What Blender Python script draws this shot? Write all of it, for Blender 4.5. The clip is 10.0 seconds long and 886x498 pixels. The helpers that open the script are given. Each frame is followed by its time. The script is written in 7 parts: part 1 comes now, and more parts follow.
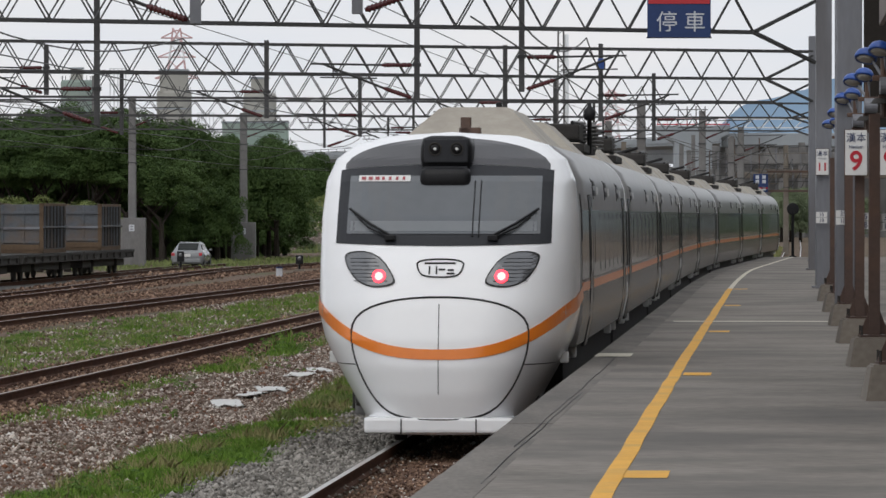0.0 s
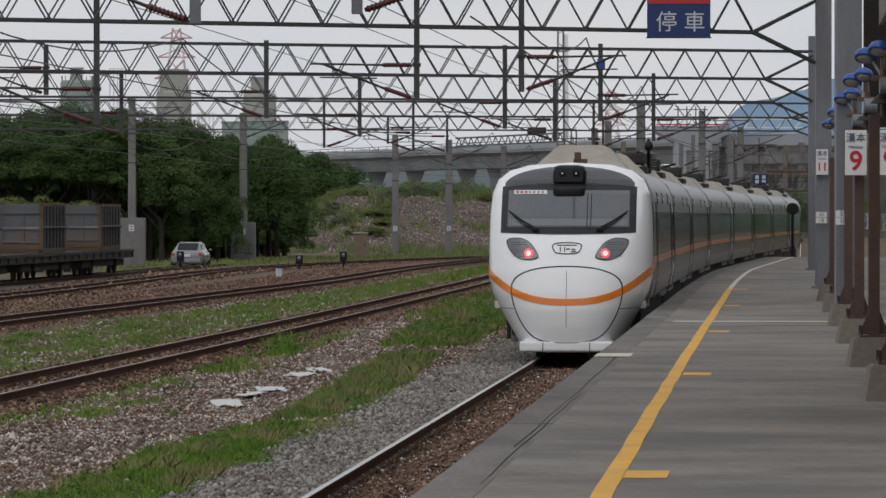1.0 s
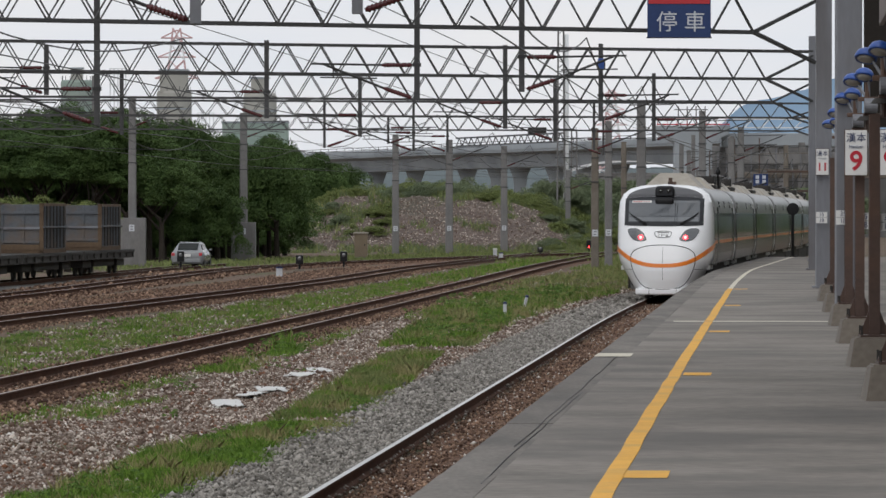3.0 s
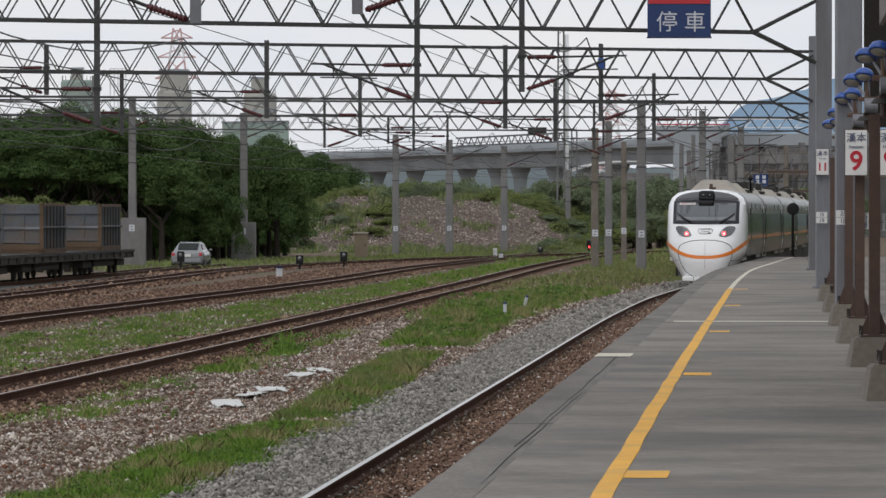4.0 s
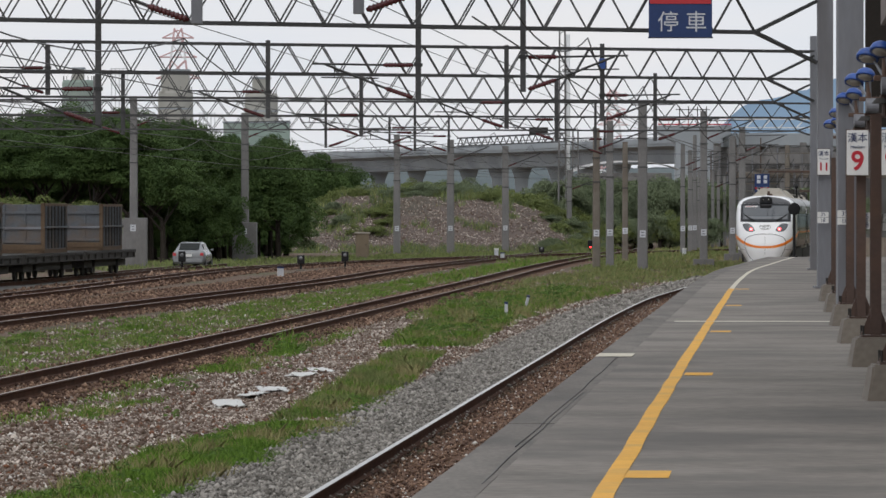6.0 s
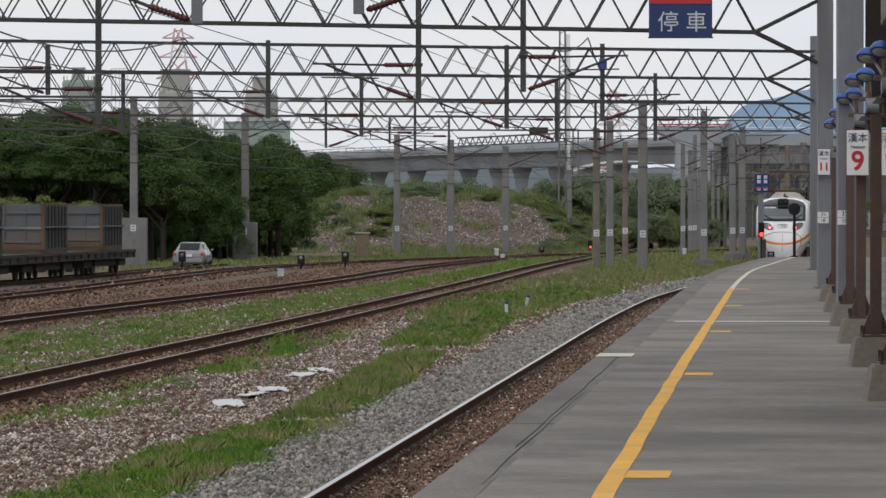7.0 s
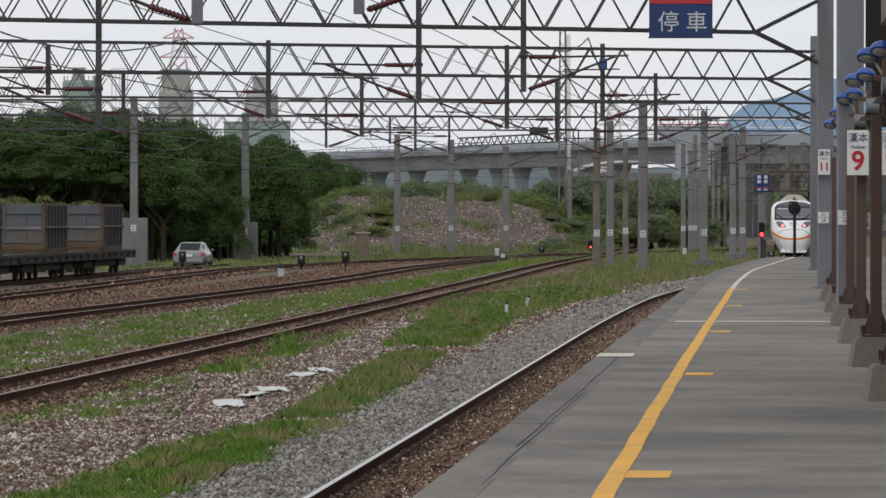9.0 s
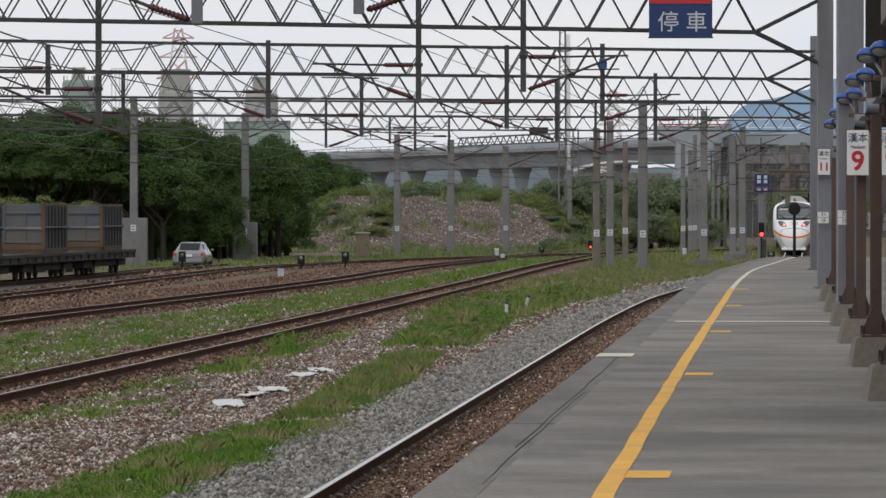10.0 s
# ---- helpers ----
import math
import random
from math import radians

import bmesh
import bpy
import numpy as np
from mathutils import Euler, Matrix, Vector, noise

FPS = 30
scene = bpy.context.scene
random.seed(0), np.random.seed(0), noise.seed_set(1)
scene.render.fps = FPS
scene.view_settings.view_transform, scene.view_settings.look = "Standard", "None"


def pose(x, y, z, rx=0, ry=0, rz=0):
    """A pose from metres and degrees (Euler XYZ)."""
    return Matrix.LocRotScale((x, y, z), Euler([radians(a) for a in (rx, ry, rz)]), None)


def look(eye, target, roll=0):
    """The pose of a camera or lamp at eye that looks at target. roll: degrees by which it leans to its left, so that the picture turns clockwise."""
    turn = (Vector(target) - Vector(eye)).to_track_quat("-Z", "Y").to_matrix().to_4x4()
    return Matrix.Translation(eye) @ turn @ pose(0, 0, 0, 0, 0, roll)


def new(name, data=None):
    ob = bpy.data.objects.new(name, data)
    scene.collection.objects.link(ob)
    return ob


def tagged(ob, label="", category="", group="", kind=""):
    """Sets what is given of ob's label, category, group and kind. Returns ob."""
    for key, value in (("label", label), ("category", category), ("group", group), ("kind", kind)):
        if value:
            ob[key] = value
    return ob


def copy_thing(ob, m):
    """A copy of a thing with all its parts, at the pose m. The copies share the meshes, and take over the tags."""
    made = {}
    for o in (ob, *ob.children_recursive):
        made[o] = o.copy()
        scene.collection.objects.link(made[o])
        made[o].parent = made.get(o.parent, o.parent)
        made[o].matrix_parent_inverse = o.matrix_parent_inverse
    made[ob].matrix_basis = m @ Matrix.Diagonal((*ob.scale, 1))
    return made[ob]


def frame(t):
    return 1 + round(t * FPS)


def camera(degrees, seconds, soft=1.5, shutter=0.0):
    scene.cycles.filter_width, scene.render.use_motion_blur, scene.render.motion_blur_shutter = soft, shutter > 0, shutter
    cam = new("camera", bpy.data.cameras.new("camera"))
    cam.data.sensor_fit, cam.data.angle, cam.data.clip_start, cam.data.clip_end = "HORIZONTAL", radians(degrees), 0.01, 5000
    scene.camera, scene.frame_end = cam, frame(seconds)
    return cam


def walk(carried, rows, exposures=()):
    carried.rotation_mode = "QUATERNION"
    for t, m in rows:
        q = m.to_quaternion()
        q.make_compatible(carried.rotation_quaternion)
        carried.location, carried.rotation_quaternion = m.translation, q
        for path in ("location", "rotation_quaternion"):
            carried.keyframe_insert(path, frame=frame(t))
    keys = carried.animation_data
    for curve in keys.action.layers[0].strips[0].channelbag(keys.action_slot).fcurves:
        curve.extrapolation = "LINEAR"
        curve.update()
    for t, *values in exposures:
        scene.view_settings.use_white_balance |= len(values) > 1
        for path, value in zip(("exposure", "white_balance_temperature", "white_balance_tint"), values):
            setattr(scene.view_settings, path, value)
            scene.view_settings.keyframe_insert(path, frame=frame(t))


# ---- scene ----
cam = camera(10.42, 10.0, soft=1.5, shutter=0.12)
EYE = 2.6          # height of the lens above the rail heads


def aim(yaw):
    return pose(0, 0, EYE, 90 - 0.40, 0, yaw)


walk(cam, [(0.0, aim(0.0)), (1.0, aim(-0.003)), (2.5, aim(0.0)), (4.5, aim(0.003)), (5.2, aim(0.009)), (5.6, aim(0.014)),
           (7.0, aim(0.018)), (8.0, aim(0.021)), (9.0, aim(0.021)), (10.0, aim(0.019))],
     exposures=[(0.0, 0.0), (0.25, -0.13), (0.5, -0.26), (1.0, -0.3), (1.5, -0.2), (2.0, -0.07), (2.5, 0.0), (10.0, 0.0)])

# ---- sky and light: high overcast, late in the day ----
SUN_UP, SUN_TURN = radians(47), radians(-159)
world = bpy.data.worlds.new("world")
scene.world = world
world.use_nodes = True
wn = world.node_tree
wn.nodes.clear()
sky = wn.nodes.new("ShaderNodeTexSky")
sky.sky_type, sky.sun_disc, sky.sun_elevation, sky.sun_rotation = "NISHITA", False, SUN_UP, SUN_TURN
sky.dust_density, sky.air_density = 4.0, 1.0
veil = wn.nodes.new("ShaderNodeHueSaturation")
veil.inputs["Saturation"].default_value = 0.32
cloud_co = wn.nodes.new("ShaderNodeTexCoord")
cloud_map = wn.nodes.new("ShaderNodeMapping")
cloud_map.inputs["Scale"].default_value = (3, 3, 14)
cloud = wn.nodes.new("ShaderNodeTexNoise")
cloud.inputs["Scale"].default_value, cloud.inputs["Detail"].default_value = 2.2, 5
cloud_ramp = wn.nodes.new("ShaderNodeMapRange")
cloud_ramp.inputs["From Min"].default_value, cloud_ramp.inputs["From Max"].default_value = 0.3, 0.7
cloud_ramp.inputs["To Min"].default_value, cloud_ramp.inputs["To Max"].default_value = 0.0, 1.0
cover = wn.nodes.new("ShaderNodeMixRGB")
cover.inputs[1].default_value, cover.inputs[2].default_value = (7.4, 8.1, 9.1, 1), (9.1, 9.0, 9.1, 1)
both = wn.nodes.new("ShaderNodeMixRGB")
both.inputs[0].default_value = 0.9
back = wn.nodes.new("ShaderNodeBackground")
back.inputs["Strength"].default_value = 0.1
wout = wn.nodes.new("ShaderNodeOutputWorld")
wn.links.new(cloud_co.outputs["Generated"], cloud_map.inputs[0])
wn.links.new(cloud_map.outputs[0], cloud.inputs["Vector"])
wn.links.new(cloud.outputs[0], cloud_ramp.inputs[0])
wn.links.new(cloud_ramp.outputs[0], cover.inputs[0])
wn.links.new(sky.outputs[0], veil.inputs["Color"])
wn.links.new(veil.outputs[0], both.inputs[1])
wn.links.new(cover.outputs[0], both.inputs[2])
wn.links.new(both.outputs[0], back.inputs[0])
wn.links.new(back.outputs[0], wout.inputs[0])

sun = new("sun", bpy.data.lights.new("sun", "SUN"))
sun.data.energy, sun.data.angle, sun.data.color = 0.7, radians(60), (1.0, 0.95, 0.88)
# the light comes from high up, a little behind the camera
sun.matrix_world = look((-14, -36, 42), (0, 0, 0))


# ---- materials ----
def material(name, low, high, rough=0.7, metal=0.0, scale=6.0, fine=60.0, bump=0.1, dist=0.01, coat=0.0, per="", stain=None,
             stain_scale=0.7, stain_amount=0.5, stretch=(1, 1, 1), spec=0.5, weight=0.75, power=1.0):
    """Two colours mixed by coarse and fine noise; per: 'object' or 'island' adds variation piece by piece; stain: a third colour in patches."""
    m = bpy.data.materials.new(name)
    m.use_nodes = True
    t = m.node_tree
    b = t.nodes["Principled BSDF"]
    b.inputs["Roughness"].default_value, b.inputs["Metallic"].default_value = rough, metal
    b.inputs["Specular IOR Level"].default_value = spec
    if coat:
        b.inputs["Coat Weight"].default_value, b.inputs["Coat Roughness"].default_value = coat, 0.08
    co = t.nodes.new("ShaderNodeTexCoord")
    mp = t.nodes.new("ShaderNodeMapping")
    mp.inputs["Scale"].default_value = stretch
    t.links.new(co.outputs["Object"], mp.inputs[0])

    def noise_node(s, detail):
        n = t.nodes.new("ShaderNodeTexNoise")
        n.inputs["Scale"].default_value, n.inputs["Detail"].default_value = s, detail
        t.links.new(mp.outputs[0], n.inputs["Vector"])
        return n

    def math_node(op, a, c):
        n = t.nodes.new("ShaderNodeMath")
        n.operation, n.use_clamp = op, False
        for k, v in enumerate((a, c)):
            if isinstance(v, (int, float)):
                n.inputs[k].default_value = v
            else:
                t.links.new(v, n.inputs[k])
        return n.outputs[0]

    coarse, grain = noise_node(scale, 4), noise_node(fine, 3)
    fac = math_node("ADD", math_node("MULTIPLY", coarse.outputs[0], 1.2), math_node("MULTIPLY", grain.outputs[0], 0.8))
    fac = math_node("SUBTRACT", fac, 0.5)
    if per:
        if per == "object":
            info = t.nodes.new("ShaderNodeObjectInfo").outputs["Random"]
        else:
            info = t.nodes.new("ShaderNodeNewGeometry").outputs["Random Per Island"]
        fac = math_node("ADD", math_node("MULTIPLY", fac, 1.2 - weight), math_node("MULTIPLY", info, weight))
        fac = math_node("SUBTRACT", fac, 0.1)
    ramp = t.nodes.new("ShaderNodeMixRGB")
    ramp.use_clamp = True
    cl = t.nodes.new("ShaderNodeClamp")
    t.links.new(fac, cl.inputs[0])
    t.links.new(math_node("POWER", cl.outputs[0], power) if power != 1.0 else cl.outputs[0], ramp.inputs[0])
    ramp.inputs[1].default_value, ramp.inputs[2].default_value = (*low, 1), (*high, 1)
    colour = ramp.outputs[0]
    if stain:
        sn = noise_node(stain_scale, 5)
        mr = t.nodes.new("ShaderNodeMapRange")
        mr.inputs["From Min"].default_value, mr.inputs["From Max"].default_value = 0.48, 0.66
        mr.inputs["To Max"].default_value = stain_amount
        t.links.new(sn.outputs[0], mr.inputs[0])
        mx = t.nodes.new("ShaderNodeMixRGB")
        mx.inputs[2].default_value = (*stain, 1)
        t.links.new(mr.outputs[0], mx.inputs[0])
        t.links.new(colour, mx.inputs[1])
        colour = mx.outputs[0]
    t.links.new(colour, b.inputs["Base Color"])
    if bump:
        bp = t.nodes.new("ShaderNodeBump")
        bp.inputs["Strength"].default_value, bp.inputs["Distance"].default_value = bump, dist
        t.links.new(grain.outputs[0], bp.inputs["Height"])
        t.links.new(bp.outputs[0], b.inputs["Normal"])
    return m


def glow(name, colour, strength):
    m = bpy.data.materials.new(name)
    m.use_nodes = True
    b = m.node_tree.nodes["Principled BSDF"]
    b.inputs["Base Color"].default_value = (*colour, 1)
    b.inputs["Emission Color"].default_value, b.inputs["Emission Strength"].default_value = (*colour, 1), strength
    return m


M = {}
M["soil"] = material("soil_and_gravel", (0.058, 0.034, 0.021), (0.20, 0.138, 0.098), 0.95, scale=1.3, fine=22, bump=0.9, dist=0.04,
                     stain=(0.06, 0.08, 0.025), stain_scale=0.16, stain_amount=0.7)
M["ballast_brown"] = material("rusty_ballast", (0.065, 0.03, 0.016), (0.20, 0.11, 0.066), 0.95, scale=5, fine=28, bump=1.0, dist=0.04)
M["ballast_grey"] = material("grey_ballast", (0.09, 0.085, 0.077), (0.26, 0.248, 0.228), 0.9, scale=6, fine=30, bump=1.0, dist=0.04)
M["stone_brown"] = material("loose_stone", (0.088, 0.05, 0.032), (0.88, 0.79, 0.70), 0.9, scale=0.8, fine=40, bump=0.3, per="island", power=3.2)
M["stone_grey"] = material("crushed_stone", (0.075, 0.068, 0.058), (0.47, 0.44, 0.40), 0.9, scale=2, fine=40, bump=0.3, per="island", power=1.5)
M["stone_red"] = material("rust_stained_stone", (0.045, 0.018, 0.009), (0.50, 0.33, 0.23), 0.9, scale=2, fine=40, bump=0.3, per="island", power=2.2)
M["stone_white"] = material("pale_chip", (0.50, 0.47, 0.43), (0.80, 0.78, 0.74), 0.85, scale=2, fine=40, bump=0.2, per="island")
M["stone_rust"] = material("rust_red_chip", (0.085, 0.03, 0.014), (0.26, 0.115, 0.06), 0.9, scale=2, fine=40, bump=0.2, per="island")
M["weed"] = material("broad_weed_leaf", (0.045, 0.10, 0.018), (0.17, 0.27, 0.06), 0.8, scale=3, fine=12, bump=0, per="island", spec=0.2)
M["grass"] = material("grass", (0.05, 0.125, 0.014), (0.23, 0.37, 0.06), 0.85, scale=0.35, fine=3, bump=0, per="island", spec=0.2)
M["olive_grass"] = material("olive_grass", (0.085, 0.125, 0.038), (0.29, 0.335, 0.13), 0.85, scale=0.35, fine=3, bump=0, per="island", spec=0.2)
M["dry_grass"] = material("dry_grass", (0.16, 0.16, 0.06), (0.40, 0.36, 0.18), 0.85, scale=0.5, fine=3, bump=0, per="island", spec=0.2)
M["rail"] = material("rusty_rail", (0.034, 0.014, 0.008), (0.105, 0.045, 0.024), 0.9, scale=3, fine=40, bump=0.3, spec=0.2)
M["rail_head"] = material("worn_rail_head", (0.45, 0.44, 0.43), (0.65, 0.64, 0.62), 0.35, 1.0, scale=2, fine=30, bump=0.05)
M["rail_head_dull"] = material("dull_rail_head", (0.15, 0.112, 0.095), (0.36, 0.31, 0.275), 0.6, 0.2, scale=2, fine=30, bump=0.05)
M["platform"] = material("platform_concrete", (0.092, 0.081, 0.07), (0.285, 0.257, 0.226), 0.85, scale=0.7, fine=9, bump=0.2, dist=0.006,
                         stain=(0.085, 0.078, 0.071), stain_scale=0.45, stain_amount=0.75, stretch=(0.8, 1.0, 1))
M["platform_edge"] = material("platform_edge_concrete", (0.082, 0.073, 0.064), (0.22, 0.20, 0.178), 0.9, scale=0.7, fine=12, bump=0.4, stretch=(2.2, 0.5, 1), stain=(0.075, 0.07, 0.065), stain_scale=0.9, stain_amount=0.6)
M["yellow_line"] = material("worn_yellow_paint", (0.62, 0.30, 0.018), (0.84, 0.45, 0.04), 0.7, scale=3, fine=30, bump=0.1, stain=(0.42, 0.27, 0.09), stain_scale=1.4, stain_amount=0.4)
M["pale_line"] = material("bleached_line_paint", (0.50, 0.46, 0.36), (0.68, 0.64, 0.54), 0.8, scale=3, fine=30, bump=0.1)
M["concrete"] = material("weathered_concrete", (0.135, 0.133, 0.135), (0.26, 0.255, 0.252), 0.9, scale=1.2, fine=18, bump=0.2, stain=(0.09, 0.085, 0.08), stain_scale=0.8, stretch=(1, 1, 0.35))
M["concrete_warm"] = material("brownish_concrete", (0.12, 0.102, 0.085), (0.235, 0.21, 0.18), 0.9, scale=1.2, fine=18, bump=0.2, stain=(0.11, 0.09, 0.07), stain_scale=0.8)
# Concrete lifted towards pale blue-grey to carry the distance haze.
M["viaduct"] = material("haze_paled_concrete", (0.29, 0.32, 0.35), (0.39, 0.42, 0.445), 0.9, scale=0.08, fine=1.2, bump=0, stain=(0.18, 0.20, 0.22), stain_scale=0.15, stretch=(1, 1, 0.4))
M["steel"] = material("galvanised_steel", (0.045, 0.045, 0.047), (0.115, 0.115, 0.118), 0.6, 0.5, scale=1.5, fine=20, bump=0.05)
M["post_grey"] = material("grey_painted_steel", (0.15, 0.155, 0.175), (0.225, 0.232, 0.255), 0.55, 0.1, scale=0.8, fine=14, bump=0.05, stain=(0.11, 0.10, 0.10), stain_scale=1.1, stretch=(1, 1, 0.2))
M["post_brown"] = material("brown_painted_steel", (0.055, 0.034, 0.027), (0.105, 0.065, 0.052), 0.5, 0.1, scale=1.5, fine=20, bump=0.08, stain=(0.14, 0.075, 0.045), stain_scale=2.0)
# Brown of the posts, darkened to hold the shade under the canopy.
M["shaded_brown"] = material("shade_darkened_brown_paint", (0.016, 0.013, 0.011), (0.03, 0.025, 0.021), 0.7, scale=1.5, fine=20, bump=0.05, spec=0.2)
M["wire"] = material("dark_wire", (0.04, 0.04, 0.042), (0.09, 0.09, 0.09), 0.6, 0.6, scale=2, fine=10, bump=0)
M["insulator"] = material("brown_glazed_porcelain", (0.06, 0.014, 0.016), (0.11, 0.026, 0.028), 0.25, scale=6, fine=30, bump=0)
M["train_white"] = material("white_gloss_paint", (0.85, 0.86, 0.88), (0.89, 0.895, 0.91), 0.22, scale=0.6, fine=9, bump=0, coat=0.4)
# Side base toned down for the dim surroundings a glossy side would reflect.
M["train_side"] = material("dimmed_upper_side_paint", (0.24, 0.24, 0.245), (0.31, 0.31, 0.312), 0.3, 0.0, scale=0.5, fine=9, bump=0, spec=0.2, stain=(0.2, 0.195, 0.185), stain_scale=0.9)
# Lower panels darker still: dim platform and track reflections held in the colour.
M["train_lower"] = material("darkened_lower_side_paint", (0.085, 0.082, 0.08), (0.125, 0.12, 0.115), 0.2, 0.0, scale=0.5, fine=9, bump=0, spec=0.07, stain=(0.065, 0.058, 0.05), stain_scale=0.9)
M["brow_grey"] = material("slate_brow_gloss", (0.035, 0.034, 0.038), (0.055, 0.053, 0.058), 0.28, scale=1.5, fine=20, bump=0, coat=0.3)
M["number_red"] = material("maroon_number", (0.30, 0.05, 0.06), (0.36, 0.07, 0.08), 0.5, scale=3, fine=20, bump=0)
M["train_orange"] = material("orange_stripe_paint", (0.80, 0.20, 0.015), (0.88, 0.245, 0.025), 0.3, scale=0.6, fine=9, bump=0, coat=0.4)
M["train_band"] = material("dark_window_glass", (0.014, 0.017, 0.016), (0.024, 0.028, 0.026), 0.08, scale=0.6, fine=9, bump=0, spec=0.12)
M["mask_grey"] = material("dark_grey_mask", (0.02, 0.021, 0.025), (0.032, 0.034, 0.039), 0.5, scale=1.5, fine=20, bump=0, spec=0.25)
M["black"] = material("black_plastic", (0.008, 0.008, 0.009), (0.02, 0.02, 0.022), 0.4, scale=5, fine=40, bump=0, spec=0.22)
M["rubber"] = material("black_seam", (0.01, 0.01, 0.011), (0.02, 0.02, 0.02), 0.7, scale=5, fine=40, bump=0)
M["roof_beige"] = material("beige_roof_fairing", (0.30, 0.27, 0.225), (0.42, 0.385, 0.33), 0.6, scale=1.2, fine=14, bump=0.05, stain=(0.22, 0.19, 0.155), stain_scale=1.4)
M["under"] = material("grimy_underframe", (0.02, 0.019, 0.018), (0.055, 0.05, 0.046), 0.8, 0.2, scale=3, fine=30, bump=0.3)
M["lamp_glass"] = material("grey_lens", (0.10, 0.105, 0.115), (0.18, 0.185, 0.195), 0.12, 0.3, scale=3, fine=40, bump=0, coat=1.0, stretch=(0.2, 0.2, 6))
M["tail_glow"] = glow("tail_light_red", (1.0, 0.03, 0.05), 4.0)
M["tail_core"] = glow("tail_light_core", (1.0, 0.45, 0.40), 1.7)
M["signal_glow"] = glow("signal_red", (1.0, 0.03, 0.03), 6.0)
M["sign_blue"] = material("blue_sign_enamel", (0.008, 0.028, 0.115), (0.014, 0.042, 0.15), 0.4, scale=3, fine=20, bump=0)
M["sign_red"] = material("red_sign_enamel", (0.42, 0.02, 0.03), (0.50, 0.03, 0.04), 0.4, scale=3, fine=20, bump=0)
M["sign_white"] = material("white_sign_enamel", (0.66, 0.66, 0.65), (0.76, 0.76, 0.75), 0.4, scale=3, fine=20, bump=0)
M["letter_white"] = material("pale_lettering", (0.52, 0.55, 0.60), (0.62, 0.64, 0.68), 0.5, scale=3, fine=20, bump=0)
M["letter_red"] = material("red_lettering", (0.42, 0.015, 0.03), (0.50, 0.02, 0.04), 0.5, scale=3, fine=20, bump=0)
M["letter_blue"] = material("navy_lettering", (0.02, 0.035, 0.10), (0.035, 0.05, 0.13), 0.5, scale=3, fine=20, bump=0)
M["lamp_blue"] = material("blue_enamel_hood", (0.02, 0.065, 0.28), (0.035, 0.10, 0.36), 0.35, scale=3, fine=20, bump=0)
M["frosted"] = material("frosted_lamp_bowl", (0.30, 0.285, 0.25), (0.40, 0.38, 0.34), 0.35, scale=4, fine=20, bump=0)
M["leaf"] = material("leaf_green", (0.026, 0.054, 0.017), (0.10, 0.158, 0.045), 0.75, scale=0.45, fine=1.4, bump=0, per="island", weight=0.35, spec=0.2)
# Mid green paled: the haze over far foliage is part of this colour.
M["leaf_hazed"] = material("hazed_mid_green_leaf", (0.105, 0.14, 0.085), (0.21, 0.25, 0.14), 0.75, scale=0.3, fine=1.4, bump=0, per="island", weight=0.4, spec=0.2)
M["leaf_light"] = material("leaf_light_green", (0.085, 0.125, 0.036), (0.235, 0.265, 0.085), 0.7, scale=0.25, fine=2.0, bump=0, per="island", spec=0.25)
M["bark"] = material("bark", (0.018, 0.014, 0.011), (0.045, 0.036, 0.028), 0.95, scale=3, fine=20, bump=0.4)
M["mound"] = material("gravel_mound", (0.052, 0.038, 0.031), (0.175, 0.135, 0.118), 0.95, scale=0.5, fine=5, bump=0.9, dist=0.15, stain=(0.085, 0.085, 0.06), stain_scale=0.14, stain_amount=0.6)
M["silo"] = material("pale_green_cladding", (0.24, 0.31, 0.275), (0.31, 0.385, 0.34), 0.9, scale=0.03, fine=0.4, bump=0, stain=(0.36, 0.36, 0.33), stain_scale=0.06)
M["silo_tan"] = material("pale_tan_concrete", (0.33, 0.325, 0.295), (0.40, 0.39, 0.355), 0.9, scale=0.03, fine=0.4, bump=0, stain=(0.38, 0.37, 0.34), stain_scale=0.06)
M["tower_red"] = material("pale_red_paint", (0.55, 0.36, 0.37), (0.62, 0.42, 0.42), 0.7, scale=0.5, fine=2, bump=0)
M["tower_white"] = material("off_white_paint", (0.70, 0.72, 0.74), (0.76, 0.77, 0.79), 0.7, scale=0.5, fine=2, bump=0)
# Blue distance haze is mixed into the hill's base colour.
M["mountain"] = material("haze_tinted_hillside", (0.19, 0.28, 0.385), (0.225, 0.315, 0.42), 1.0, scale=0.002, fine=0.02, bump=0, spec=0.0)
# Grey-green with distance haze mixed in, for the ridge added behind the viaduct.
M["far_wood"] = material("haze_tinted_far_wood", (0.12, 0.145, 0.155), (0.17, 0.195, 0.20), 1.0, scale=0.05, fine=0.5, bump=0, spec=0.0)
M["hillside"] = material("wooded_slope", (0.018, 0.035, 0.012), (0.06, 0.085, 0.03), 1.0, scale=0.1, fine=0.8, bump=0.5, dist=0.5, spec=0.0)
M["container"] = material("weathered_grey_container", (0.07, 0.078, 0.09), (0.135, 0.147, 0.165), 0.7, 0.2, scale=0.8, fine=10, bump=0.1, stain=(0.16, 0.10, 0.055), stain_scale=1.2)
M["container_rust"] = material("rusty_brown_panel", (0.075, 0.047, 0.03), (0.15, 0.10, 0.06), 0.85, scale=0.8, fine=10, bump=0.1)
# Silver set darker so the paint holds the shade under the trees.
M["car_white"] = material("shade_darkened_silver_paint", (0.19, 0.20, 0.21), (0.26, 0.27, 0.28), 0.25, scale=1, fine=10, bump=0, coat=0.5)
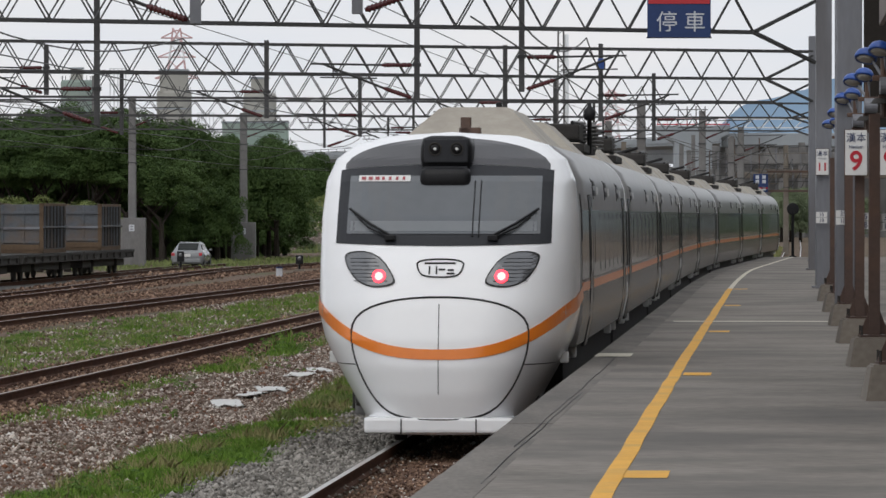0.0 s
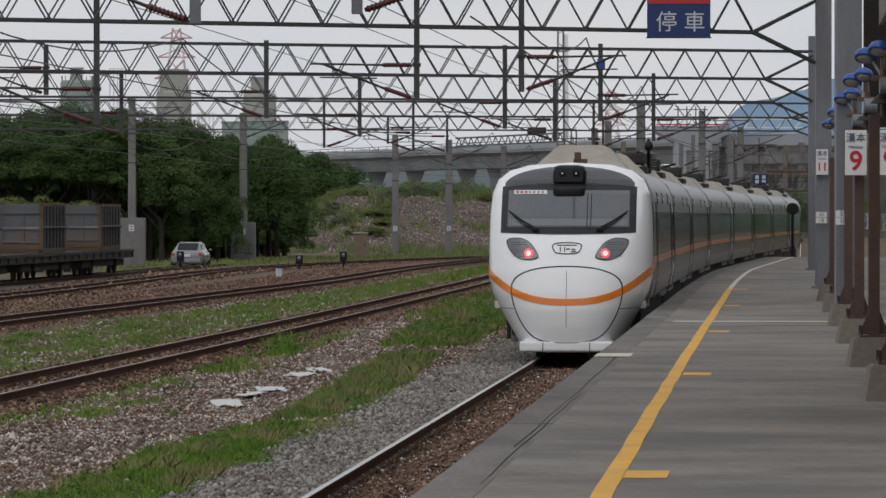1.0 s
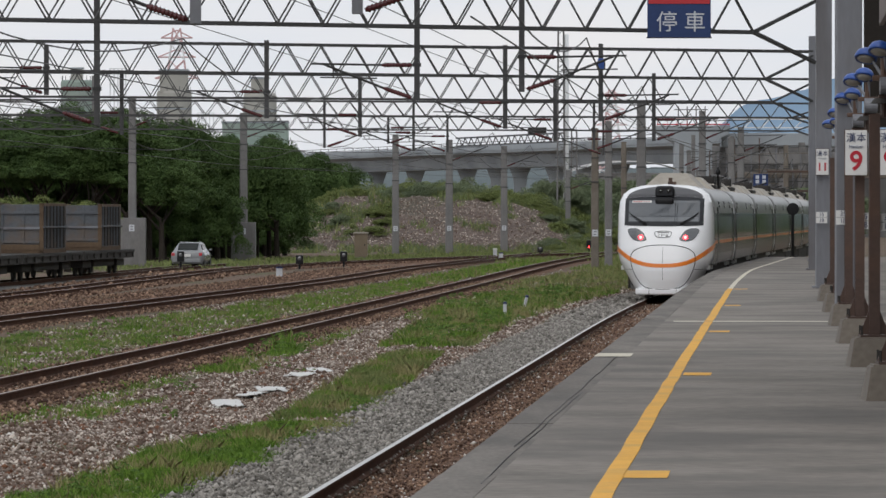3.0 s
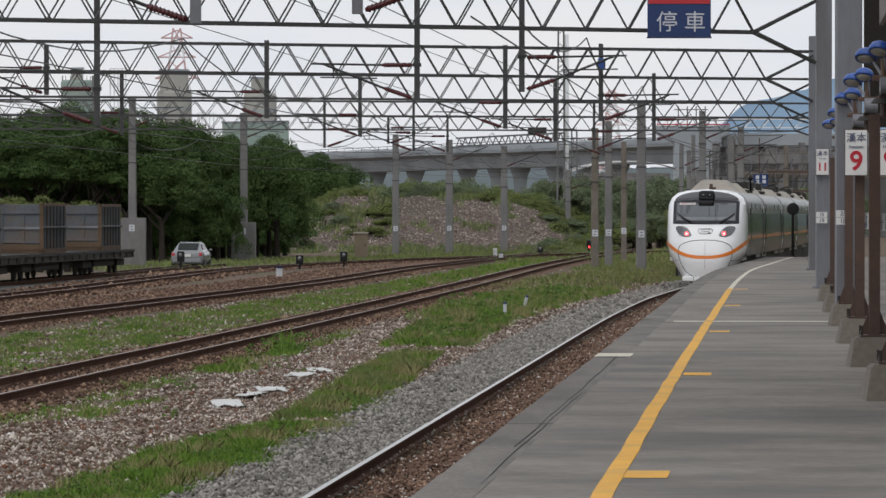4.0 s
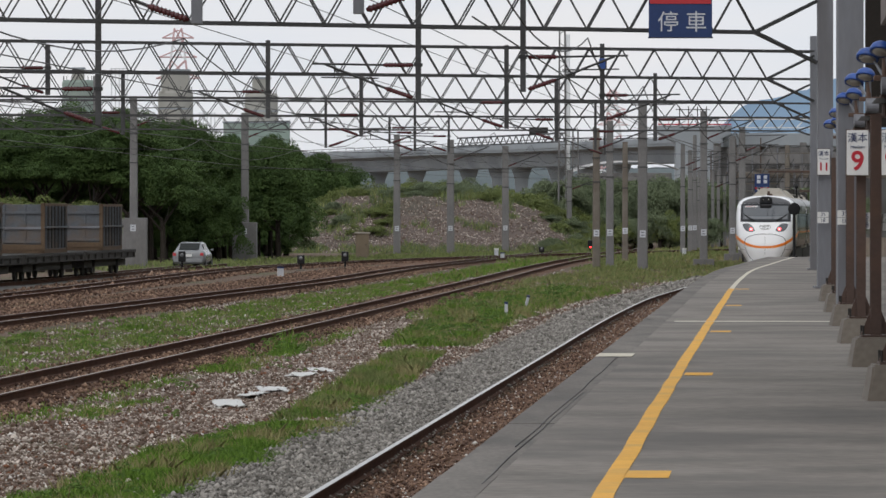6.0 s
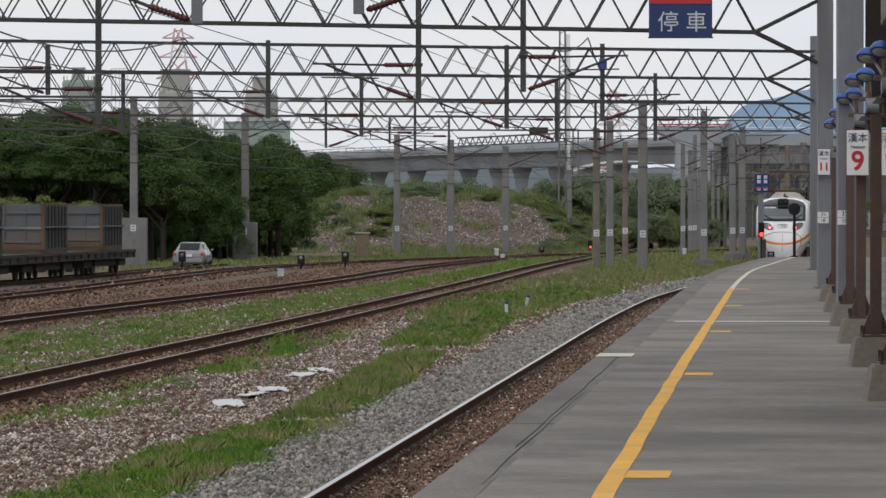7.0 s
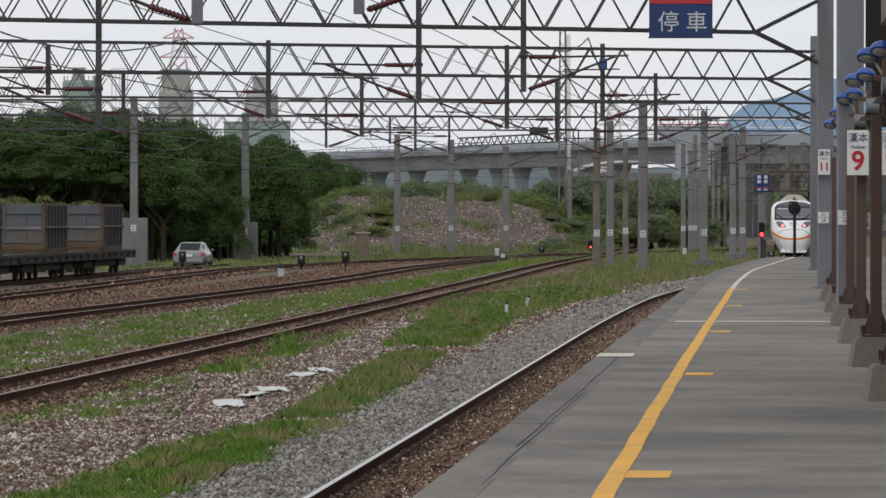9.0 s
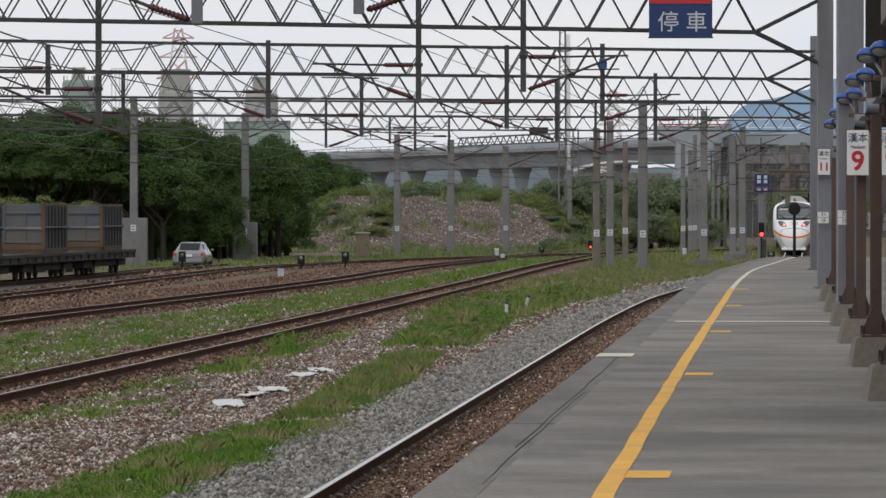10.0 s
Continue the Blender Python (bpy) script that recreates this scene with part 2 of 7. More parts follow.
M["cabinet"] = material("beige_cabinet_paint", (0.15, 0.115, 0.075), (0.22, 0.175, 0.12), 0.6, scale=2, fine=15, bump=0.05, stain=(0.15, 0.12, 0.09))
M["paper"] = material("scrap_sheet", (0.52, 0.52, 0.51), (0.68, 0.68, 0.66), 0.7, scale=3, fine=20, bump=0.1)


# ---- mesh helpers ----
def mesh_object(name, bm, mat, parent=None, label="", smooth=False):
    me = bpy.data.meshes.new(name)
    bm.normal_update()
    bm.to_mesh(me)
    bm.free()
    me.materials.append(mat)
    if smooth:
        me.polygons.foreach_set("use_smooth", [True] * len(me.polygons))
    ob = new(name, me)
    if parent:
        ob.parent = parent
    if label:
        ob["label"] = label
    return ob


def part(name, bm, mat, parent, label="", smooth=False):
    return mesh_object(name, bm, mat, parent, label, smooth)


def shared(name, source, parent, m):
    """Another object on the same mesh."""
    ob = new(name, source.data)
    ob.parent = parent
    ob.matrix_basis = m
    return ob


def thing(name, m, label, category, group="", kind=""):
    ob = new(name)
    ob.empty_display_size = 0.2
    ob.matrix_basis = m
    return tagged(ob, label, category, group, kind)


def box(sx, sy, sz, at=(0, 0, 0), bevel=0.0, bm=None, turn=None):
    bm = bm or bmesh.new()
    m = Matrix.Translation(at)
    if turn:
        m = m @ turn
    r = bmesh.ops.create_cube(bm, size=1, matrix=m @ Matrix.Diagonal((sx, sy, sz, 1)))
    if bevel:
        es = list({e for v in r["verts"] for e in v.link_edges})
        bmesh.ops.bevel(bm, geom=es, offset=bevel, segments=2, affect="EDGES", profile=0.6)
    return bm


def tube(a, b, r, r2=None, seg=8, bm=None):
    bm = bm or bmesh.new()
    a, b = Vector(a), Vector(b)
    d = b - a
    m = Matrix.Translation((a + b) / 2) @ d.to_track_quat("Z", "Y").to_matrix().to_4x4()
    bmesh.ops.create_cone(bm, cap_ends=True, segments=seg, radius1=r, radius2=r if r2 is None else r2, depth=d.length, matrix=m)
    return bm


def sweep(points, profile, bm=None, closed=True):
    """A profile of (across, up) swept along points, kept upright."""
    bm = bm or bmesh.new()
    rows = []
    for i, p in enumerate(points):
        a, b = Vector(points[max(i - 1, 0)]), Vector(points[min(i + 1, len(points) - 1)])
        d = (b - a).normalized()
        side = d.cross(Vector((0, 0, 1))).normalized()
        up = side.cross(d)
        rows.append([bm.verts.new(Vector(p) + side * u + up * v) for u, v in profile])
    n = len(profile)
    for r0, r1 in zip(rows, rows[1:]):
        for k in range(n if closed else n - 1):
            bm.faces.new((r0[k], r0[(k + 1) % n], r1[(k + 1) % n], r1[k]))
    if closed:
        bm.faces.new(rows[0][::-1])
        bm.faces.new(rows[-1])
    bmesh.ops.recalc_face_normals(bm, faces=bm.faces)
    return bm


def ring(r, n=6):
    return [(r * math.cos(2 * math.pi * k / n), r * math.sin(2 * math.pi * k / n)) for k in range(n)]


def lathe(profile, seg=16, bm=None, m=Matrix()):
    """A profile of (radius, height) turned about z."""
    bm = bm or bmesh.new()
    rows = [[bm.verts.new(m @ Vector((r * math.cos(2 * math.pi * k / seg), r * math.sin(2 * math.pi * k / seg), h))) for k in range(seg)]
            for r, h in profile]
    for a, b in zip(rows, rows[1:]):
        for k in range(seg):
            bm.faces.new((a[k], a[(k + 1) % seg], b[(k + 1) % seg], b[k]))
    bm.faces.new(rows[0][::-1])
    bm.faces.new(rows[-1])
    return bm


def lettering(name, words, size, mat, parent, m, depth=0.004, width=0.0):
    """Built-in type as a thin mesh, centred, facing local +z before m."""
    cu = bpy.data.curves.new(name, "FONT")
    cu.body, cu.size, cu.extrude, cu.align_x, cu.align_y = words, size, depth, "CENTER", "CENTER"
    cu.offset = width
    tmp = new("type_setting", cu)
    dg = bpy.context.evaluated_depsgraph_get()
    me = bpy.data.meshes.new_from_object(tmp.evaluated_get(dg))
    bpy.data.objects.remove(tmp)
    bpy.data.curves.remove(cu)
    me.materials.clear()
    me.materials.append(mat)
    ob = new(name, me)
    ob.parent = parent
    ob.matrix_basis = m
    return ob


FACING = Matrix.Rotation(radians(90), 4, "X")   # type that faces -y


# ---- lines of the tracks, in plan: (y, x) ----
def line_through(knots):
    ys, xs = [k[0] for k in knots], [k[1] for k in knots]
    n = len(ys)
    slope = [0.0] * n
    for i in range(n):
        a, b = max(i - 1, 0), min(i + 1, n - 1)
        slope[i] = (xs[b] - xs[a]) / (ys[b] - ys[a])

    def f(y):
        if y <= ys[0]:
            return xs[0] + slope[0] * (y - ys[0])
        if y >= ys[-1]:
            return xs[-1] + slope[-1] * (y - ys[-1])
        i = max(k for k in range(n - 1) if ys[k] <= y)
        h = ys[i + 1] - ys[i]
        t = (y - ys[i]) / h
        return ((2 * t ** 3 - 3 * t ** 2 + 1) * xs[i] + (t ** 3 - 2 * t ** 2 + t) * h * slope[i]
                + (-2 * t ** 3 + 3 * t ** 2) * xs[i + 1] + (t ** 3 - t ** 2) * h * slope[i + 1])
    return f


line_1 = line_through([(0, -3.80), (55, 0.0), (90, 2.42), (115, 4.15), (132, 5.40), (152, 7.0), (173, 9.05), (192, 10.95), (231, 15.05),
                       (258, 17.8), (280, 19.85), (301, 21.55), (340, 24.45), (400, 28.9), (560, 40.5)])
line_2 = line_through([(20, -10.8), (77, -6.55), (120, -3.45), (183, 0.75), (257, 5.4), (324, 10.4), (420, 17.5)])
line_3 = line_through([(60, -15.8), (125, -10.9), (142, -9.35), (193, -4.9), (240, -1.9), (273, 0.9), (330, 6.0), (420, 14)])
line_4 = line_through([(110, -17.9), (161, -14.2), (203, -12.1), (246, -9.5), (283, -3.5), (315, 4.0), (340, 11.5), (380, 24)])
line_5 = line_through([(120, -22.7), (182, -18.0), (219, -15.3), (260, -12.4)])
PLATFORM_TOP, PLATFORM_EDGE, PLATFORM_END = 0.89, 1.55, 199.0


def along(line, y0, y1, step, shift=0.0, z=0.0):
    pts = []
    n = max(2, int((y1 - y0) / step) + 1)
    for i in range(n):
        y = y0 + (y1 - y0) * i / (n - 1)
        s = (line(y + 0.5) - line(y - 0.5))
        c = 1 / math.sqrt(1 + s * s)
        pts.append((line(y) + shift * c, y - shift * s * c, z))
    return pts


# ---- ground ----
def lump(x, y, s, a):
    return a * noise.noise(Vector((x / s, y / s, 3.7)))


def ground_height(x, y):
    z = -0.20 + lump(x, y, 9.0, 0.05) + lump(x, y, 1.7, 0.035)
    d = min(abs(x - f(y)) for f in (line_1, line_2, line_3, line_4))
    if d < 2.0:
        z = z * 0.35 - 0.15
    return z


def make_ground():
    bm = bmesh.new()
    ys = [-400, -100, 0, 20] + [30 + 1.0 * i for i in range(100)] + [130 + 3.0 * i for i in range(75)] + [360, 400, 500, 700, 1000, 1500, 2200, 3200, 4600]
    rows = []
    for y in ys:
        c = line_1(min(max(y, 0), 560))
        across = [-3000, -1200, -500, -200, -100, -60, -40, -34] + [-30 + 0.75 * i for i in range(75)] + [27, 32, 60, 120, 400, 1200, 3000]
        row = []
        for u in across:
            x = c + u
            fine = -31 < u < 27 and 20 <= y <= 360
            row.append(bm.verts.new((x, y, ground_height(x, y) if fine else -0.2)))
        rows.append(row)
    for a, b in zip(rows, rows[1:]):
        for i in range(len(a) - 1):
            bm.faces.new((a[i], a[i + 1], b[i + 1], b[i]))
    ob = mesh_object("ground", bm, M["soil"], smooth=True)
    tagged(ob, "brown gravelly yard ground with weeds growing through", "ground", kind="structure")


make_ground()

RAIL_FOOT = [(-0.06, -0.15), (0.06, -0.15), (0.06, -0.138), (0.012, -0.118), (0.012, -0.045), (0.034, -0.032), (0.034, -0.004),
             (-0.034, -0.004), (-0.034, -0.032), (-0.012, -0.045), (-0.012, -0.118), (-0.06, -0.138)]
RAIL_HEAD = [(-0.031, -0.0035), (0.031, -0.0035), (0.027, 0.0), (-0.027, 0.0)]


def make_track(name, line, y0, y1, bright, step=4.0):
    track = thing(name, Matrix(), "rusty brown rails with a worn running surface" if not bright else "rusty rails with a bright polished running surface", "railway track", kind="structure")
    for side in (-0.5665, 0.5665):
        rail = part("rail", sweep(along(line, y0, y1, step, side), RAIL_FOOT), M["rail"], track)
        part("rail_head", sweep(along(line, y0, y1, step, side), RAIL_HEAD), M["rail_head" if bright else "rail_head_dull"], rail, "polished steel running surface")


make_track("track_1", line_1, -60, 560, True)
make_track("track_2", line_2, 25, 420, False)
make_track("track_3", line_3, 60, 420, False)
make_track("track_4", line_4, 115, 380, False)
make_track("track_5", line_5, 130, 262, False)


def make_bed(name, line, y0, y1, half0, half1, z, mat, label):
    """A lumpy strip of ballast, from half0 to half1 across."""
    bm = bmesh.new()
    rows = []
    n = int((y1 - y0) / 0.5)
    m = 14
    for i in range(n + 1):
        y = y0 + (y1 - y0) * i / n
        row = []
        for k in range(m + 1):
            t = k / m
            u = half0 + (half1 - half0) * t
            edge = min(t, 1 - t) * m
            x = line(y) + u + (lump(0, y, 0.9, 0.16) if edge < 0.5 else 0)
            h = z + lump(x, y, 0.33, 0.028) + lump(x + 9, y, 1.3, 0.02)
            if edge < 0.5:
                h = -0.36
            elif edge < 1.5:
                h -= 0.06
            row.append(bm.verts.new((x, y, h)))
        rows.append(row)
    for a, b in zip(rows, rows[1:]):
        for k in range(m):
            bm.faces.new((a[k], a[k + 1], b[k + 1], b[k]))
    return tagged(mesh_object(name, bm, mat), label, "ballast", kind="structure")


make_bed("ballast_bed_1", line_1, 28, 230, -2.05, -0.62, -0.15, M["ballast_grey"], "fresh grey crushed-stone ballast shoulder")
make_bed("ballast_bed_2", line_1, 28, 230, -0.66, 1.6, -0.175, M["ballast_brown"], "rust-stained brown ballast between the rails")
make_bed("ballast_bed_3", line_2, 50, 330, -1.25, 1.2, -0.17, M["ballast_brown"], "rust-stained brown ballast under the siding")
make_bed("ballast_bed_4", line_3, 100, 330, -4.4, 1.1, -0.165, M["ballast_brown"], "rust-stained brown ballast under the siding")
make_bed("ballast_bed_5", line_4, 130, 340, -1.5, 1.5, -0.165, M["ballast_brown"], "rust-stained brown ballast under the siding")
make_bed("ballast_bed_6", line_5, 130, 262, -1.5, 1.9, -0.165, M["ballast_grey"], "grey ballast beside the wagon siding")


# ---- platform ----
def strip(line, y0, y1, u0, u1, z, step=3.0, bm=None):
    bm = bm or bmesh.new()
    a, b = along(line, y0, y1, step, u0, z), along(line, y0, y1, step, u1, z)
    va, vb = [bm.verts.new(p) for p in a], [bm.verts.new(p) for p in b]
    for i in range(len(va) - 1):
        bm.faces.new((va[i], vb[i], vb[i + 1], va[i + 1]))
    return bm


def make_platform():
    plat = thing("platform", Matrix(), "long curved grey concrete station platform with dark stains", "platform", kind="structure")
    top = PLATFORM_TOP
    part("platform_body", sweep(along(line_1, -40, PLATFORM_END, 3, 0), [(1.95, -0.6), (10.0, -0.6), (10.0, top), (1.95, top)]), M["platform"], plat, "stained concrete paving")
    # edge slabs, each with a thin joint
    y = -40.0
    rnd = random.Random(4)
    while y < PLATFORM_END - 0.1:
        y2 = min(y + 8.0, PLATFORM_END)
        dz = rnd.uniform(-0.004, 0.004)
        ob = part("edge_slab", sweep(along(line_1, y + 0.004, y2 - 0.004, 2, 0), [(PLATFORM_EDGE, top - 0.16), (1.948, top - 0.16), (1.948, top + dz), (PLATFORM_EDGE + 0.015, top + dz), (PLATFORM_EDGE, top - 0.015 + dz)]), M["platform_edge"], plat)
        y = y2
    part("edge_wall", sweep(along(line_1, -40, PLATFORM_END, 3, 0), [(1.72, -0.6), (1.949, -0.6), (1.949, top - 0.165), (1.72, top - 0.165)]), M["platform_edge"], plat)
    # painted line with blocks at the stopping places
    u = PLATFORM_EDGE + 1.12
    part("painted_line", sweep([(px + lump(0, py, 2.3, 0.012) + min(max(0, 60 - py), 40) * 0.0016, py, pz) for px, py, pz in along(line_1, -40, 113, 0.6, 0)], [(u - 0.066, top - 0.01), (u + 0.066, top - 0.01), (u + 0.066, top + 0.004), (u - 0.066, top + 0.004)]), M["yellow_line"], plat, "worn yellow safety line")
    part("painted_line", sweep(along(line_1, 113.02, PLATFORM_END, 2.5, 0), [(u - 0.055, top - 0.01), (u + 0.055, top - 0.01), (u + 0.055, top + 0.004), (u - 0.055, top + 0.004)]), M["pale_line"], plat, "bleached pale end of the safety line")
    for yy in (32.2, 52.4, 71.5, 92.0, 112.3):
        bm = strip(line_1, yy - 0.45, yy + 0.45, u + 0.10, u + 0.40, top + 0.004, 0.5)
        part("painted_block", bm, M["yellow_line"], plat, "short yellow stopping mark")
    part("painted_block", strip(line_1, 58.6, 60.0, PLATFORM_EDGE + 0.02, PLATFORM_EDGE + 0.46, top + 0.008, 0.5), M["pale_line"], plat, "white painted patch at the platform edge")
    for du, y0, y1 in ((0.30, 36, 60), (0.345, 31, 47)):
        part("groove", sweep([(px + lump(0, py, 3.1, 0.02), py, pz) for px, py, pz in along(line_1, y0, y1, 1.0, 0)], [(PLATFORM_EDGE + du - 0.002, top - 0.01), (PLATFORM_EDGE + du + 0.002, top - 0.01), (PLATFORM_EDGE + du + 0.002, top + 0.005), (PLATFORM_EDGE + du - 0.002, top + 0.005)]), M["mask_grey"], plat, "dark tar-filled crack")
    for yy, w in ((78.3, 7.0),):
        part("joint", strip(line_1, yy - 0.3, yy + 0.3, 2.1, 2.1 + w, top + 0.004, 0.1), M["pale_line" if yy == 78.3 else "platform_edge"], plat, "filled expansion joint")


make_platform()


# ---- the train ----
def table(pairs):
    zs, vs = [p[0] for p in pairs], [p[1] for p in pairs]
    return lambda z: float(np.interp(z, zs, vs))


BODY_W = table([(0.45, 1.28), (0.7, 1.36), (1.0, 1.405), (1.4, 1.49), (2.0, 1.49), (2.6, 1.48), (3.0, 1.44), (3.25, 1.335), (3.42, 1.12), (3.52, 0.76), (3.565, 0.0)])
NOSE_W = table([(0.14, 0.84), (0.3, 0.93), (0.6, 1.10), (0.9, 1.27), (1.2, 1.42), (1.5, 1.49), (2.0, 1.49), (2.6, 1.48), (3.0, 1.44), (3.25, 1.335), (3.42, 1.12), (3.52, 0.76), (3.565, 0.02)])
NOSE_F = table([(0.14, 0.15), (0.3, 0.085), (0.6, 0.02), (0.9, 0.0), (1.2, 0.035), (1.6, 0.15), (2.0, 0.34), (2.27, 0.52), (2.6, 0.81), (3.0, 1.22), (3.25, 1.56), (3.42, 1.86), (3.52, 2.1), (3.565, 2.28)])
NOSE_END = 2.4      # metres from the tip to the full section
N_EXP = 3.3


def nose_depth(x, z, proud=0.0):
    """How far behind the tip the skin lies at (x, z)."""
    w, f = NOSE_W(z), NOSE_F(z)
    q = min(abs(x) / w, 1.0)
    return NOSE_END - (NOSE_END - f) * (1 - q ** N_EXP) ** (1 / N_EXP) - proud


def nose_skin(tip):
    bm = bmesh.new()
    zs = [0.14 + 0.0571 * k for k in range(54)] + [3.22, 3.25, 3.29, 3.34, 3.38, 3.42, 3.445, 3.47, 3.495, 3.52, 3.535, 3.55, 3.565]
    nphi = 72
    rows = []
    for z in zs:
        w, f = NOSE_W(z), NOSE_F(z)
        row = []
        for k in range(nphi + 1):
            a = -math.pi / 2 + math.pi * k / nphi
            s, c = math.sin(a), math.cos(a)
            x = w * math.copysign(abs(s) ** (2 / N_EXP), s)
            d = NOSE_END - (NOSE_END - f) * abs(c) ** (2 / N_EXP)
            row.append(bm.verts.new((x, tip + d, z)))
        rows.append(row)
    for a, b in zip(rows, rows[1:]):
        for k in range(nphi):
            bm.faces.new((a[k], a[k + 1], b[k + 1], b[k]))
    bm.faces.new(rows[0][::-1])
    bmesh.ops.recalc_face_normals(bm, faces=bm.faces)
    return bm


def nose_patch(tip, lower, upper, x0, x1, proud, nx=24, nz=8, thick=0.012):
    """A skin-hugging panel between lower(x) and upper(x)."""
    bm = bmesh.new()
    front, rear = [], []
    for i in range(nx + 1):
        x = x0 + (x1 - x0) * i / nx
        zl, zu = lower(x), upper(x)
        cf, cr = [], []
        for k in range(nz + 1):
            z = zl + (zu - zl) * k / nz
            d = nose_depth(x, z, proud)
            cf.append(bm.verts.new((x, tip + d, z)))
            cr.append(bm.verts.new((x, tip + d + thick, z)))
        front.append(cf)
        rear.append(cr)
    for i in range(nx):
        for k in range(nz):
            bm.faces.new((front[i][k], front[i + 1][k], front[i + 1][k + 1], front[i][k + 1]))
    for i in range(nx):
        bm.faces.new((front[i][nz], front[i + 1][nz], rear[i + 1][nz], rear[i][nz]))
        bm.faces.new((front[i][0], rear[i][0], rear[i + 1][0], front[i + 1][0]))
    for k in range(nz):
        bm.faces.new((front[0][k], front[0][k + 1], rear[0][k + 1], rear[0][k]))
        bm.faces.new((front[nx][k], rear[nx][k], rear[nx][k + 1], front[nx][k + 1]))
    return bm


def nose_seam(tip, pts, r=0.011, proud=0.004, closed=False):
    world_pts = [Vector((x, tip + nose_depth(x, z, proud), z)) for x, z in pts]
    bm = bmesh.new()
    for a, b in zip(world_pts, world_pts[1:] + (world_pts[:1] if closed else [])):
        if (b - a).length > 1e-4:
            d = (b - a).normalized()
            tube(a - d * r * 0.4, b + d * r * 0.4, r, seg=6, bm=bm)
    return bm


def rounded_outline(pts, n=6, pull=0.35):
    """Corner-cutting of a closed outline."""
    for _ in range(n // 2):
        out = []
        for a, b in zip(pts, pts[1:] + pts[:1]):
            out.append((a[0] + (b[0] - a[0]) * 0.25, a[1] + (b[1] - a[1]) * 0.25))
            out.append((a[0] + (b[0] - a[0]) * 0.75, a[1] + (b[1] - a[1]) * 0.75))
        pts = out
    return pts


def nose_panel(tip, outline, proud, mat_thick=0.012):
    """A skin-hugging plate bounded by a convex closed outline of (x, z)."""
    bm = bmesh.new()
    cx, cz = sum(p[0] for p in outline) / len(outline), sum(p[1] for p in outline) / len(outline)
    rings = []
    for s in (1.0, 0.8, 0.55, 0.28):
        rings.append([bm.verts.new((cx + (x - cx) * s, tip + nose_depth(cx + (x - cx) * s, cz + (z - cz) * s, proud), cz + (z - cz) * s)) for x, z in outline])
    rim = [bm.verts.new((x, tip + nose_depth(x, z, proud) + mat_thick, z)) for x, z in outline]
    centre = bm.verts.new((cx, tip + nose_depth(cx, cz, proud), cz))
    n = len(outline)
    for k in range(n):
        j = (k + 1) % n
        bm.faces.new((rim[k], rim[j], rings[0][j], rings[0][k]))
        for a, b in zip(rings, rings[1:]):
            bm.faces.new((a[k], a[j], b[j], b[k]))
        bm.faces.new((rings[-1][k], rings[-1][j], centre))
    bmesh.ops.recalc_face_normals(bm, faces=bm.faces)
    return bm


CAR_PITCH, CAR_BODY = 20.3, 19.8


def body_shell(y0, y1, zlow=1.06):
    zs = [zlow] + [q for q in (1.0,) if q > zlow] + [ 1.4, 1.75, 2.0, 2.3, 2.6, 2.8, 3.0, 3.12, 3.25, 3.34, 3.42, 3.47, 3.52, 3.55]
    prof = [(-BODY_W(z), z) for z in zs] + [(0, 3.565)] + [(BODY_W(z), z) for z in reversed(zs)]
    bm = bmesh.new()
    rows = []
    n = 8
    for i in range(n + 1):
        y = y0 + (y1 - y0) * i / n
        rows.append([bm.verts.new((x, y, z)) for x, z in prof])
    m = len(prof)
    for a, b in zip(rows, rows[1:]):
        for k in range(m):
            bm.faces.new((a[k], a[(k + 1) % m], b[(k + 1) % m], b[k]))
    bm.faces.new(rows[0])
    bm.faces.new(rows[-1][::-1])
    bmesh.ops.recalc_face_normals(bm, faces=bm.faces)
    return bm


def side_panel(y0, y1, z0, z1, side, proud, nz=3):
    """A thin plate that follows the curve of the body side."""
    bm = bmesh.new()
    vs = []
    for y in (y0, y1):
        for k in range(nz + 1):
            z = z0 + (z1 - z0) * k / nz
            w = BODY_W(z)
            vs.append((bm.verts.new((side * (w + proud), y, z)), bm.verts.new((side * (w - 0.02), y, z))))
    n = nz + 1
    for k in range(nz):
        bm.faces.new((vs[k][0], vs[n + k][0], vs[n + k + 1][0], vs[k + 1][0]))
    for k in range(nz):
        for o in (0, n):
            bm.faces.new((vs[o + k][0], vs[o + k + 1][0], vs[o + k + 1][1], vs[o + k][1]))
    for k in (0, nz):
        bm.faces.new((vs[k][0], vs[k][1], vs[n + k][1], vs[n + k][0]))
    bmesh.ops.recalc_face_normals(bm, faces=bm.faces)
    return bm


def roof_fairing(y0, y1, low=0.86, high=0.42, z0=3.46, z1=3.96, slope=1.1):
    bm = bmesh.new()
    lo = [bm.verts.new(p) for p in ((-low, y0, z0), (low, y0, z0), (low, y1, z0), (-low, y1, z0))]
    hi = [bm.verts.new(p) for p in ((-high, y0 + slope, z1), (high, y0 + slope, z1), (high, y1 - slope, z1), (-high, y1 - slope, z1))]
    bm.faces.new(hi)
    for k in range(4):
        bm.faces.new((lo[k], lo[(k + 1) % 4], hi[(k + 1) % 4], hi[k]))
    bmesh.ops.recalc_face_normals(bm, faces=bm.faces)
    bmesh.ops.bevel(bm, geom=[e for e in bm.edges if len(e.link_faces) == 2], offset=0.03, segments=2, affect="EDGES")
    return bm


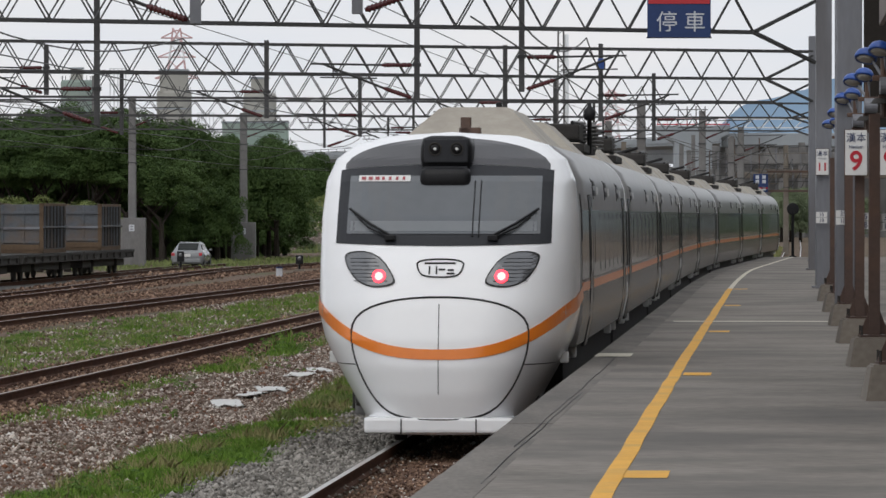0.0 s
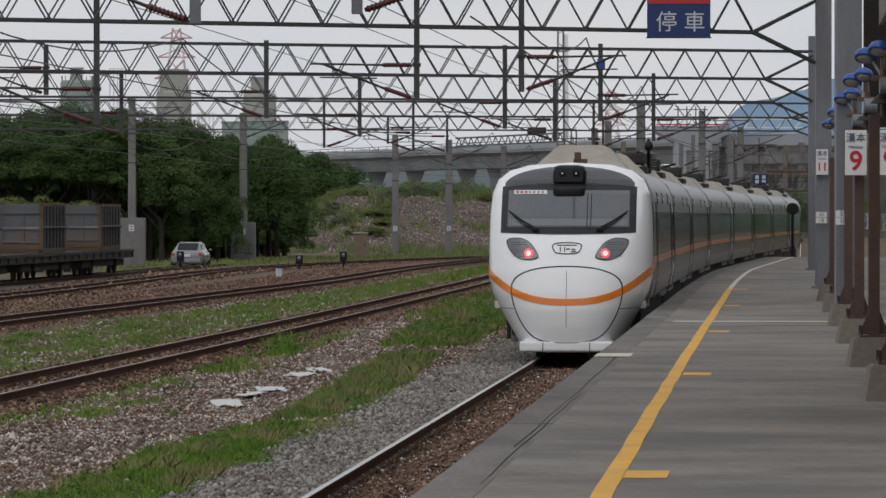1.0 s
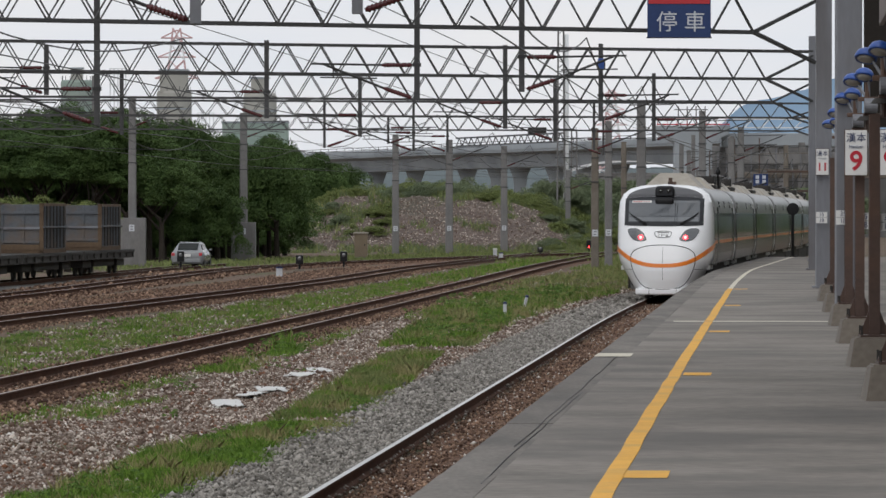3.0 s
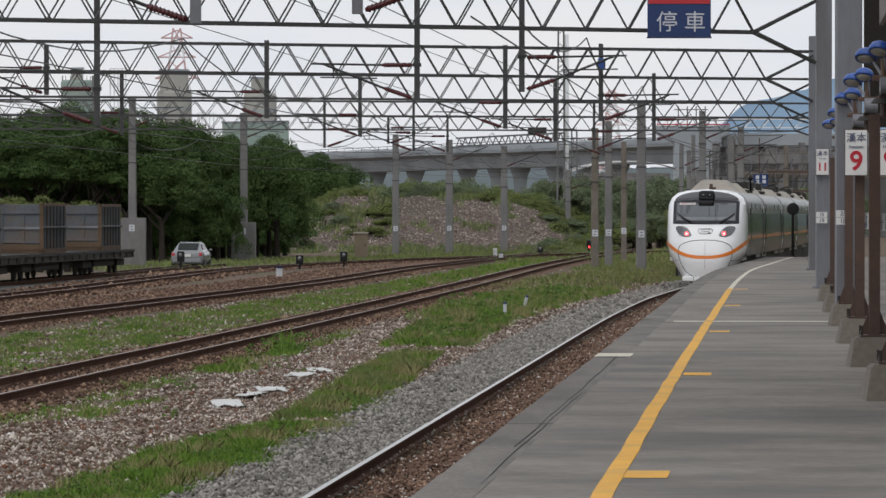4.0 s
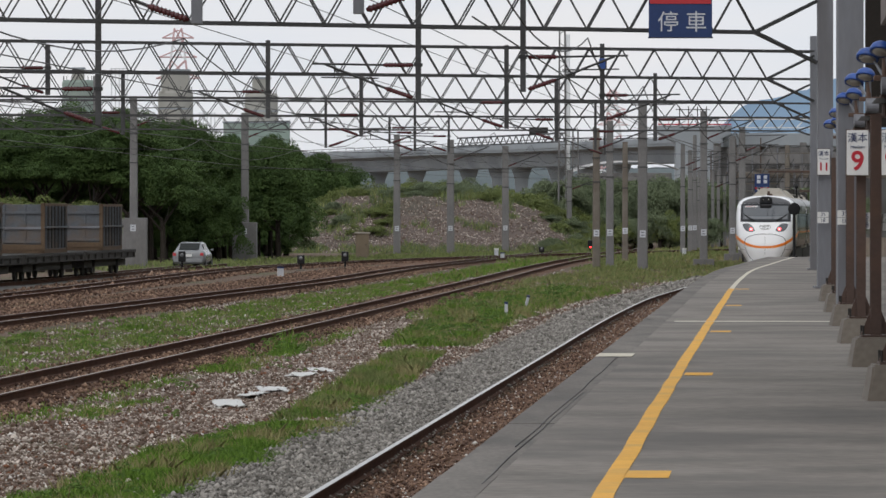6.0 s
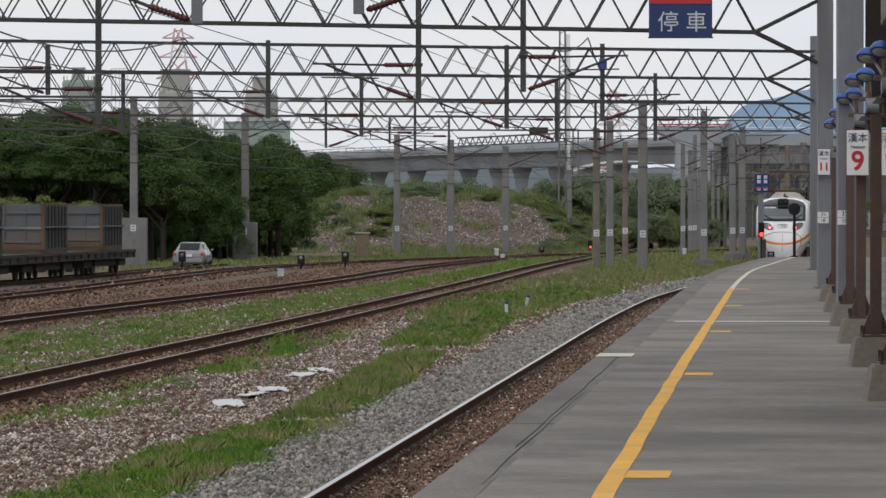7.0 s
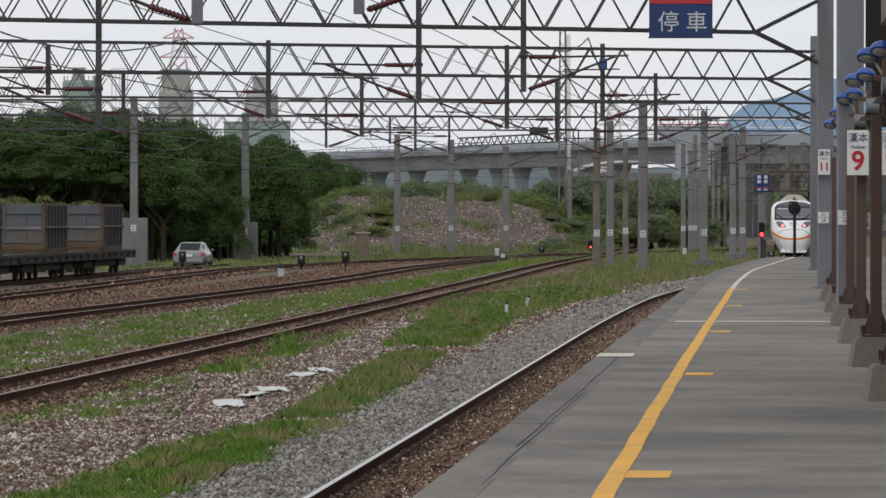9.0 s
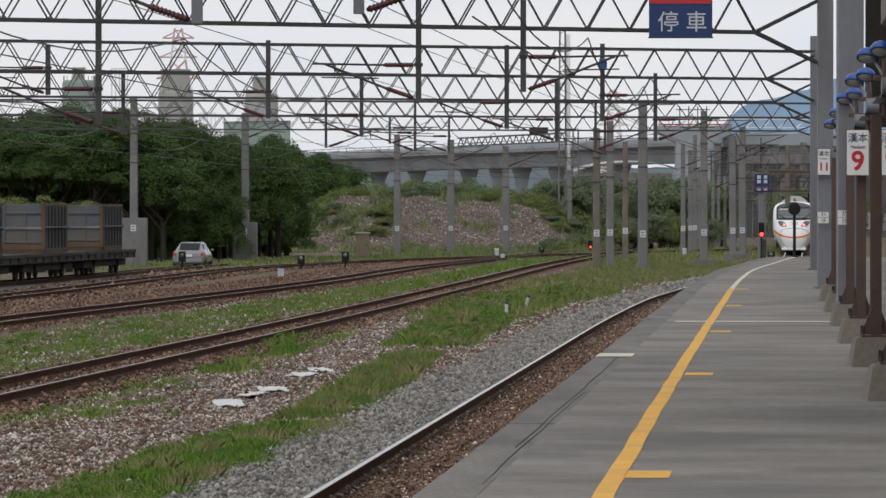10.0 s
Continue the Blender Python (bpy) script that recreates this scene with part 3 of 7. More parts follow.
def add_running_gear(car, y0, y1):
    part("underframe", box(2.5, y1 - y0 - 0.6, 0.78, (0, (y0 + y1) / 2, 0.69), 0.03), M["under"], car, "grimy equipment boxes below the floor")
    for yc in (-7.0, 7.0):
        bog = part("bogie", box(2.1, 3.0, 0.28, (0, yc, 0.55), 0.04), M["under"], car, "dark bogie frame")
        for dy in (-1.05, 1.05):
            bm = bmesh.new()
            for s in (-0.56, 0.56):
                tube((s - 0.06, yc + dy, 0.42), (s + 0.06, yc + dy, 0.42), 0.42, seg=20, bm=bm)
            tube((-0.6, yc + dy, 0.42), (0.6, yc + dy, 0.42), 0.07, bm=bm)
            part("wheelset", bm, M["under"], bog, "steel wheelset")
            for s in (-1, 1):
                part("axle_box", box(0.16, 0.26, 0.26, (s * 1.0, yc + dy, 0.43), 0.03), M["concrete"], bog, "pale axle box cover")
                part("step_cover", box(0.1, 0.16, 0.13, (s * 1.33, yc + dy, 0.965), 0.02), M["sign_white"], bog, "small pale step cover")


def add_side(car, y0, y1, side, cab=False):
    """Window band, stripe, doors and small plates of one side."""
    a = y0 + (NOSE_END + 0.45 if cab else 0.06)
    d0, d1 = y0 + (5.3 if cab else 0.5), y1 - 1.9
    part("lower_panel", side_panel(a, y1 - 0.06, 1.07, 1.70, side, 0.004, 4), M["train_lower"], car, "lower side panel, silver-grey darkened for dim reflections")
    band = part("window_band", side_panel(a, y1 - 0.06, 1.84, 2.66, side, 0.006, 5), M["train_band"], car, "dark mirror-like window band")
    n = 7
    for k in range(1, n):
        y = d0 + 1.0 + (d1 - d0 - 1.0) * k / n
        part("window_pane", side_panel(y - 0.95, y + 0.75, 2.0, 2.55, side, 0.009), M["train_band"], band, "tinted window pane")
        part("pillar", side_panel(y + 0.8, y + 0.86, 1.9, 2.62, side, 0.010), M["mask_grey"], band, "dark window pillar")
    part("stripe", side_panel(y0 + (NOSE_END + 0.66 if cab else 0.06), y1 - 0.06, 1.70, 1.80, side, 0.007), M["train_orange"], car, "orange side stripe")
    for d in (d0, d1):
        door = part("door", side_panel(d, d + 0.85, 1.0, 2.85, side, 0.012, 6), M["train_lower"], car, "side door, silver darkened for dim reflections")
        part("door_window", side_panel(d + 0.2, d + 0.65, 1.9, 2.7, side, 0.018), M["train_band"], door, "tall door window")
        for e in (d - 0.02, d + 0.87):
            part("door_seal", side_panel(e - 0.016, e + 0.016, 1.0, 2.85, side, 0.015, 6), M["rubber"], door, "black door seal")
    for yy in (d0 + 2.0, (y0 + y1) / 2 + 1.5, y1 - 3.6):
        part("vent_slot", side_panel(yy - 0.3, yy - 0.16, 2.80, 3.06, side, 0.008), M["black"], car, "narrow black vent slot")
        for z in (2.84, 2.97):
            part("display", side_panel(yy, yy + 0.6, z, z + 0.07, side, 0.008), M["black"], car, "small dark destination display")
        part("plate", side_panel(yy + 1.1, yy + 1.5, 2.86, 2.96, side, 0.008), M["sign_white"], car, "small white number plate")


def add_roof_gear(car, y, long=4.2, arrester=False):
    """Dark high-voltage gear on a low frame: boxes, insulators, bus bars and a knobbed post."""
    gear = part("roof_gear", box(2.05, long, 0.12, (0, y, 3.56), 0.02), M["under"], car, "dark high-voltage gear on the roof")
    for k, (x, dy, w, l, h) in enumerate(((-0.5, -0.32, 0.6, 0.9, 0.26), (0.5, -0.38, 0.9, 0.6, 0.22), (0.6, 0.08, 0.6, 1.1, 0.26), (-0.4, 0.3, 0.8, 1.0, 0.22))):
        part("gear_box", box(w, l, h, (x, y + dy * long, 3.68 + h / 2), 0.03), M["under"], gear)
    for x in (-0.85, -0.3, 0.3, 0.85):
        prof = [(0.04, 3.66)]
        for q in range(5):
            prof += [(0.05, 3.69 + 0.06 * q), (0.10, 3.705 + 0.06 * q), (0.05, 3.73 + 0.06 * q)]
        part("insulator", lathe(prof + [(0.03, 4.0)], 10, m=Matrix.Translation((x, y + 0.42 * long, 0))), M["insulator"] if x < 0 else M["concrete"], gear, "ribbed insulator")
    bm = tube((-0.85, y - 0.45 * long, 3.98), (-0.85, y + 0.45 * long, 3.98), 0.03)
    tube((0.85, y - 0.45 * long, 3.92), (0.85, y + 0.45 * long, 3.98), 0.03, bm=bm)
    for q in range(5):
        tube((-0.85, y + (q - 2) * 0.2 * long, 3.68), (-0.85, y + (q - 2) * 0.2 * long, 3.98), 0.025, bm=bm)
        tube((0.85, y + (q - 2) * 0.2 * long, 3.68), (0.85, y + (q - 2) * 0.2 * long, 3.95), 0.025, bm=bm)
    part("bus_bar", bm, M["black"], gear)
    if arrester:
        part("lightning_arrester", lathe([(0.035, 3.5), (0.035, 3.98), (0.075, 4.0), (0.095, 4.06), (0.085, 4.14), (0.04, 4.18), (0.025, 4.24), (0.001, 4.25)], 12, m=Matrix.Translation((1.02, y, 0))), M["black"], gear, "black knobbed post", True)
        fins = [(0.05, 3.55)]
        for q in range(7):
            fins += [(0.06, 3.58 + 0.055 * q), (0.17, 3.595 + 0.055 * q), (0.17, 3.605 + 0.055 * q), (0.06, 3.62 + 0.055 * q)]
        part("finned_insulator", lathe(fins + [(0.04, 3.99)], 14, m=Matrix.Translation((1.0, y + 1.6, 0))), M["concrete"], gear, "pale finned insulator stack")
    else:
        part("knee_joint", tube((-0.5, y, 3.70), (0.75, y + 0.3, 4.05), 0.035), M["black"], gear, "folded pantograph knee")


def add_end_trim(car, y1, s):
    part("end_trim", side_panel(y1 - 0.17, y1 - 0.01, 2.66, 3.5, s, 0.014, 8), M["train_white"], car, "white corner trim")
    part("end_trim", side_panel(y1 - 0.15, y1 - 0.01, 1.84, 2.65, s, 0.014, 6), M["black"], car, "black corner trim beside the windows")
    part("end_trim", side_panel(y1 - 0.10, y1 - 0.01, 1.07, 1.58, s, 0.014, 5), M["train_white"], car, "white corner trim")


def make_tail_car():
    car = thing("train_cab_car", Matrix(), "white train cab car with orange stripe and lit tail lights", "train car", "cars of the express train")
    y0, y1 = -CAR_BODY / 2, CAR_BODY / 2
    tip = y0
    part("body", body_shell(y0 + NOSE_END - 0.02, y1), M["train_side"], car, "glossy body, silver-grey dimmed for dark reflections", True)
    part("nose", nose_skin(tip), M["train_white"], car, "rounded glossy white nose", True)
    # grey mask round the windscreen, with its lighter brow
    mask = part("windscreen_mask", nose_patch(tip, lambda x: 2.285 - 0.03 * math.cos(x * 1.2) + 0.0, lambda x: 3.12 + 0.06 * (1 - (x / 1.22) ** 2), -1.225, 1.225, 0.012, 40, 12), M["mask_grey"], car, "dark grey windscreen surround")
    part("brow", nose_patch(tip, lambda x: 3.125 + 0.06 * (1 - (x / 1.2) ** 2), lambda x: 3.14 + 0.355 * math.sqrt(max(1 - (x / 1.19) ** 2, 0.0)), -1.18, 1.18, 0.010, 40, 8), M["brow_grey"], mask, "slate-grey brow above the windscreen")
    part("windscreen", nose_patch(tip, lambda x: 2.39, lambda x: 3.05, -1.10, 1.10, 0.020, 30, 10), WINDSCREEN, mask, "grey reflecting windscreen glass")
    for xx in (0.345, 0.415):
        part("divider", nose_seam(tip, [(xx, 2.36 + 0.07 * q) for q in range(10)], 0.008, 0.026), M["black"], mask)
    part("sun_blind", nose_patch(tip, lambda x: 2.42, lambda x: 2.535, -1.06, 1.06, 0.022, 20, 2, 0.004), BLIND, mask, "pale lower edge behind the glass")
    for s in (-1, 1):
        bm = nose_seam(tip, [(s * 0.56, 2.36), (s * 0.82, 2.50), (s * 1.07, 2.67)], 0.016, 0.07)
        nose_bm = nose_seam(tip, [(s * 0.62, 2.36), (s * 0.84, 2.46), (s * 1.0, 2.60)], 0.01, 0.06)
        me = bpy.data.meshes.new("w")
        nose_bm.to_mesh(me)
        nose_bm.free()
        bm.from_mesh(me)
        bpy.data.meshes.remove(me)
        box(0.12, 0.08, 0.06, (s * 0.58, tip + nose_depth(0.58, 2.34, 0.05), 2.345), 0.01, bm)
        part("wiper", bm, M["black"], mask, "black windscreen wiper")
    # headlamp box on the brow
    yb = tip + nose_depth(0, 3.1)
    hb = part("headlamp_box", box(0.60, 0.9, 0.40, (0, yb + 0.40, 3.31), 0.13), M["black"], car, "black rounded twin headlamp housing", True)
    part("headlamp_hood", box(0.58, 0.5, 0.24, (0, tip + nose_depth(0, 2.96) + 0.2, 3.02), 0.08), M["black"], hb, smooth=True)
    part("bezel", box(0.50, 0.03, 0.27, (0, yb - 0.052, 3.335), 0.012), M["mask_grey"], hb, "dark grey lamp bezel")
    for q in (-0.125, 0.125):
        at = Matrix.Translation((q, yb - 0.066, 3.355)) @ Matrix.Rotation(radians(90), 4, "X")
        lamp = part("headlamp", lathe([(0.078, 0.0), (0.078, 0.012), (0.068, 0.014), (0.062, 0.004), (0.03, 0.002), (0.001, 0.002)], 20, m=at), M["under"], hb, "unlit round headlamp", True)
        part("reflector", lathe([(0.06, 0.005), (0.045, 0.012), (0.001, 0.016)], 20, m=at), M["black"], lamp, "dark lamp glass", True)
        part("bulb", lathe([(0.018, 0.016), (0.016, 0.024), (0.001, 0.028)], 10, m=at), M["sign_white"], lamp)
    part("vent_lip", box(0.50, 0.06, 0.03, (0, yb - 0.06, 3.14), 0.008), M["mask_grey"], hb)
    # train number plate: unreadable bars
    plate = part("number_plate", nose_patch(tip, lambda x: 2.985, lambda x: 3.055, -1.0, -0.40, 0.03, 8, 1), M["sign_white"], mask, "white plate with a red number")
    for k in range(7):
        x = -0.965 + 0.079 * k
        part("number_bar", nose_patch(tip, lambda x: 3.002, lambda x: 3.040, x, x + (0.05 if k < 3 else 0.03), 0.036, 1, 1), M["number_red"], plate)
    # tail light clusters
    for s in (-1, 1):
        o = [(s * a, b) for a, b in ((1.12, 2.195), (0.72, 2.195), (0.48, 1.865), (0.55, 1.805), (0.76, 1.78), (0.95, 1.85), (1.09, 2.03))]
        rim = part("tail_lamp_unit", nose_panel(tip, rounded_outline(o, 4), 0.012), M["rubber"], car, "dark swept-back light cluster")
        inner = [(0.79 * s + (x - 0.79 * s) * 0.93, 1.995 + (z - 1.995) * 0.92) for x, z in rounded_outline(o, 4)]
        lens = part("lens", nose_panel(tip, inner, 0.02), M["lamp_glass"], rim, "ribbed grey lens")
        for k in range(7):
            z = 1.86 + 0.042 * k
            xa, xb = 0.60 - (z - 1.86) * -0.55, 0.98 + (z - 1.86) * 0.2
            part("rib", nose_seam(tip, [(s * xa, z), (s * (xa + xb) / 2, z), (s * xb, z)], 0.004, 0.024), M["mask_grey"], lens)
        xl, zl = s * 0.69, 1.915
        ring_bm = nose_panel(tip, [(xl + 0.075 * math.cos(a * math.pi / 9), zl + 0.075 * math.sin(a * math.pi / 9)) for a in range(18)], 0.03)
        red = part("tail_light", ring_bm, M["tail_glow"], rim, "glowing red tail light")
        part("tail_light_core", nose_panel(tip, [(xl + 0.045 * math.cos(a * math.pi / 9), zl + 0.045 * math.sin(a * math.pi / 9)) for a in range(18)], 0.036), M["tail_core"], red, "bright centre of the tail light")
    # emblem as plain shapes
    o = rounded_outline([(-0.27, 2.105), (0.27, 2.105), (0.25, 1.98), (0.18, 1.905), (-0.18, 1.905), (-0.25, 1.98)], 4)
    em = part("emblem", nose_seam(tip, o, 0.009, 0.008, True), M["rubber"], car, "black outlined emblem")
    for pts in ([(-0.17, 2.06), (0.17, 2.06)], [(-0.12, 2.02), (-0.12, 1.945)], [(-0.04, 2.02), (-0.04, 1.945)], [(-0.01, 1.99), (0.05, 1.99)], [(0.08, 1.945), (0.16, 1.945)], [(0.09, 1.985), (0.15, 1.985)]):
        part("emblem_bar", nose_seam(tip, pts, 0.010, 0.008), M["rubber"], em)
    # orange stripe over the nose
    low = lambda x: 0.985 + 0.42 * abs(x / 1.36) ** 2.6
    part("nose_stripe", nose_patch(tip, low, lambda x: low(x) + 0.115 + 0.05 * abs(x / 1.4) ** 2, -1.38, 1.38, 0.010, 60, 3), M["train_orange"], car, "orange stripe round the nose")
    for s in (-1, 1):
        bm = bmesh.new()
        rows = []
        z_a, z_b = low(1.38), 1.62
        d_a = nose_depth(1.38, z_a + 0.08)
        for k in range(11):
            t = k / 10
            d = d_a + (NOSE_END + 0.68 - d_a) * t
            row = []
            for e in (0.0, 0.5, 1.0):
                z = z_a + (z_b - z_a) * t ** 0.7 + e * (0.166 - 0.006 * t)
                q = max(0.0, (NOSE_END - d) / (NOSE_END - NOSE_F(z)))
                row.append(bm.verts.new((s * (NOSE_W(z) * (1 - q ** N_EXP) ** (1 / N_EXP) + 0.010), tip + d, z)))
            rows.append(row)
        for a, b in zip(rows, rows[1:]):
            for e in (0, 1):
                bm.faces.new((a[e], b[e], b[e + 1], a[e + 1]))
        part("stripe_bend", bm, M["train_orange"], car)
    # coupler cover seam, side seams, centre seam
    o = rounded_outline([(-0.97, 1.50), (-0.45, 1.68), (0.45, 1.68), (0.97, 1.50), (1.01, 1.15), (0.86, 0.72), (0.62, 0.40), (0.30, 0.31), (-0.30, 0.31), (-0.62, 0.40), (-0.86, 0.72), (-1.01, 1.15)], 4)
    cover_seam = part("coupler_cover_seam", nose_seam(tip, o, 0.012, 0.004, True), M["rubber"], car, "black seam round the coupler cover")
    part("centre_seam", nose_seam(tip, [(0, z / 10) for z in range(6, 17)], 0.005, 0.002), M["mask_grey"], cover_seam)
    for s in (-1, 1):
        part("side_seam", nose_seam(tip, [(s * x / 20, 0.925) for x in range(19, 26)], 0.006, 0.003), M["rubber"], cover_seam)
    skirt = part("skirt", box(1.68, 1.3, 0.175, (0, tip + 0.72, 0.25), 0.035), M["train_white"], car, "white lower skirt")
    for s in (-0.42, 0.42):
        part("skirt_seam", box(0.014, 0.02, 0.17, (s, tip + 0.069, 0.235)), M["rubber"], skirt)
    # roof
    part("roof_fairing", roof_fairing(y0 + 5.6, y0 + 11.2, 0.92, 0.43, 3.46, 3.95, 1.0), M["roof_beige"], car, "beige sloping roof fairing")
    bm = box(0.12, 0.2, 0.2, (0.03, y0 + 4.4, 3.68), 0.01)
    box(0.26, 0.2, 0.09, (0.08, y0 + 4.4, 3.61), 0.01, bm)
    part("horn", bm, M["post_brown"], car, "brown roof horn")
    part("aerial", box(0.08, 0.1, 0.08, (0.30, y0 + 6.7, 3.97), 0.01), M["black"], car)
    part("roof_fairing", roof_fairing(y0 + 11.3, y0 + 14.6, 1.12, 0.62, 3.38, 3.86, 0.5), M["roof_beige"], car, "beige sloping roof fairing")
    add_roof_gear(car, y0 + 17.2, arrester=True)
    for s in (-1, 1):
        add_side(car, y0, y1, s, True)
        part("mirror_slot", side_panel(y0 + 2.9, y0 + 3.05, 2.3, 2.85, s, 0.012), M["black"], car, "narrow black cab window")
    add_running_gear(car, y0 + 3.0, y1)
    part("gangway", box(2.2, 0.6, 2.6, (0, y1 + 0.2, 1.95), 0.05), M["rubber"], car, "black gangway bellows")
    for s in (-1, 1):
        add_end_trim(car, y1, s)
    return car


def make_middle_car():
    car = thing("train_car", Matrix(), "silver-grey express train car with dark window band and orange stripe", "train car", "cars of the express train")
    y0, y1 = -CAR_BODY / 2, CAR_BODY / 2
    part("body", body_shell(y0, y1), M["train_side"], car, "glossy body, silver-grey dimmed for dark reflections", True)
    for s in (-1, 1):
        add_side(car, y0, y1, s)
        add_end_trim(car, y1, s)
    add_running_gear(car, y0, y1)
    for f in (1.0, 4.6, 12.2, 15.8):
        part("roof_fairing", roof_fairing(y0 + f, y0 + f + 3.3, 1.10, 0.72, 3.38, 3.78, 0.4), M["roof_beige"], car, "beige sloping roof fairing")
        for q in range(5):
            part("louvre", box(1.2, 0.05, 0.03, (0, y0 + f + 0.7 + 0.45 * q, 3.765)), M["under"], car, "dark roof louvre")
    add_roof_gear(car, y0 + 10.0, 3.2)
    part("gangway", box(2.2, 0.6, 2.6, (0, y1 + 0.2, 1.95), 0.05), M["rubber"], car, "black gangway bellows")
    return car


WINDSCREEN = material("windscreen_glass", (0.075, 0.082, 0.09), (0.105, 0.112, 0.12), 0.06, 0.0, scale=0.6, fine=6, bump=0, coat=1.0)
BLIND = material("pale_blind_behind_glass", (0.13, 0.142, 0.153), (0.17, 0.18, 0.19), 0.3, scale=0.6, fine=6, bump=0, coat=0.6)
tail_car = make_tail_car()
train_cars = [tail_car, make_middle_car()]
for _ in range(6):
    train_cars.append(copy_thing(train_cars[1], Matrix()))


# ---- gantries over the tracks ----
def bar_mesh(name, size):
    """A one-metre angle bar along z, scaled when it is set."""
    me = bpy.data.meshes.new(name)
    bm = box(size, size * 0.8, 1.0)
    bm.to_mesh(me)
    bm.free()
    me.materials.append(M["steel"])
    return me


BRACE = bar_mesh("brace", 0.038)
CHORD = bar_mesh("chord", 0.078)


def set_bar(name, me, a, b, parent):
    a, b = Vector(a), Vector(b)
    ob = new(name, me)
    ob.parent = parent
    ob.matrix_basis = Matrix.Translation((a + b) / 2) @ (b - a).to_track_quat("Z", "Y").to_matrix().to_4x4() @ Matrix.Diagonal((1, 1, (b - a).length, 1))
    return ob


def make_gantry(left, right, zb, depth, pitch, leg_top, foot, double=True, leg=0.36):
    """A lattice beam from left to right (x, y), on a steel leg at the right with a forked end."""
    a, b = Vector((*left, 0)), Vector((*right, 0))
    d = (b - a).normalized()
    across = Vector((0.054, 1.0, 0)) * 0.45
    g = thing("overhead_gantry", Matrix(), "grey steel lattice gantry spanning the tracks", "gantry", "gantries over the yard")
    length = (b - a).length
    end = length - 1.62
    n = int(end / pitch)
    start = end - n * pitch
    for s in ((-1, 1) if double else (0,)):
        o = across * s
        set_bar("chord", CHORD, a + o + Vector((0, 0, zb + depth)), b + o + Vector((0, 0, zb + depth)), g)
        set_bar("chord", CHORD, a + o + Vector((0, 0, zb)), a + d * end + o + Vector((0, 0, zb)), g)
        for k in range(n):
            p0, p1 = a + d * (start + pitch * k) + o, a + d * (start + pitch * (k + 1)) + o
            mid = (p0 + p1) / 2 + Vector((0, 0, zb + depth))
            set_bar("brace", BRACE, p0 + Vector((0, 0, zb)), mid, g)
            set_bar("brace", BRACE, mid, p1 + Vector((0, 0, zb)), g)
        node = a + d * end + o + Vector((0, 0, zb))
        set_bar("fork", CHORD, node, b + o * 0.5 + Vector((0, 0, zb + depth * 0.85)), g)
        set_bar("fork", CHORD, node, b + o * 0.5 + Vector((0, 0, zb - depth * 0.78)), g)
    if leg:
        part("leg", box(leg, leg, leg_top - foot, (b.x + (0.2 if leg > 0.33 else 0.02), b.y, (leg_top + foot) / 2), 0.015), M["post_grey"], g, "grey steel leg")
        part("base_plate", box(leg + 0.16, leg + 0.16, 0.05, (b.x + (0.2 if leg > 0.33 else 0.02), b.y, foot + 0.025), 0.01), M["post_grey"], g)
    return g


make_gantry((-15.0, 103.6), (8.72, 113.9), 6.86, 0.88, 1.08, 9.5, PLATFORM_TOP)
make_gantry((-19.0, 140.2), (11.55, 152.0), 6.84, 0.87, 1.09, 8.2, PLATFORM_TOP, leg=0.26)
make_gantry((-22.0, 171.6), (13.9, 182.8), 6.84, 0.87, 1.09, 8.1, PLATFORM_TOP, leg=0.26)
make_gantry((-25.0, 202.7), (16.7, 211.0), 6.82, 0.62, 0.95, 7.8, -0.3, leg=0.3)
make_gantry((-27.0, 237.2), (19.3, 244.0), 6.82, 0.66, 0.95, 7.9, -0.3, leg=0.3)
make_gantry((-11.0, 72.0), (6.14, 76.0), 7.4, 0.9, 1.08, 9.6, PLATFORM_TOP, leg=0.40)


def ribbed_insulator(a, b, parent, ribs=9, r=0.062):
    a, b = Vector(a), Vector(b)
    n = (b - a).length
    prof = [(0.03, 0)]
    for k in range(ribs):
        z = n * (0.06 + 0.88 * k / ribs)
        prof += [(0.045, z), (r, z + n * 0.03), (r, z + n * 0.045), (0.045, z + n * 0.07)]
    prof.append((0.03, n))
    m = Matrix.Translation(a) @ (b - a).to_track_quat("Z", "Y").to_matrix().to_4x4()
    return part("insulator", lathe(prof, 10, m=m), M["insulator"], parent, "brown ribbed insulator", True)


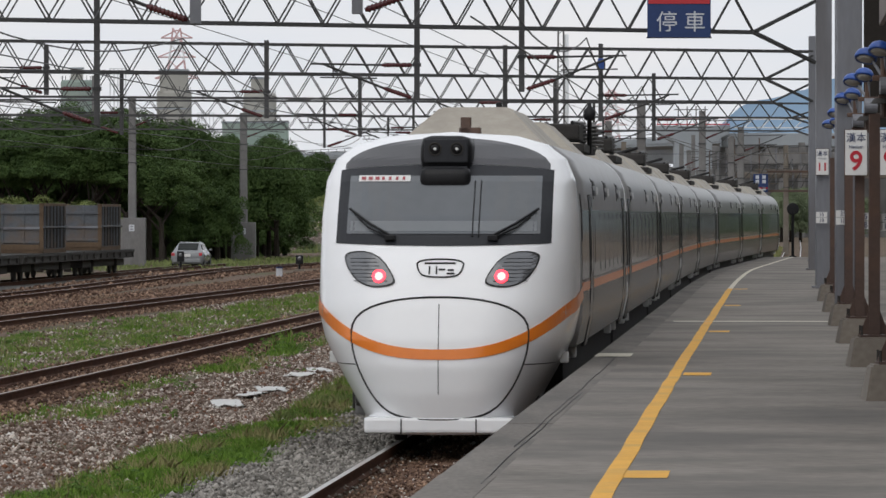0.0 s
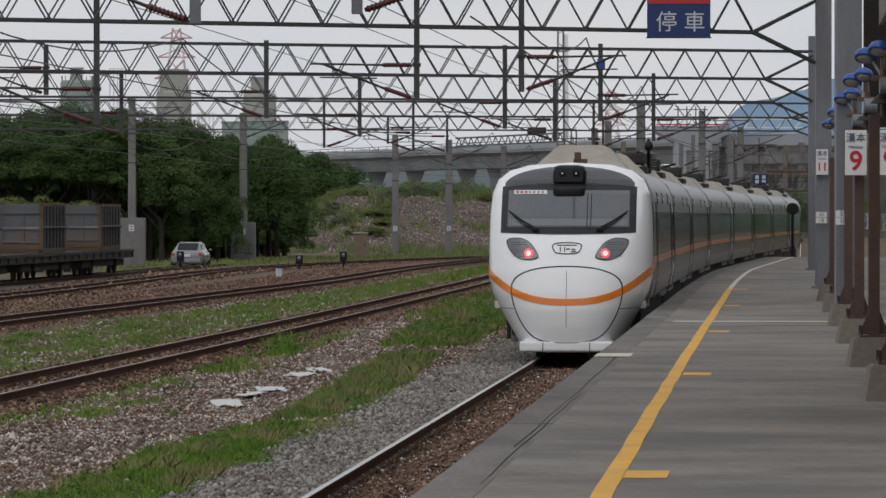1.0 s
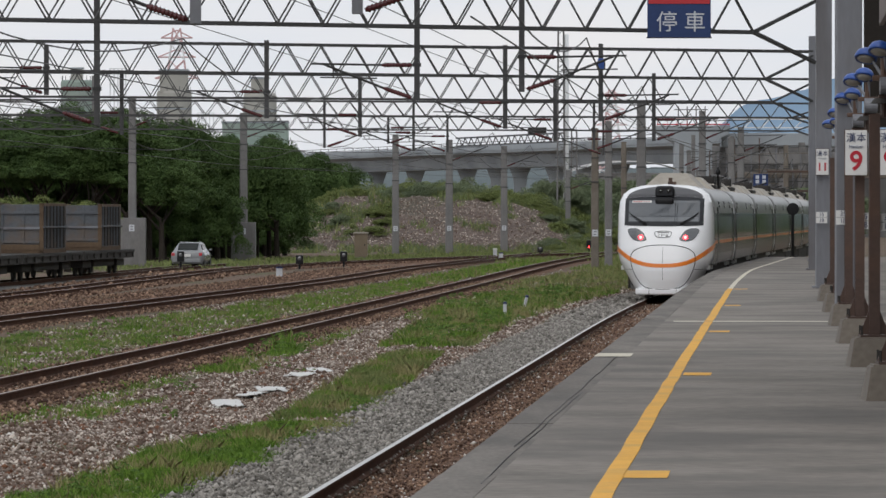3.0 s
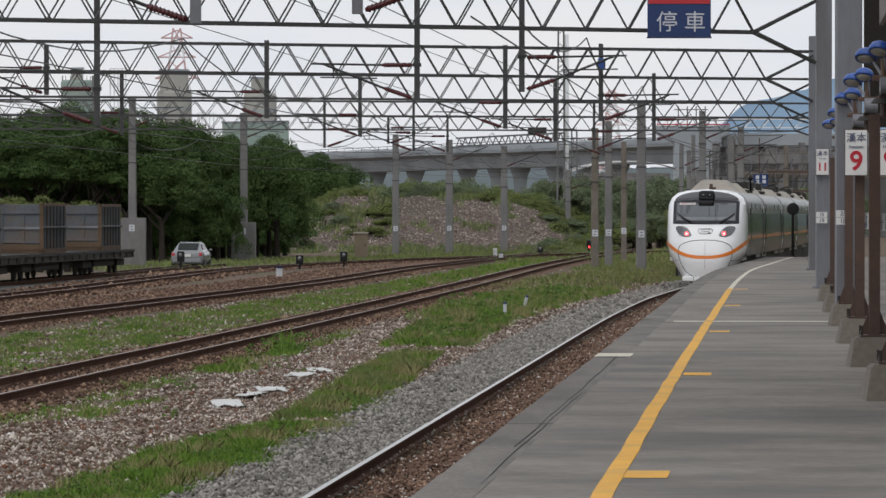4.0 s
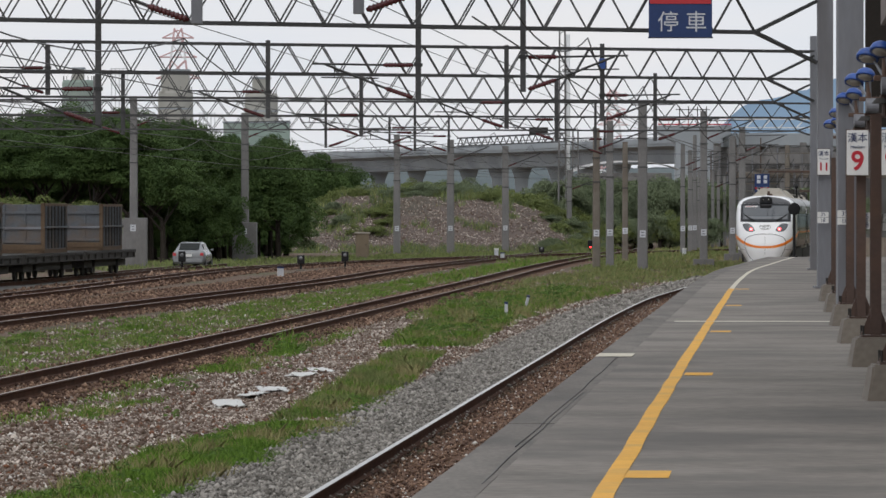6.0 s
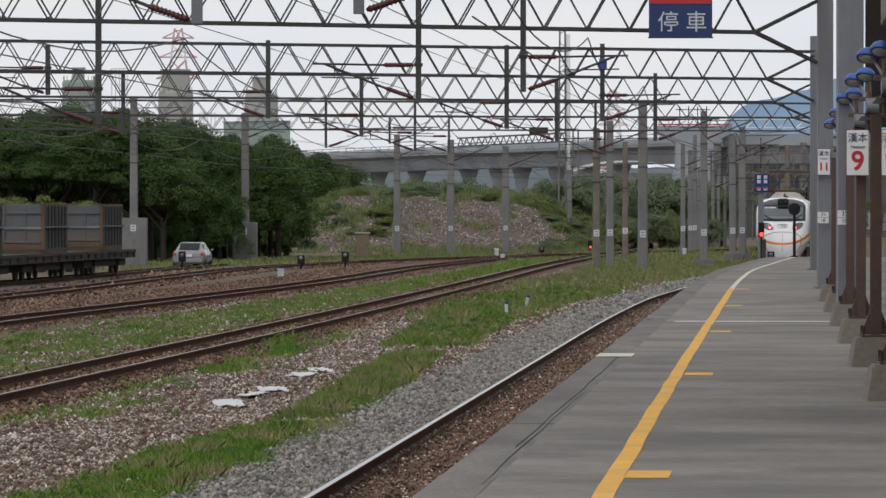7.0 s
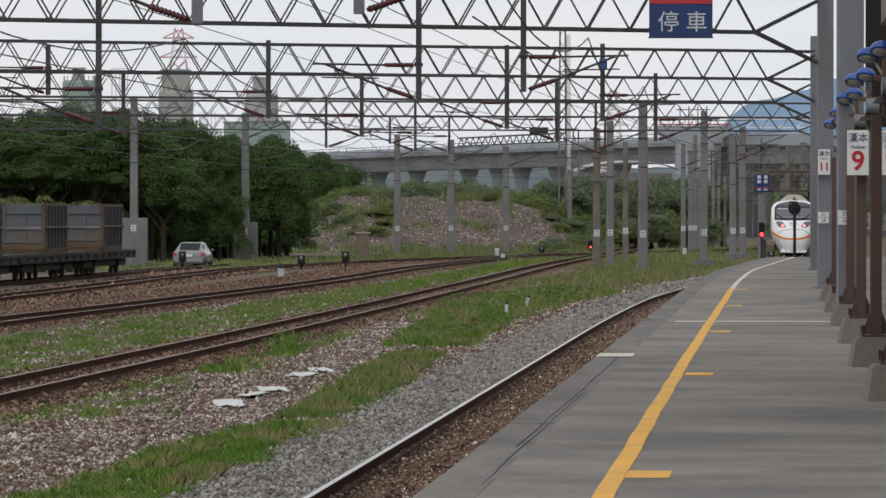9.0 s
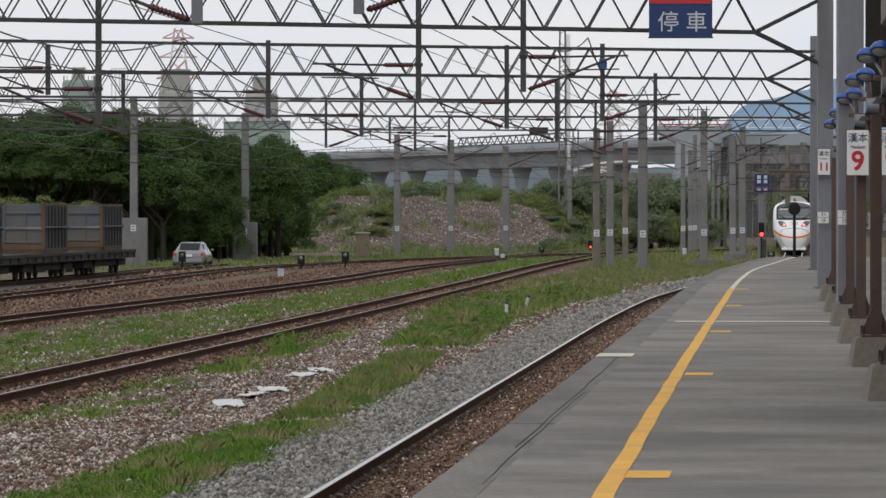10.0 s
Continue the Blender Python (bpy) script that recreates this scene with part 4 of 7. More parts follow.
def make_mast(x, y, zlow, ztop, side, drop=0.5, reach=2.4, width=0.14, mat="steel", down=False):
    """A post hung from a gantry, with a cantilever that holds the wire. side: -1 or 1 across, 0 for none."""
    mast = thing("hanging_mast", Matrix(), "steel post hung from the gantry with a wire bracket", "catenary mast", "masts hung from the gantries")
    part("post", box(width, width, ztop - zlow, (x, y, (ztop + zlow) / 2), 0.01), M[mat], mast)
    if side:
        zt = zlow + 0.80
        part("clamp", box(width + 0.06, width + 0.06, 0.08, (x, y, zt)), M["wire"], mast)
        ribbed_insulator((x + side * 0.12, y, zt), (x + side * 0.80, y, zt), mast)
        part("top_tube", tube((x + side * 0.80, y, zt), (x + side * reach, y, zt + 0.03), 0.024), M["wire"], mast)
        ribbed_insulator((x + side * 0.12, y, zlow + 0.06), (x + side * 0.76, y, zlow + 0.28), mast)
        part("arm_tube", tube((x + side * 0.76, y, zlow + 0.28), (x + side * (reach - 0.3), y, zt + 0.01), 0.028), M["wire"], mast)
        bm = tube((x + side * (reach - 0.2), y, zlow + 0.52), (x + side * (reach - 1.5), y, zlow + 0.5), 0.016)
        tube((x + side * (reach - 0.5), y, zlow + 0.52), (x + side * (reach - 0.5), y, zt - 0.04), 0.014, bm=bm)
        part("steady_arm", bm, M["wire"], mast)
    return mast


for x, y, zl, zt, side in ((-3.82, 75.0, 5.55, 7.35, -1), (-1.33, 75.4, 5.72, 7.35, 1)):
    make_mast(x, y, zl, zt, side, width=0.17, mat="post_grey")
for x, y, zl, zt, side in ((-7.62, 107.0, 4.58, 7.84, -1), (-0.59, 110.1, 5.2, 7.99, -1), (1.8, 111.2, 5.42, 8.04, 1),
                           (-11.68, 143.1, 6.14, 7.61, -1), (-5.29, 145.7, 5.5, 7.84, -1), (1.9, 148.6, 5.24, 7.8, -1), (4.86, 149.7, 5.49, 7.88, 1),
                           (-3.04, 177.8, 5.47, 7.79, -1), (4.15, 180.0, 5.34, 7.6, -1), (7.86, 181.2, 5.36, 7.89, 1), (-11.6, 175.4, 5.5, 7.8, -1),
                           (-5.05, 206.9, 5.46, 7.56, 1), (-1.26, 207.7, 5.33, 7.5, -1), (6.5, 209.2, 5.4, 7.5, 1), (0.22, 241.4, 5.72, 7.54, -1), (-2.72, 241.0, 6.13, 7.5, 1), (8.0, 242.5, 5.6, 7.5, -1)):
    make_mast(x, y, zl, zt, side, width=0.13 if y < 130 else 0.11 if y > 200 else 0.14)

# a small blue box on one of the masts
blue_box = mesh_object("switch_box", box(0.2, 0.12, 0.34, (4.86, 149.56, 7.25), 0.03), M["lamp_blue"])
tagged(blue_box, "small blue box fixed to a hanging mast", "switch box")


# ---- concrete poles ----
def make_pole(x, y, top, w, plate=True, block=None, mat="concrete", warm=False, arm=0):
    p = thing("concrete_pole", pose(x, y, -0.3), "tall grey concrete catenary pole with a small white plate", "pole", "concrete catenary poles")
    n = bmesh.new()
    h = top + 0.3
    r0, r1 = w / 2, w / 2 * 0.84
    prof = [(-r0, -r0 * 0.7, 0), (r0, -r0 * 0.7, 0), (r0, r0 * 0.7, 0), (-r0, r0 * 0.7, 0)]
    lo = [n.verts.new(q) for q in prof]
    hi = [n.verts.new((q[0] * r1 / r0, q[1] * r1 / r0, h)) for q in prof]
    for k in range(4):
        n.faces.new((lo[k], lo[(k + 1) % 4], hi[(k + 1) % 4], hi[k]))
    n.faces.new(hi)
    bmesh.ops.recalc_face_normals(n, faces=n.faces)
    bmesh.ops.bevel(n, geom=[e for e in n.edges if abs(e.verts[0].co.z - e.verts[1].co.z) > 1], offset=w * 0.12, segments=1, affect="EDGES")
    part("shaft", n, M["concrete_warm" if warm else mat], p)
    if block:
        bw, bh = block
        part("foundation", box(bw, bw * 0.8, bh, (0, 0, bh / 2), 0.03), M["concrete"], p, "stained concrete foundation block")
    if plate:
        zp = (block[1] - 0.55) if block and block[1] > 2 else 1.95
        dy = -(block[0] * 0.4 + 0.01) if block and block[1] > 2 else -r0 * 0.7 - 0.012
        pl = part("number_plate", box(0.30, 0.015, 0.36, (0, dy, zp), 0.004), M["letter_white"], p, "small white plate with dark marks")
        for q in (-0.07, 0.07):
            part("plate_mark", box(0.15, 0.006, 0.05, (0, dy - 0.011, zp + q)), M["post_grey"], pl)
    for k in range(2):
        part("band", box(w * 1.02, w * 0.74, 0.06, (0, 0, h * (0.62 + 0.17 * k))), M["steel"], p)
    if arm:
        za = h - 1.5
        top_ins = ribbed_insulator((arm * 0.2, 0, za), (arm * 0.85, 0, za + 0.26), p)
        part("arm_tube", tube((arm * 0.85, 0, za + 0.26), (arm * 2.6, 0, za + 0.95), 0.035), M["wire"], p)
        part("tie_tube", tube((arm * 0.2, 0, za + 0.95), (arm * 2.8, 0, za + 1.0), 0.025), M["wire"], p)
        part("steady_arm", tube((arm * 2.5, 0, za + 0.3), (arm * 1.2, 0, za + 0.4), 0.022), M["wire"], p)
    return p


POLES = ((-16.99, 265.7, 9.0, 0.46, 1), (-12.29, 299.4, 8.9, 0.52, 1), (-3.35, 342.8, 8.3, 0.52, 1), (0.44, 347.8, 8.0, 0.57, 1), (4.5, 358.3, 7.7, 0.54, 1),
         (9.65, 375.4, 6.1, 0.44, 1), (8.04, 257.1, 7.2, 0.42, 0), (8.95, 262.8, 7.7, 0.43, 0), (10.86, 292.0, 7.0, 0.37, 0), (10.05, 246.4, 8.3, 0.52, 0),
         (16.82, 342.8, 7.6, 0.36, 1), (18.12, 358.3, 7.4, 0.37, 1), (18.74, 363.8, 8.6, 0.34, 0), (14.18, 265.7, 8.3, 0.43, 1), (17.53, 295.6, 7.4, 0.45, 1),
         (18.58, 303.2, 8.1, 0.46, 1), (22.14, 400.8, 6.4, 0.28, 1), (23.0, 407.8, 6.4, 0.28, 0), (23.93, 414.9, 6.0, 0.29, 0), (20.62, 394.2, 6.3, 0.24, 0))
for i, (x, y, top, w, arm) in enumerate(POLES):
    block = {0: (1.45, 2.75), 1: (1.5, 2.45), 13: (1.1, 0.5), 14: (1.0, 0.55), 15: (1.0, 0.55), 9: (1.0, 0.18), 7: (0.8, 0.2)}.get(i)
    make_pole(x, y, top, w, i < 16, block, warm=i in (6, 8), arm=arm)
# a tall pole half hidden among the trees
make_pole(-20.95, 293.0, 11.0, 0.52, False)
# the far leg of a gantry beyond the train line
make_pole(24.0, 340.0, 7.5, 0.4, False, warm=True)


def make_wire(name, pts, r, label):
    tagged(mesh_object(name, sweep(pts, ring(r, 5)), M["wire"]), label, "wire", "overhead wires")


def wire_span(line, shift, y0, y1, zc, zm, spans):
    """Contact and carrying wire over a track, sagging between supports."""
    contact = along(line, y0, y1, 6, shift, zc)
    make_wire("contact_wire", contact, 0.012, "thin dark overhead contact wire")
    pts = []
    base = along(line, y0, y1, 3, shift, zm)
    for x, y, z in base:
        t = ((y - y0) / spans) % 1.0
        pts.append((x, y, z - 0.75 * 4 * t * (1 - t)))
    make_wire("carrier_wire", pts, 0.014, "thin dark sagging carrier wire")


wire_span(line_1, 0.0, 60, 420, 5.05, 6.1, 36)
wire_span(line_2, 0.0, 60, 400, 5.05, 6.1, 36)
wire_span(line_3, 0.0, 70, 400, 5.05, 6.1, 36)
wire_span(line_4, 0.0, 115, 370, 5.05, 6.1, 36)
for x0, x1, y0, y1, z0, z1 in ((-9.0, 24.0, 78, 400, 8.6, 7.0), (-11.5, 14.0, 78, 360, 8.0, 7.2), (-3.5, 26.0, 90, 420, 7.6, 6.6), (-24.0, 4.0, 150, 360, 7.6, 6.4),
                               (-30.0, 22.0, 240, 300, 6.2, 6.4), (-26.0, 24.0, 290, 330, 5.6, 5.9)):
    pts = [(x0 + (x1 - x0) * k / 24, y0 + (y1 - y0) * k / 24, z0 + (z1 - z0) * k / 24 - 0.9 * (k / 24) * (1 - k / 24)) for k in range(25)]
    make_wire("feeder_wire", pts, 0.013, "thin dark feeder wire across the yard")


# ---- stop sign under the gantry ----
def make_stop_sign():
    s = thing("hanging_sign", pose(5.40, 111.2, 6.66), "blue enamel stop sign with white characters and a red band", "sign")
    part("panel", box(1.45, 0.05, 1.35, (0, 0, 0.68), 0.01), M["sign_blue"], s)
    part("band", box(1.40, 0.012, 0.11, (0, -0.033, 0.83)), M["sign_red"], s, "red band")
    lettering("characters", "停 車", 0.50, M["letter_white"], s, Matrix.Translation((0.04, -0.032, 0.33)) @ FACING)
    part("frame", box(1.49, 0.03, 0.03, (0, 0, 0.0), 0.005), M["steel"], s)
    for x in (-0.5, 0.5):
        part("hanger", box(0.05, 0.04, 1.0, (x, 0.06, 1.2)), M["steel"], s)


make_stop_sign()


def make_far_sign():
    s = thing("platform_sign", pose(17.05, 262.0, -0.72) @ Matrix.Diagonal((1.2, 1.2, 1.2, 1)), "small blue sign with pale marks on a grey post", "sign")
    part("post", box(0.24, 0.24, 4.0, (0, 0, 2.0), 0.02), M["post_grey"], s)
    part("panel", box(0.66, 0.05, 0.82, (0.05, -0.2, 4.2), 0.01), M["sign_blue"], s)
    part("band", box(0.62, 0.01, 0.07, (0.05, -0.232, 3.98)), M["sign_red"], s)
    for k in range(2):
        for j in range(3):
            part("mark", box(0.16, 0.01, 0.15, (-0.1 + 0.3 * k, -0.232, 4.47 - 0.2 * j - (0.12 if j == 2 else 0))), M["letter_white"], s)
    for z in (4.72, 3.85):
        part("cross_beam", box(1.9, 0.1, 0.1, (1.3, 0.0, z), 0.01), M["post_brown"], s)


make_far_sign()


# ---- signals and small lineside things ----
def make_signal(x, y, h, lit, label, disc=False):
    s = thing("signal_post", pose(x, y, 0), label, "signal")
    base = PLATFORM_TOP if y < PLATFORM_END else -0.25
    part("post", tube((0, 0, base), (0, 0, h), 0.045 if not disc else 0.06), M["black"], s)
    if disc:
        part("head", lathe([(0.20, -0.03), (0.25, -0.02), (0.25, 0.02), (0.2, 0.03)], 20, m=Matrix.Translation((0, 0, h + 0.1)) @ Matrix.Rotation(radians(90), 4, "X")), M["black"], s, "round black disc")
        part("foot", box(0.28, 0.28, 0.06, (0, 0, base + 0.03), 0.01), M["black"], s)
    else:
        hd = part("head", box(0.30, 0.2, 0.75, (0, 0, h), 0.04), M["black"], s)
        part("lamp", lathe([(0.09, 0), (0.1, 0.03), (0.05, 0.05)], 16, m=Matrix.Translation((0, -0.1, h - 0.24)) @ Matrix.Rotation(radians(90), 4, "X")), M["signal_glow"] if lit else M["lamp_glass"], hd, "lit red lamp")
        part("hood", box(0.3, 0.2, 0.02, (0, -0.17, h - 0.1)), M["black"], hd)
        part("ladder", box(0.2, 0.04, h - base - 0.6, (0.16, 0.1, (h + base) / 2 - 0.2)), M["steel"], s)


make_signal(16.3, 250.0, 1.85, True, "black signal post showing a lit red lamp")
make_signal(14.22, 197.5, 2.75, False, "black post with a round disc at the platform end", True)


def make_dwarf(x, y, h, label, red=False):
    s = thing("dwarf_signal", pose(x, y, -0.25), label, "dwarf signal", "dwarf signals in the yard")
    part("post", tube((0, 0, 0), (0, 0, h * 0.6), 0.06), M["black"], s)
    hd = part("head", box(0.38, 0.28, h * 0.55, (0, 0, h * 0.72), 0.05), M["black"], s)
    part("base", box(0.5, 0.4, 0.14, (0, 0, 0.07), 0.03), M["concrete_warm"], s)
    part("lens", lathe([(0.09, 0), (0.1, 0.02), (0.05, 0.04)], 12, m=Matrix.Translation((0, -0.14, h * (0.5 if red else 0.8))) @ Matrix.Rotation(radians(90), 4, "X") @ Matrix.Scale(0.7 if red else 1.0, 4)), M["signal_glow"] if red else M["lamp_glass"], hd)


make_dwarf(-7.2, 243.8, 0.85, "black dwarf signal beside the rusty siding")
make_dwarf(-5.2, 254.3, 0.95, "black dwarf signal beside the rusty siding")
make_dwarf(-13.5, 250.0, 1.0, "black dwarf signal near the parked car")
make_dwarf(10.75, 358.0, 1.0, "black dwarf signal with a red lamp near the mound", True)
make_dwarf(6.6, 330.0, 0.7, "black dwarf signal at the far points")
make_dwarf(17.6, 262.0, 0.9, "black dwarf signal beyond the platform")


def make_marker(x, y, h, w, lean, label):
    s = thing("marker_post", pose(x, y, -0.25, lean, lean * 0.7, 20), label, "marker post", "white marker posts")
    part("stake", box(w, w * 0.8, h, (0, 0, h / 2), 0.012), M["letter_white"], s)
    part("cap", box(w * 1.1, w * 0.9, h * 0.14, (0, 0, h * 0.93), 0.01), M["letter_blue" if h < 0.6 else "sign_white"], s)


make_marker(1.68, 132.0, 0.50, 0.08, 0, "short white stake in the grass")
make_marker(2.4, 145.0, 0.48, 0.08, 14, "leaning white stake in the grass")
make_marker(3.37, 315.0, 0.7, 0.22, 0, "short white post beside the far rails")
make_marker(3.65, 306.0, 0.5, 0.22, 0, "short white post beside the far rails")
make_marker(-7.3, 216.5, 0.55, 0.24, 0, "short pale post beside the rusty siding")
make_marker(16.3, 330.0, 0.6, 0.22, 0, "short white post beside the far rails")


def make_cabinet():
    c = thing("relay_cabinet", pose(-5.2, 308.0, -0.2), "beige metal relay cabinet standing beside the mound", "cabinet")
    part("body", box(0.82, 0.6, 1.55, (0, 0, 0.85), 0.02), M["cabinet"], c)
    part("roof", box(0.98, 0.76, 0.09, (0, 0, 1.67), 0.02), M["roof_beige"], c, "overhanging pale flat lid")
    d = part("door", box(0.66, 0.03, 1.35, (0, -0.315, 0.86), 0.01), M["cabinet"], c)
    part("handle", box(0.04, 0.03, 0.16, (0.24, -0.34, 0.9), 0.005), M["black"], d)
    part("plinth", box(0.9, 0.68, 0.14, (0, 0, 0.07), 0.02), M["concrete"], c)


make_cabinet()


# ---- platform columns, lamps and boards ----
# Short steel posts that carry the lamps and signs.
def make_column(y, wide=0.13):
    u = 4.87
    p = Vector(along(line_1, y, y + 1, 1, u, 0)[0])
    c = thing("canopy_column", pose(p.x, p.y, PLATFORM_TOP), "brown steel lamp and sign post on a tapered concrete footing", "column", "columns along the platform")
    bm = bmesh.new()
    lo = [bm.verts.new(q) for q in ((-0.30, -0.34, 0), (0.30, -0.34, 0), (0.30, 0.34, 0), (-0.30, 0.34, 0))]
    hi = [bm.verts.new(q) for q in ((-0.24, -0.24, 0.33), (0.24, -0.24, 0.33), (0.24, 0.24, 0.33), (-0.24, 0.24, 0.33))]
    bm.faces.new(hi)
    for k in range(4):
        bm.faces.new((lo[k], lo[(k + 1) % 4], hi[(k + 1) % 4], hi[k]))
    bmesh.ops.recalc_face_normals(bm, faces=bm.faces)
    bmesh.ops.bevel(bm, geom=list(bm.edges), offset=0.02, segments=2, affect="EDGES")
    part("footing", bm, M["concrete_warm"], c, "stained tapered concrete footing")
    part("base_plate", box(0.34, 0.34, 0.025, (0, 0, 0.343)), M["post_brown"], c)
    web = box(wide * 0.25, wide, 2.5, (0, 0, 1.6))
    for s in (-1, 1):
        box(wide, wide * 0.14, 2.5, (0, s * wide / 2, 1.6), bm=web)
    part("shaft", web, M["post_brown"], c)
    for s in (-1, 1):
        g = bmesh.new()
        a = [g.verts.new(q) for q in ((s * 0.05, -0.012, 0.36), (s * 0.17, -0.012, 0.36), (s * 0.05, -0.012, 0.66))]
        b = [g.verts.new(q) for q in ((s * 0.05, 0.012, 0.36), (s * 0.17, 0.012, 0.36), (s * 0.05, 0.012, 0.66))]
        g.faces.new(a), g.faces.new(b[::-1])
        for k in range(3):
            g.faces.new((a[k], b[k], b[(k + 1) % 3], a[(k + 1) % 3]))
        bmesh.ops.recalc_face_normals(g, faces=g.faces)
        part("gusset", g, M["post_brown"], c)
        for dy in (-0.13, 0.13):
            part("anchor_bolt", tube((s * 0.15, dy, 0.34), (s * 0.15, dy, 0.46), 0.014, seg=6), M["under"], c)
    return c


def make_lamp(y, u=4.90):
    p = Vector(along(line_1, y, y + 1, 1, u, 0)[0])
    l = thing("platform_lamp", pose(p.x, p.y, 0), "platform lamp with blue domed hoods and frosted bowls", "lamp", "lamps along the platform")
    for dx, dy, z in ((0.03, 0.0, 4.47), (-0.08, 0.5, 4.41)):
        m = Matrix.Translation((dx, dy, z)) @ Matrix.Rotation(radians(-24), 4, "X") @ Matrix.Rotation(radians(10), 4, "Y")
        hood = part("hood", lathe([(0.105, -0.035), (0.128, -0.04), (0.134, -0.02), (0.128, 0.015), (0.105, 0.055), (0.065, 0.082), (0.0001, 0.092)], 22, m=m), M["lamp_blue"], l, "blue enamel hood with a rolled rim", True)
        part("bowl", lathe([(0.0001, -0.058), (0.06, -0.055), (0.104, -0.036)], 20, m=m), M["frosted"], hood, "shallow frosted glass bowl", True)
        part("bracket", tube((dx + 0.06, dy + 0.06, z - 0.02), (0.10, 0.1, z - 0.3), 0.018), M["post_grey"], hood)
    part("lamp_pole", tube((0.08, 0.1, 3.7), (0.08, 0.1, 4.38), 0.035), M["post_brown"], l)
    gear = part("ballast_box", tube((0.03, 0.0, 4.06), (0.20, 0.0, 4.06), 0.10, seg=16), M["post_grey"], l, "round grey control gear drum")
    part("gear_cap", tube((0.03, 0.0, 3.86), (0.03, 0.0, 3.92), 0.11, 0.06, seg=14), M["under"], gear, "dark cap under the drum")
    part("cross_bracket", box(0.5, 0.05, 0.06, (0.2, 0.08, 4.15), 0.01), M["post_brown"], l)
    part("cross_bracket", box(0.36, 0.05, 0.04, (0.2, 0.08, 3.94), 0.01), M["post_brown"], l)


column_ys = (45.3, 55.3, 65.3, 75.6, 86.2, 97.0)
for y in column_ys:
    make_column(y, 0.12)
for y in (55.2, 65.2, 75.5, 86.1, 96.9):
    make_lamp(y)


def make_car_sign(x, y, z, number, w=0.29, h=0.60):
    s = thing("car_stop_sign", pose(x, y, z), "white car-position sign with a red number and blue heading", "sign", "car position signs")
    part("panel", box(w, 0.03, h, (0, 0, 0), 0.006), M["sign_white"], s)
    part("rim", box(w + 0.02, 0.02, h + 0.02, (0, 0.012, 0), 0.004), M["post_brown"], s)
    lettering("heading", "漢本", 0.135, M["letter_blue"], s, Matrix.Translation((0, -0.018, h * 0.32)) @ FACING)
    lettering("subheading", "Hanben", 0.062, M["letter_blue"], s, Matrix.Translation((0, -0.018, h * 0.13)) @ FACING)
    lettering("number", number, 0.36 if len(number) == 1 else 0.26, M["letter_red"], s, Matrix.Translation((0, -0.018, -h * 0.2)) @ FACING, width=0.006)


make_car_sign(5.50, 64.7, 3.43, "9")
make_car_sign(5.94, 64.6, 3.43, "9")
make_car_sign(8.86, 113.5, 3.84, "11")


def make_plates(x, y, z, size=1.0):
    s = thing("position_plate", pose(x, y, z), "two small white position plates with dark numbers", "sign", "position plates on the posts")
    for k, n in enumerate(("35", "18")):
        p = part("plate", box(0.26 * size, 0.012, 0.125 * size, (0, 0, -0.135 * size * k), 0.003), M["sign_white"], s)
        lettering("number", n, 0.12 * size, M["letter_blue"], s, Matrix.Translation((0, -0.008, -0.135 * size * k)) @ FACING)


make_plates(8.84, 113.45, 2.61)
make_plates(6.20, 75.3, 2.62, 0.85)
make_plates(5.63, 65.0, 2.58, 0.85)
make_plates(5.03, 55.0, 2.57, 0.75)


# brown boards and canopy edge behind the columns
def make_bench(y, u, length):
    p = Vector(along(line_1, y, y + 1, 1, u, 0)[0])
    b = thing("platform_bench", pose(p.x, p.y, PLATFORM_TOP, 0, 0, -4), "brown slatted platform bench between the columns", "bench", "benches on the platform")
    for k, (dy, z) in enumerate(((-0.22, 0.44), (-0.08, 0.44), (0.06, 0.44))):
        part("seat_slat", box(length, 0.11, 0.03, (0, dy, z), 0.008), M["post_brown"], b)
    for z in (0.62, 0.78):
        part("back_slat", box(length, 0.03, 0.12, (0, 0.2, z), 0.008), M["post_brown"], b)
    for s in (-1, 1):
        part("leg", box(0.05, 0.45, 0.43, (s * length * 0.4, 0, 0.215), 0.01), M["under"], b)
        part("back_post", box(0.05, 0.04, 0.5, (s * length * 0.4, 0.225, 0.65), 0.01), M["under"], b)


make_bench(58.0, 5.75, 1.3)
make_bench(70.0, 6.0, 1.3)


def make_canopy():
    c = thing("platform_canopy", Matrix(), "dark brown platform canopy on steel posts", "canopy")
    roof = sweep(along(line_1, 36, 58, 4, 0), [(5.0, 5.0), (9.6, 5.6), (9.6, 5.75), (5.0, 5.2)])
    part("roof", roof, M["shaded_brown"], c)
    part("fascia", sweep(along(line_1, 36, 58, 4, 0), [(4.98, 4.85), (5.03, 4.85), (5.03, 5.3), (4.98, 5.3)]), M["post_brown"], c, "brown fascia board")
    p = along(line_1, 66, 67, 1, 5.0, 0)[0]
    part("bracket_panel", box(0.42, 0.08, 1.9, (p[0] + 0.22, 66.5, 4.75), 0.01), M["shaded_brown"], c, "broad bracket plate, brown darkened for canopy shade")
    for y in (46, 56, 66):
        for u in (6.6, 9.2):
            q = along(line_1, y, y + 1, 1, u, 0)[0]
            part("post", box(0.18, 0.18, 4.5, (q[0], q[1], PLATFORM_TOP + 2.25), 0.01), M["post_brown"], c)


make_canopy()


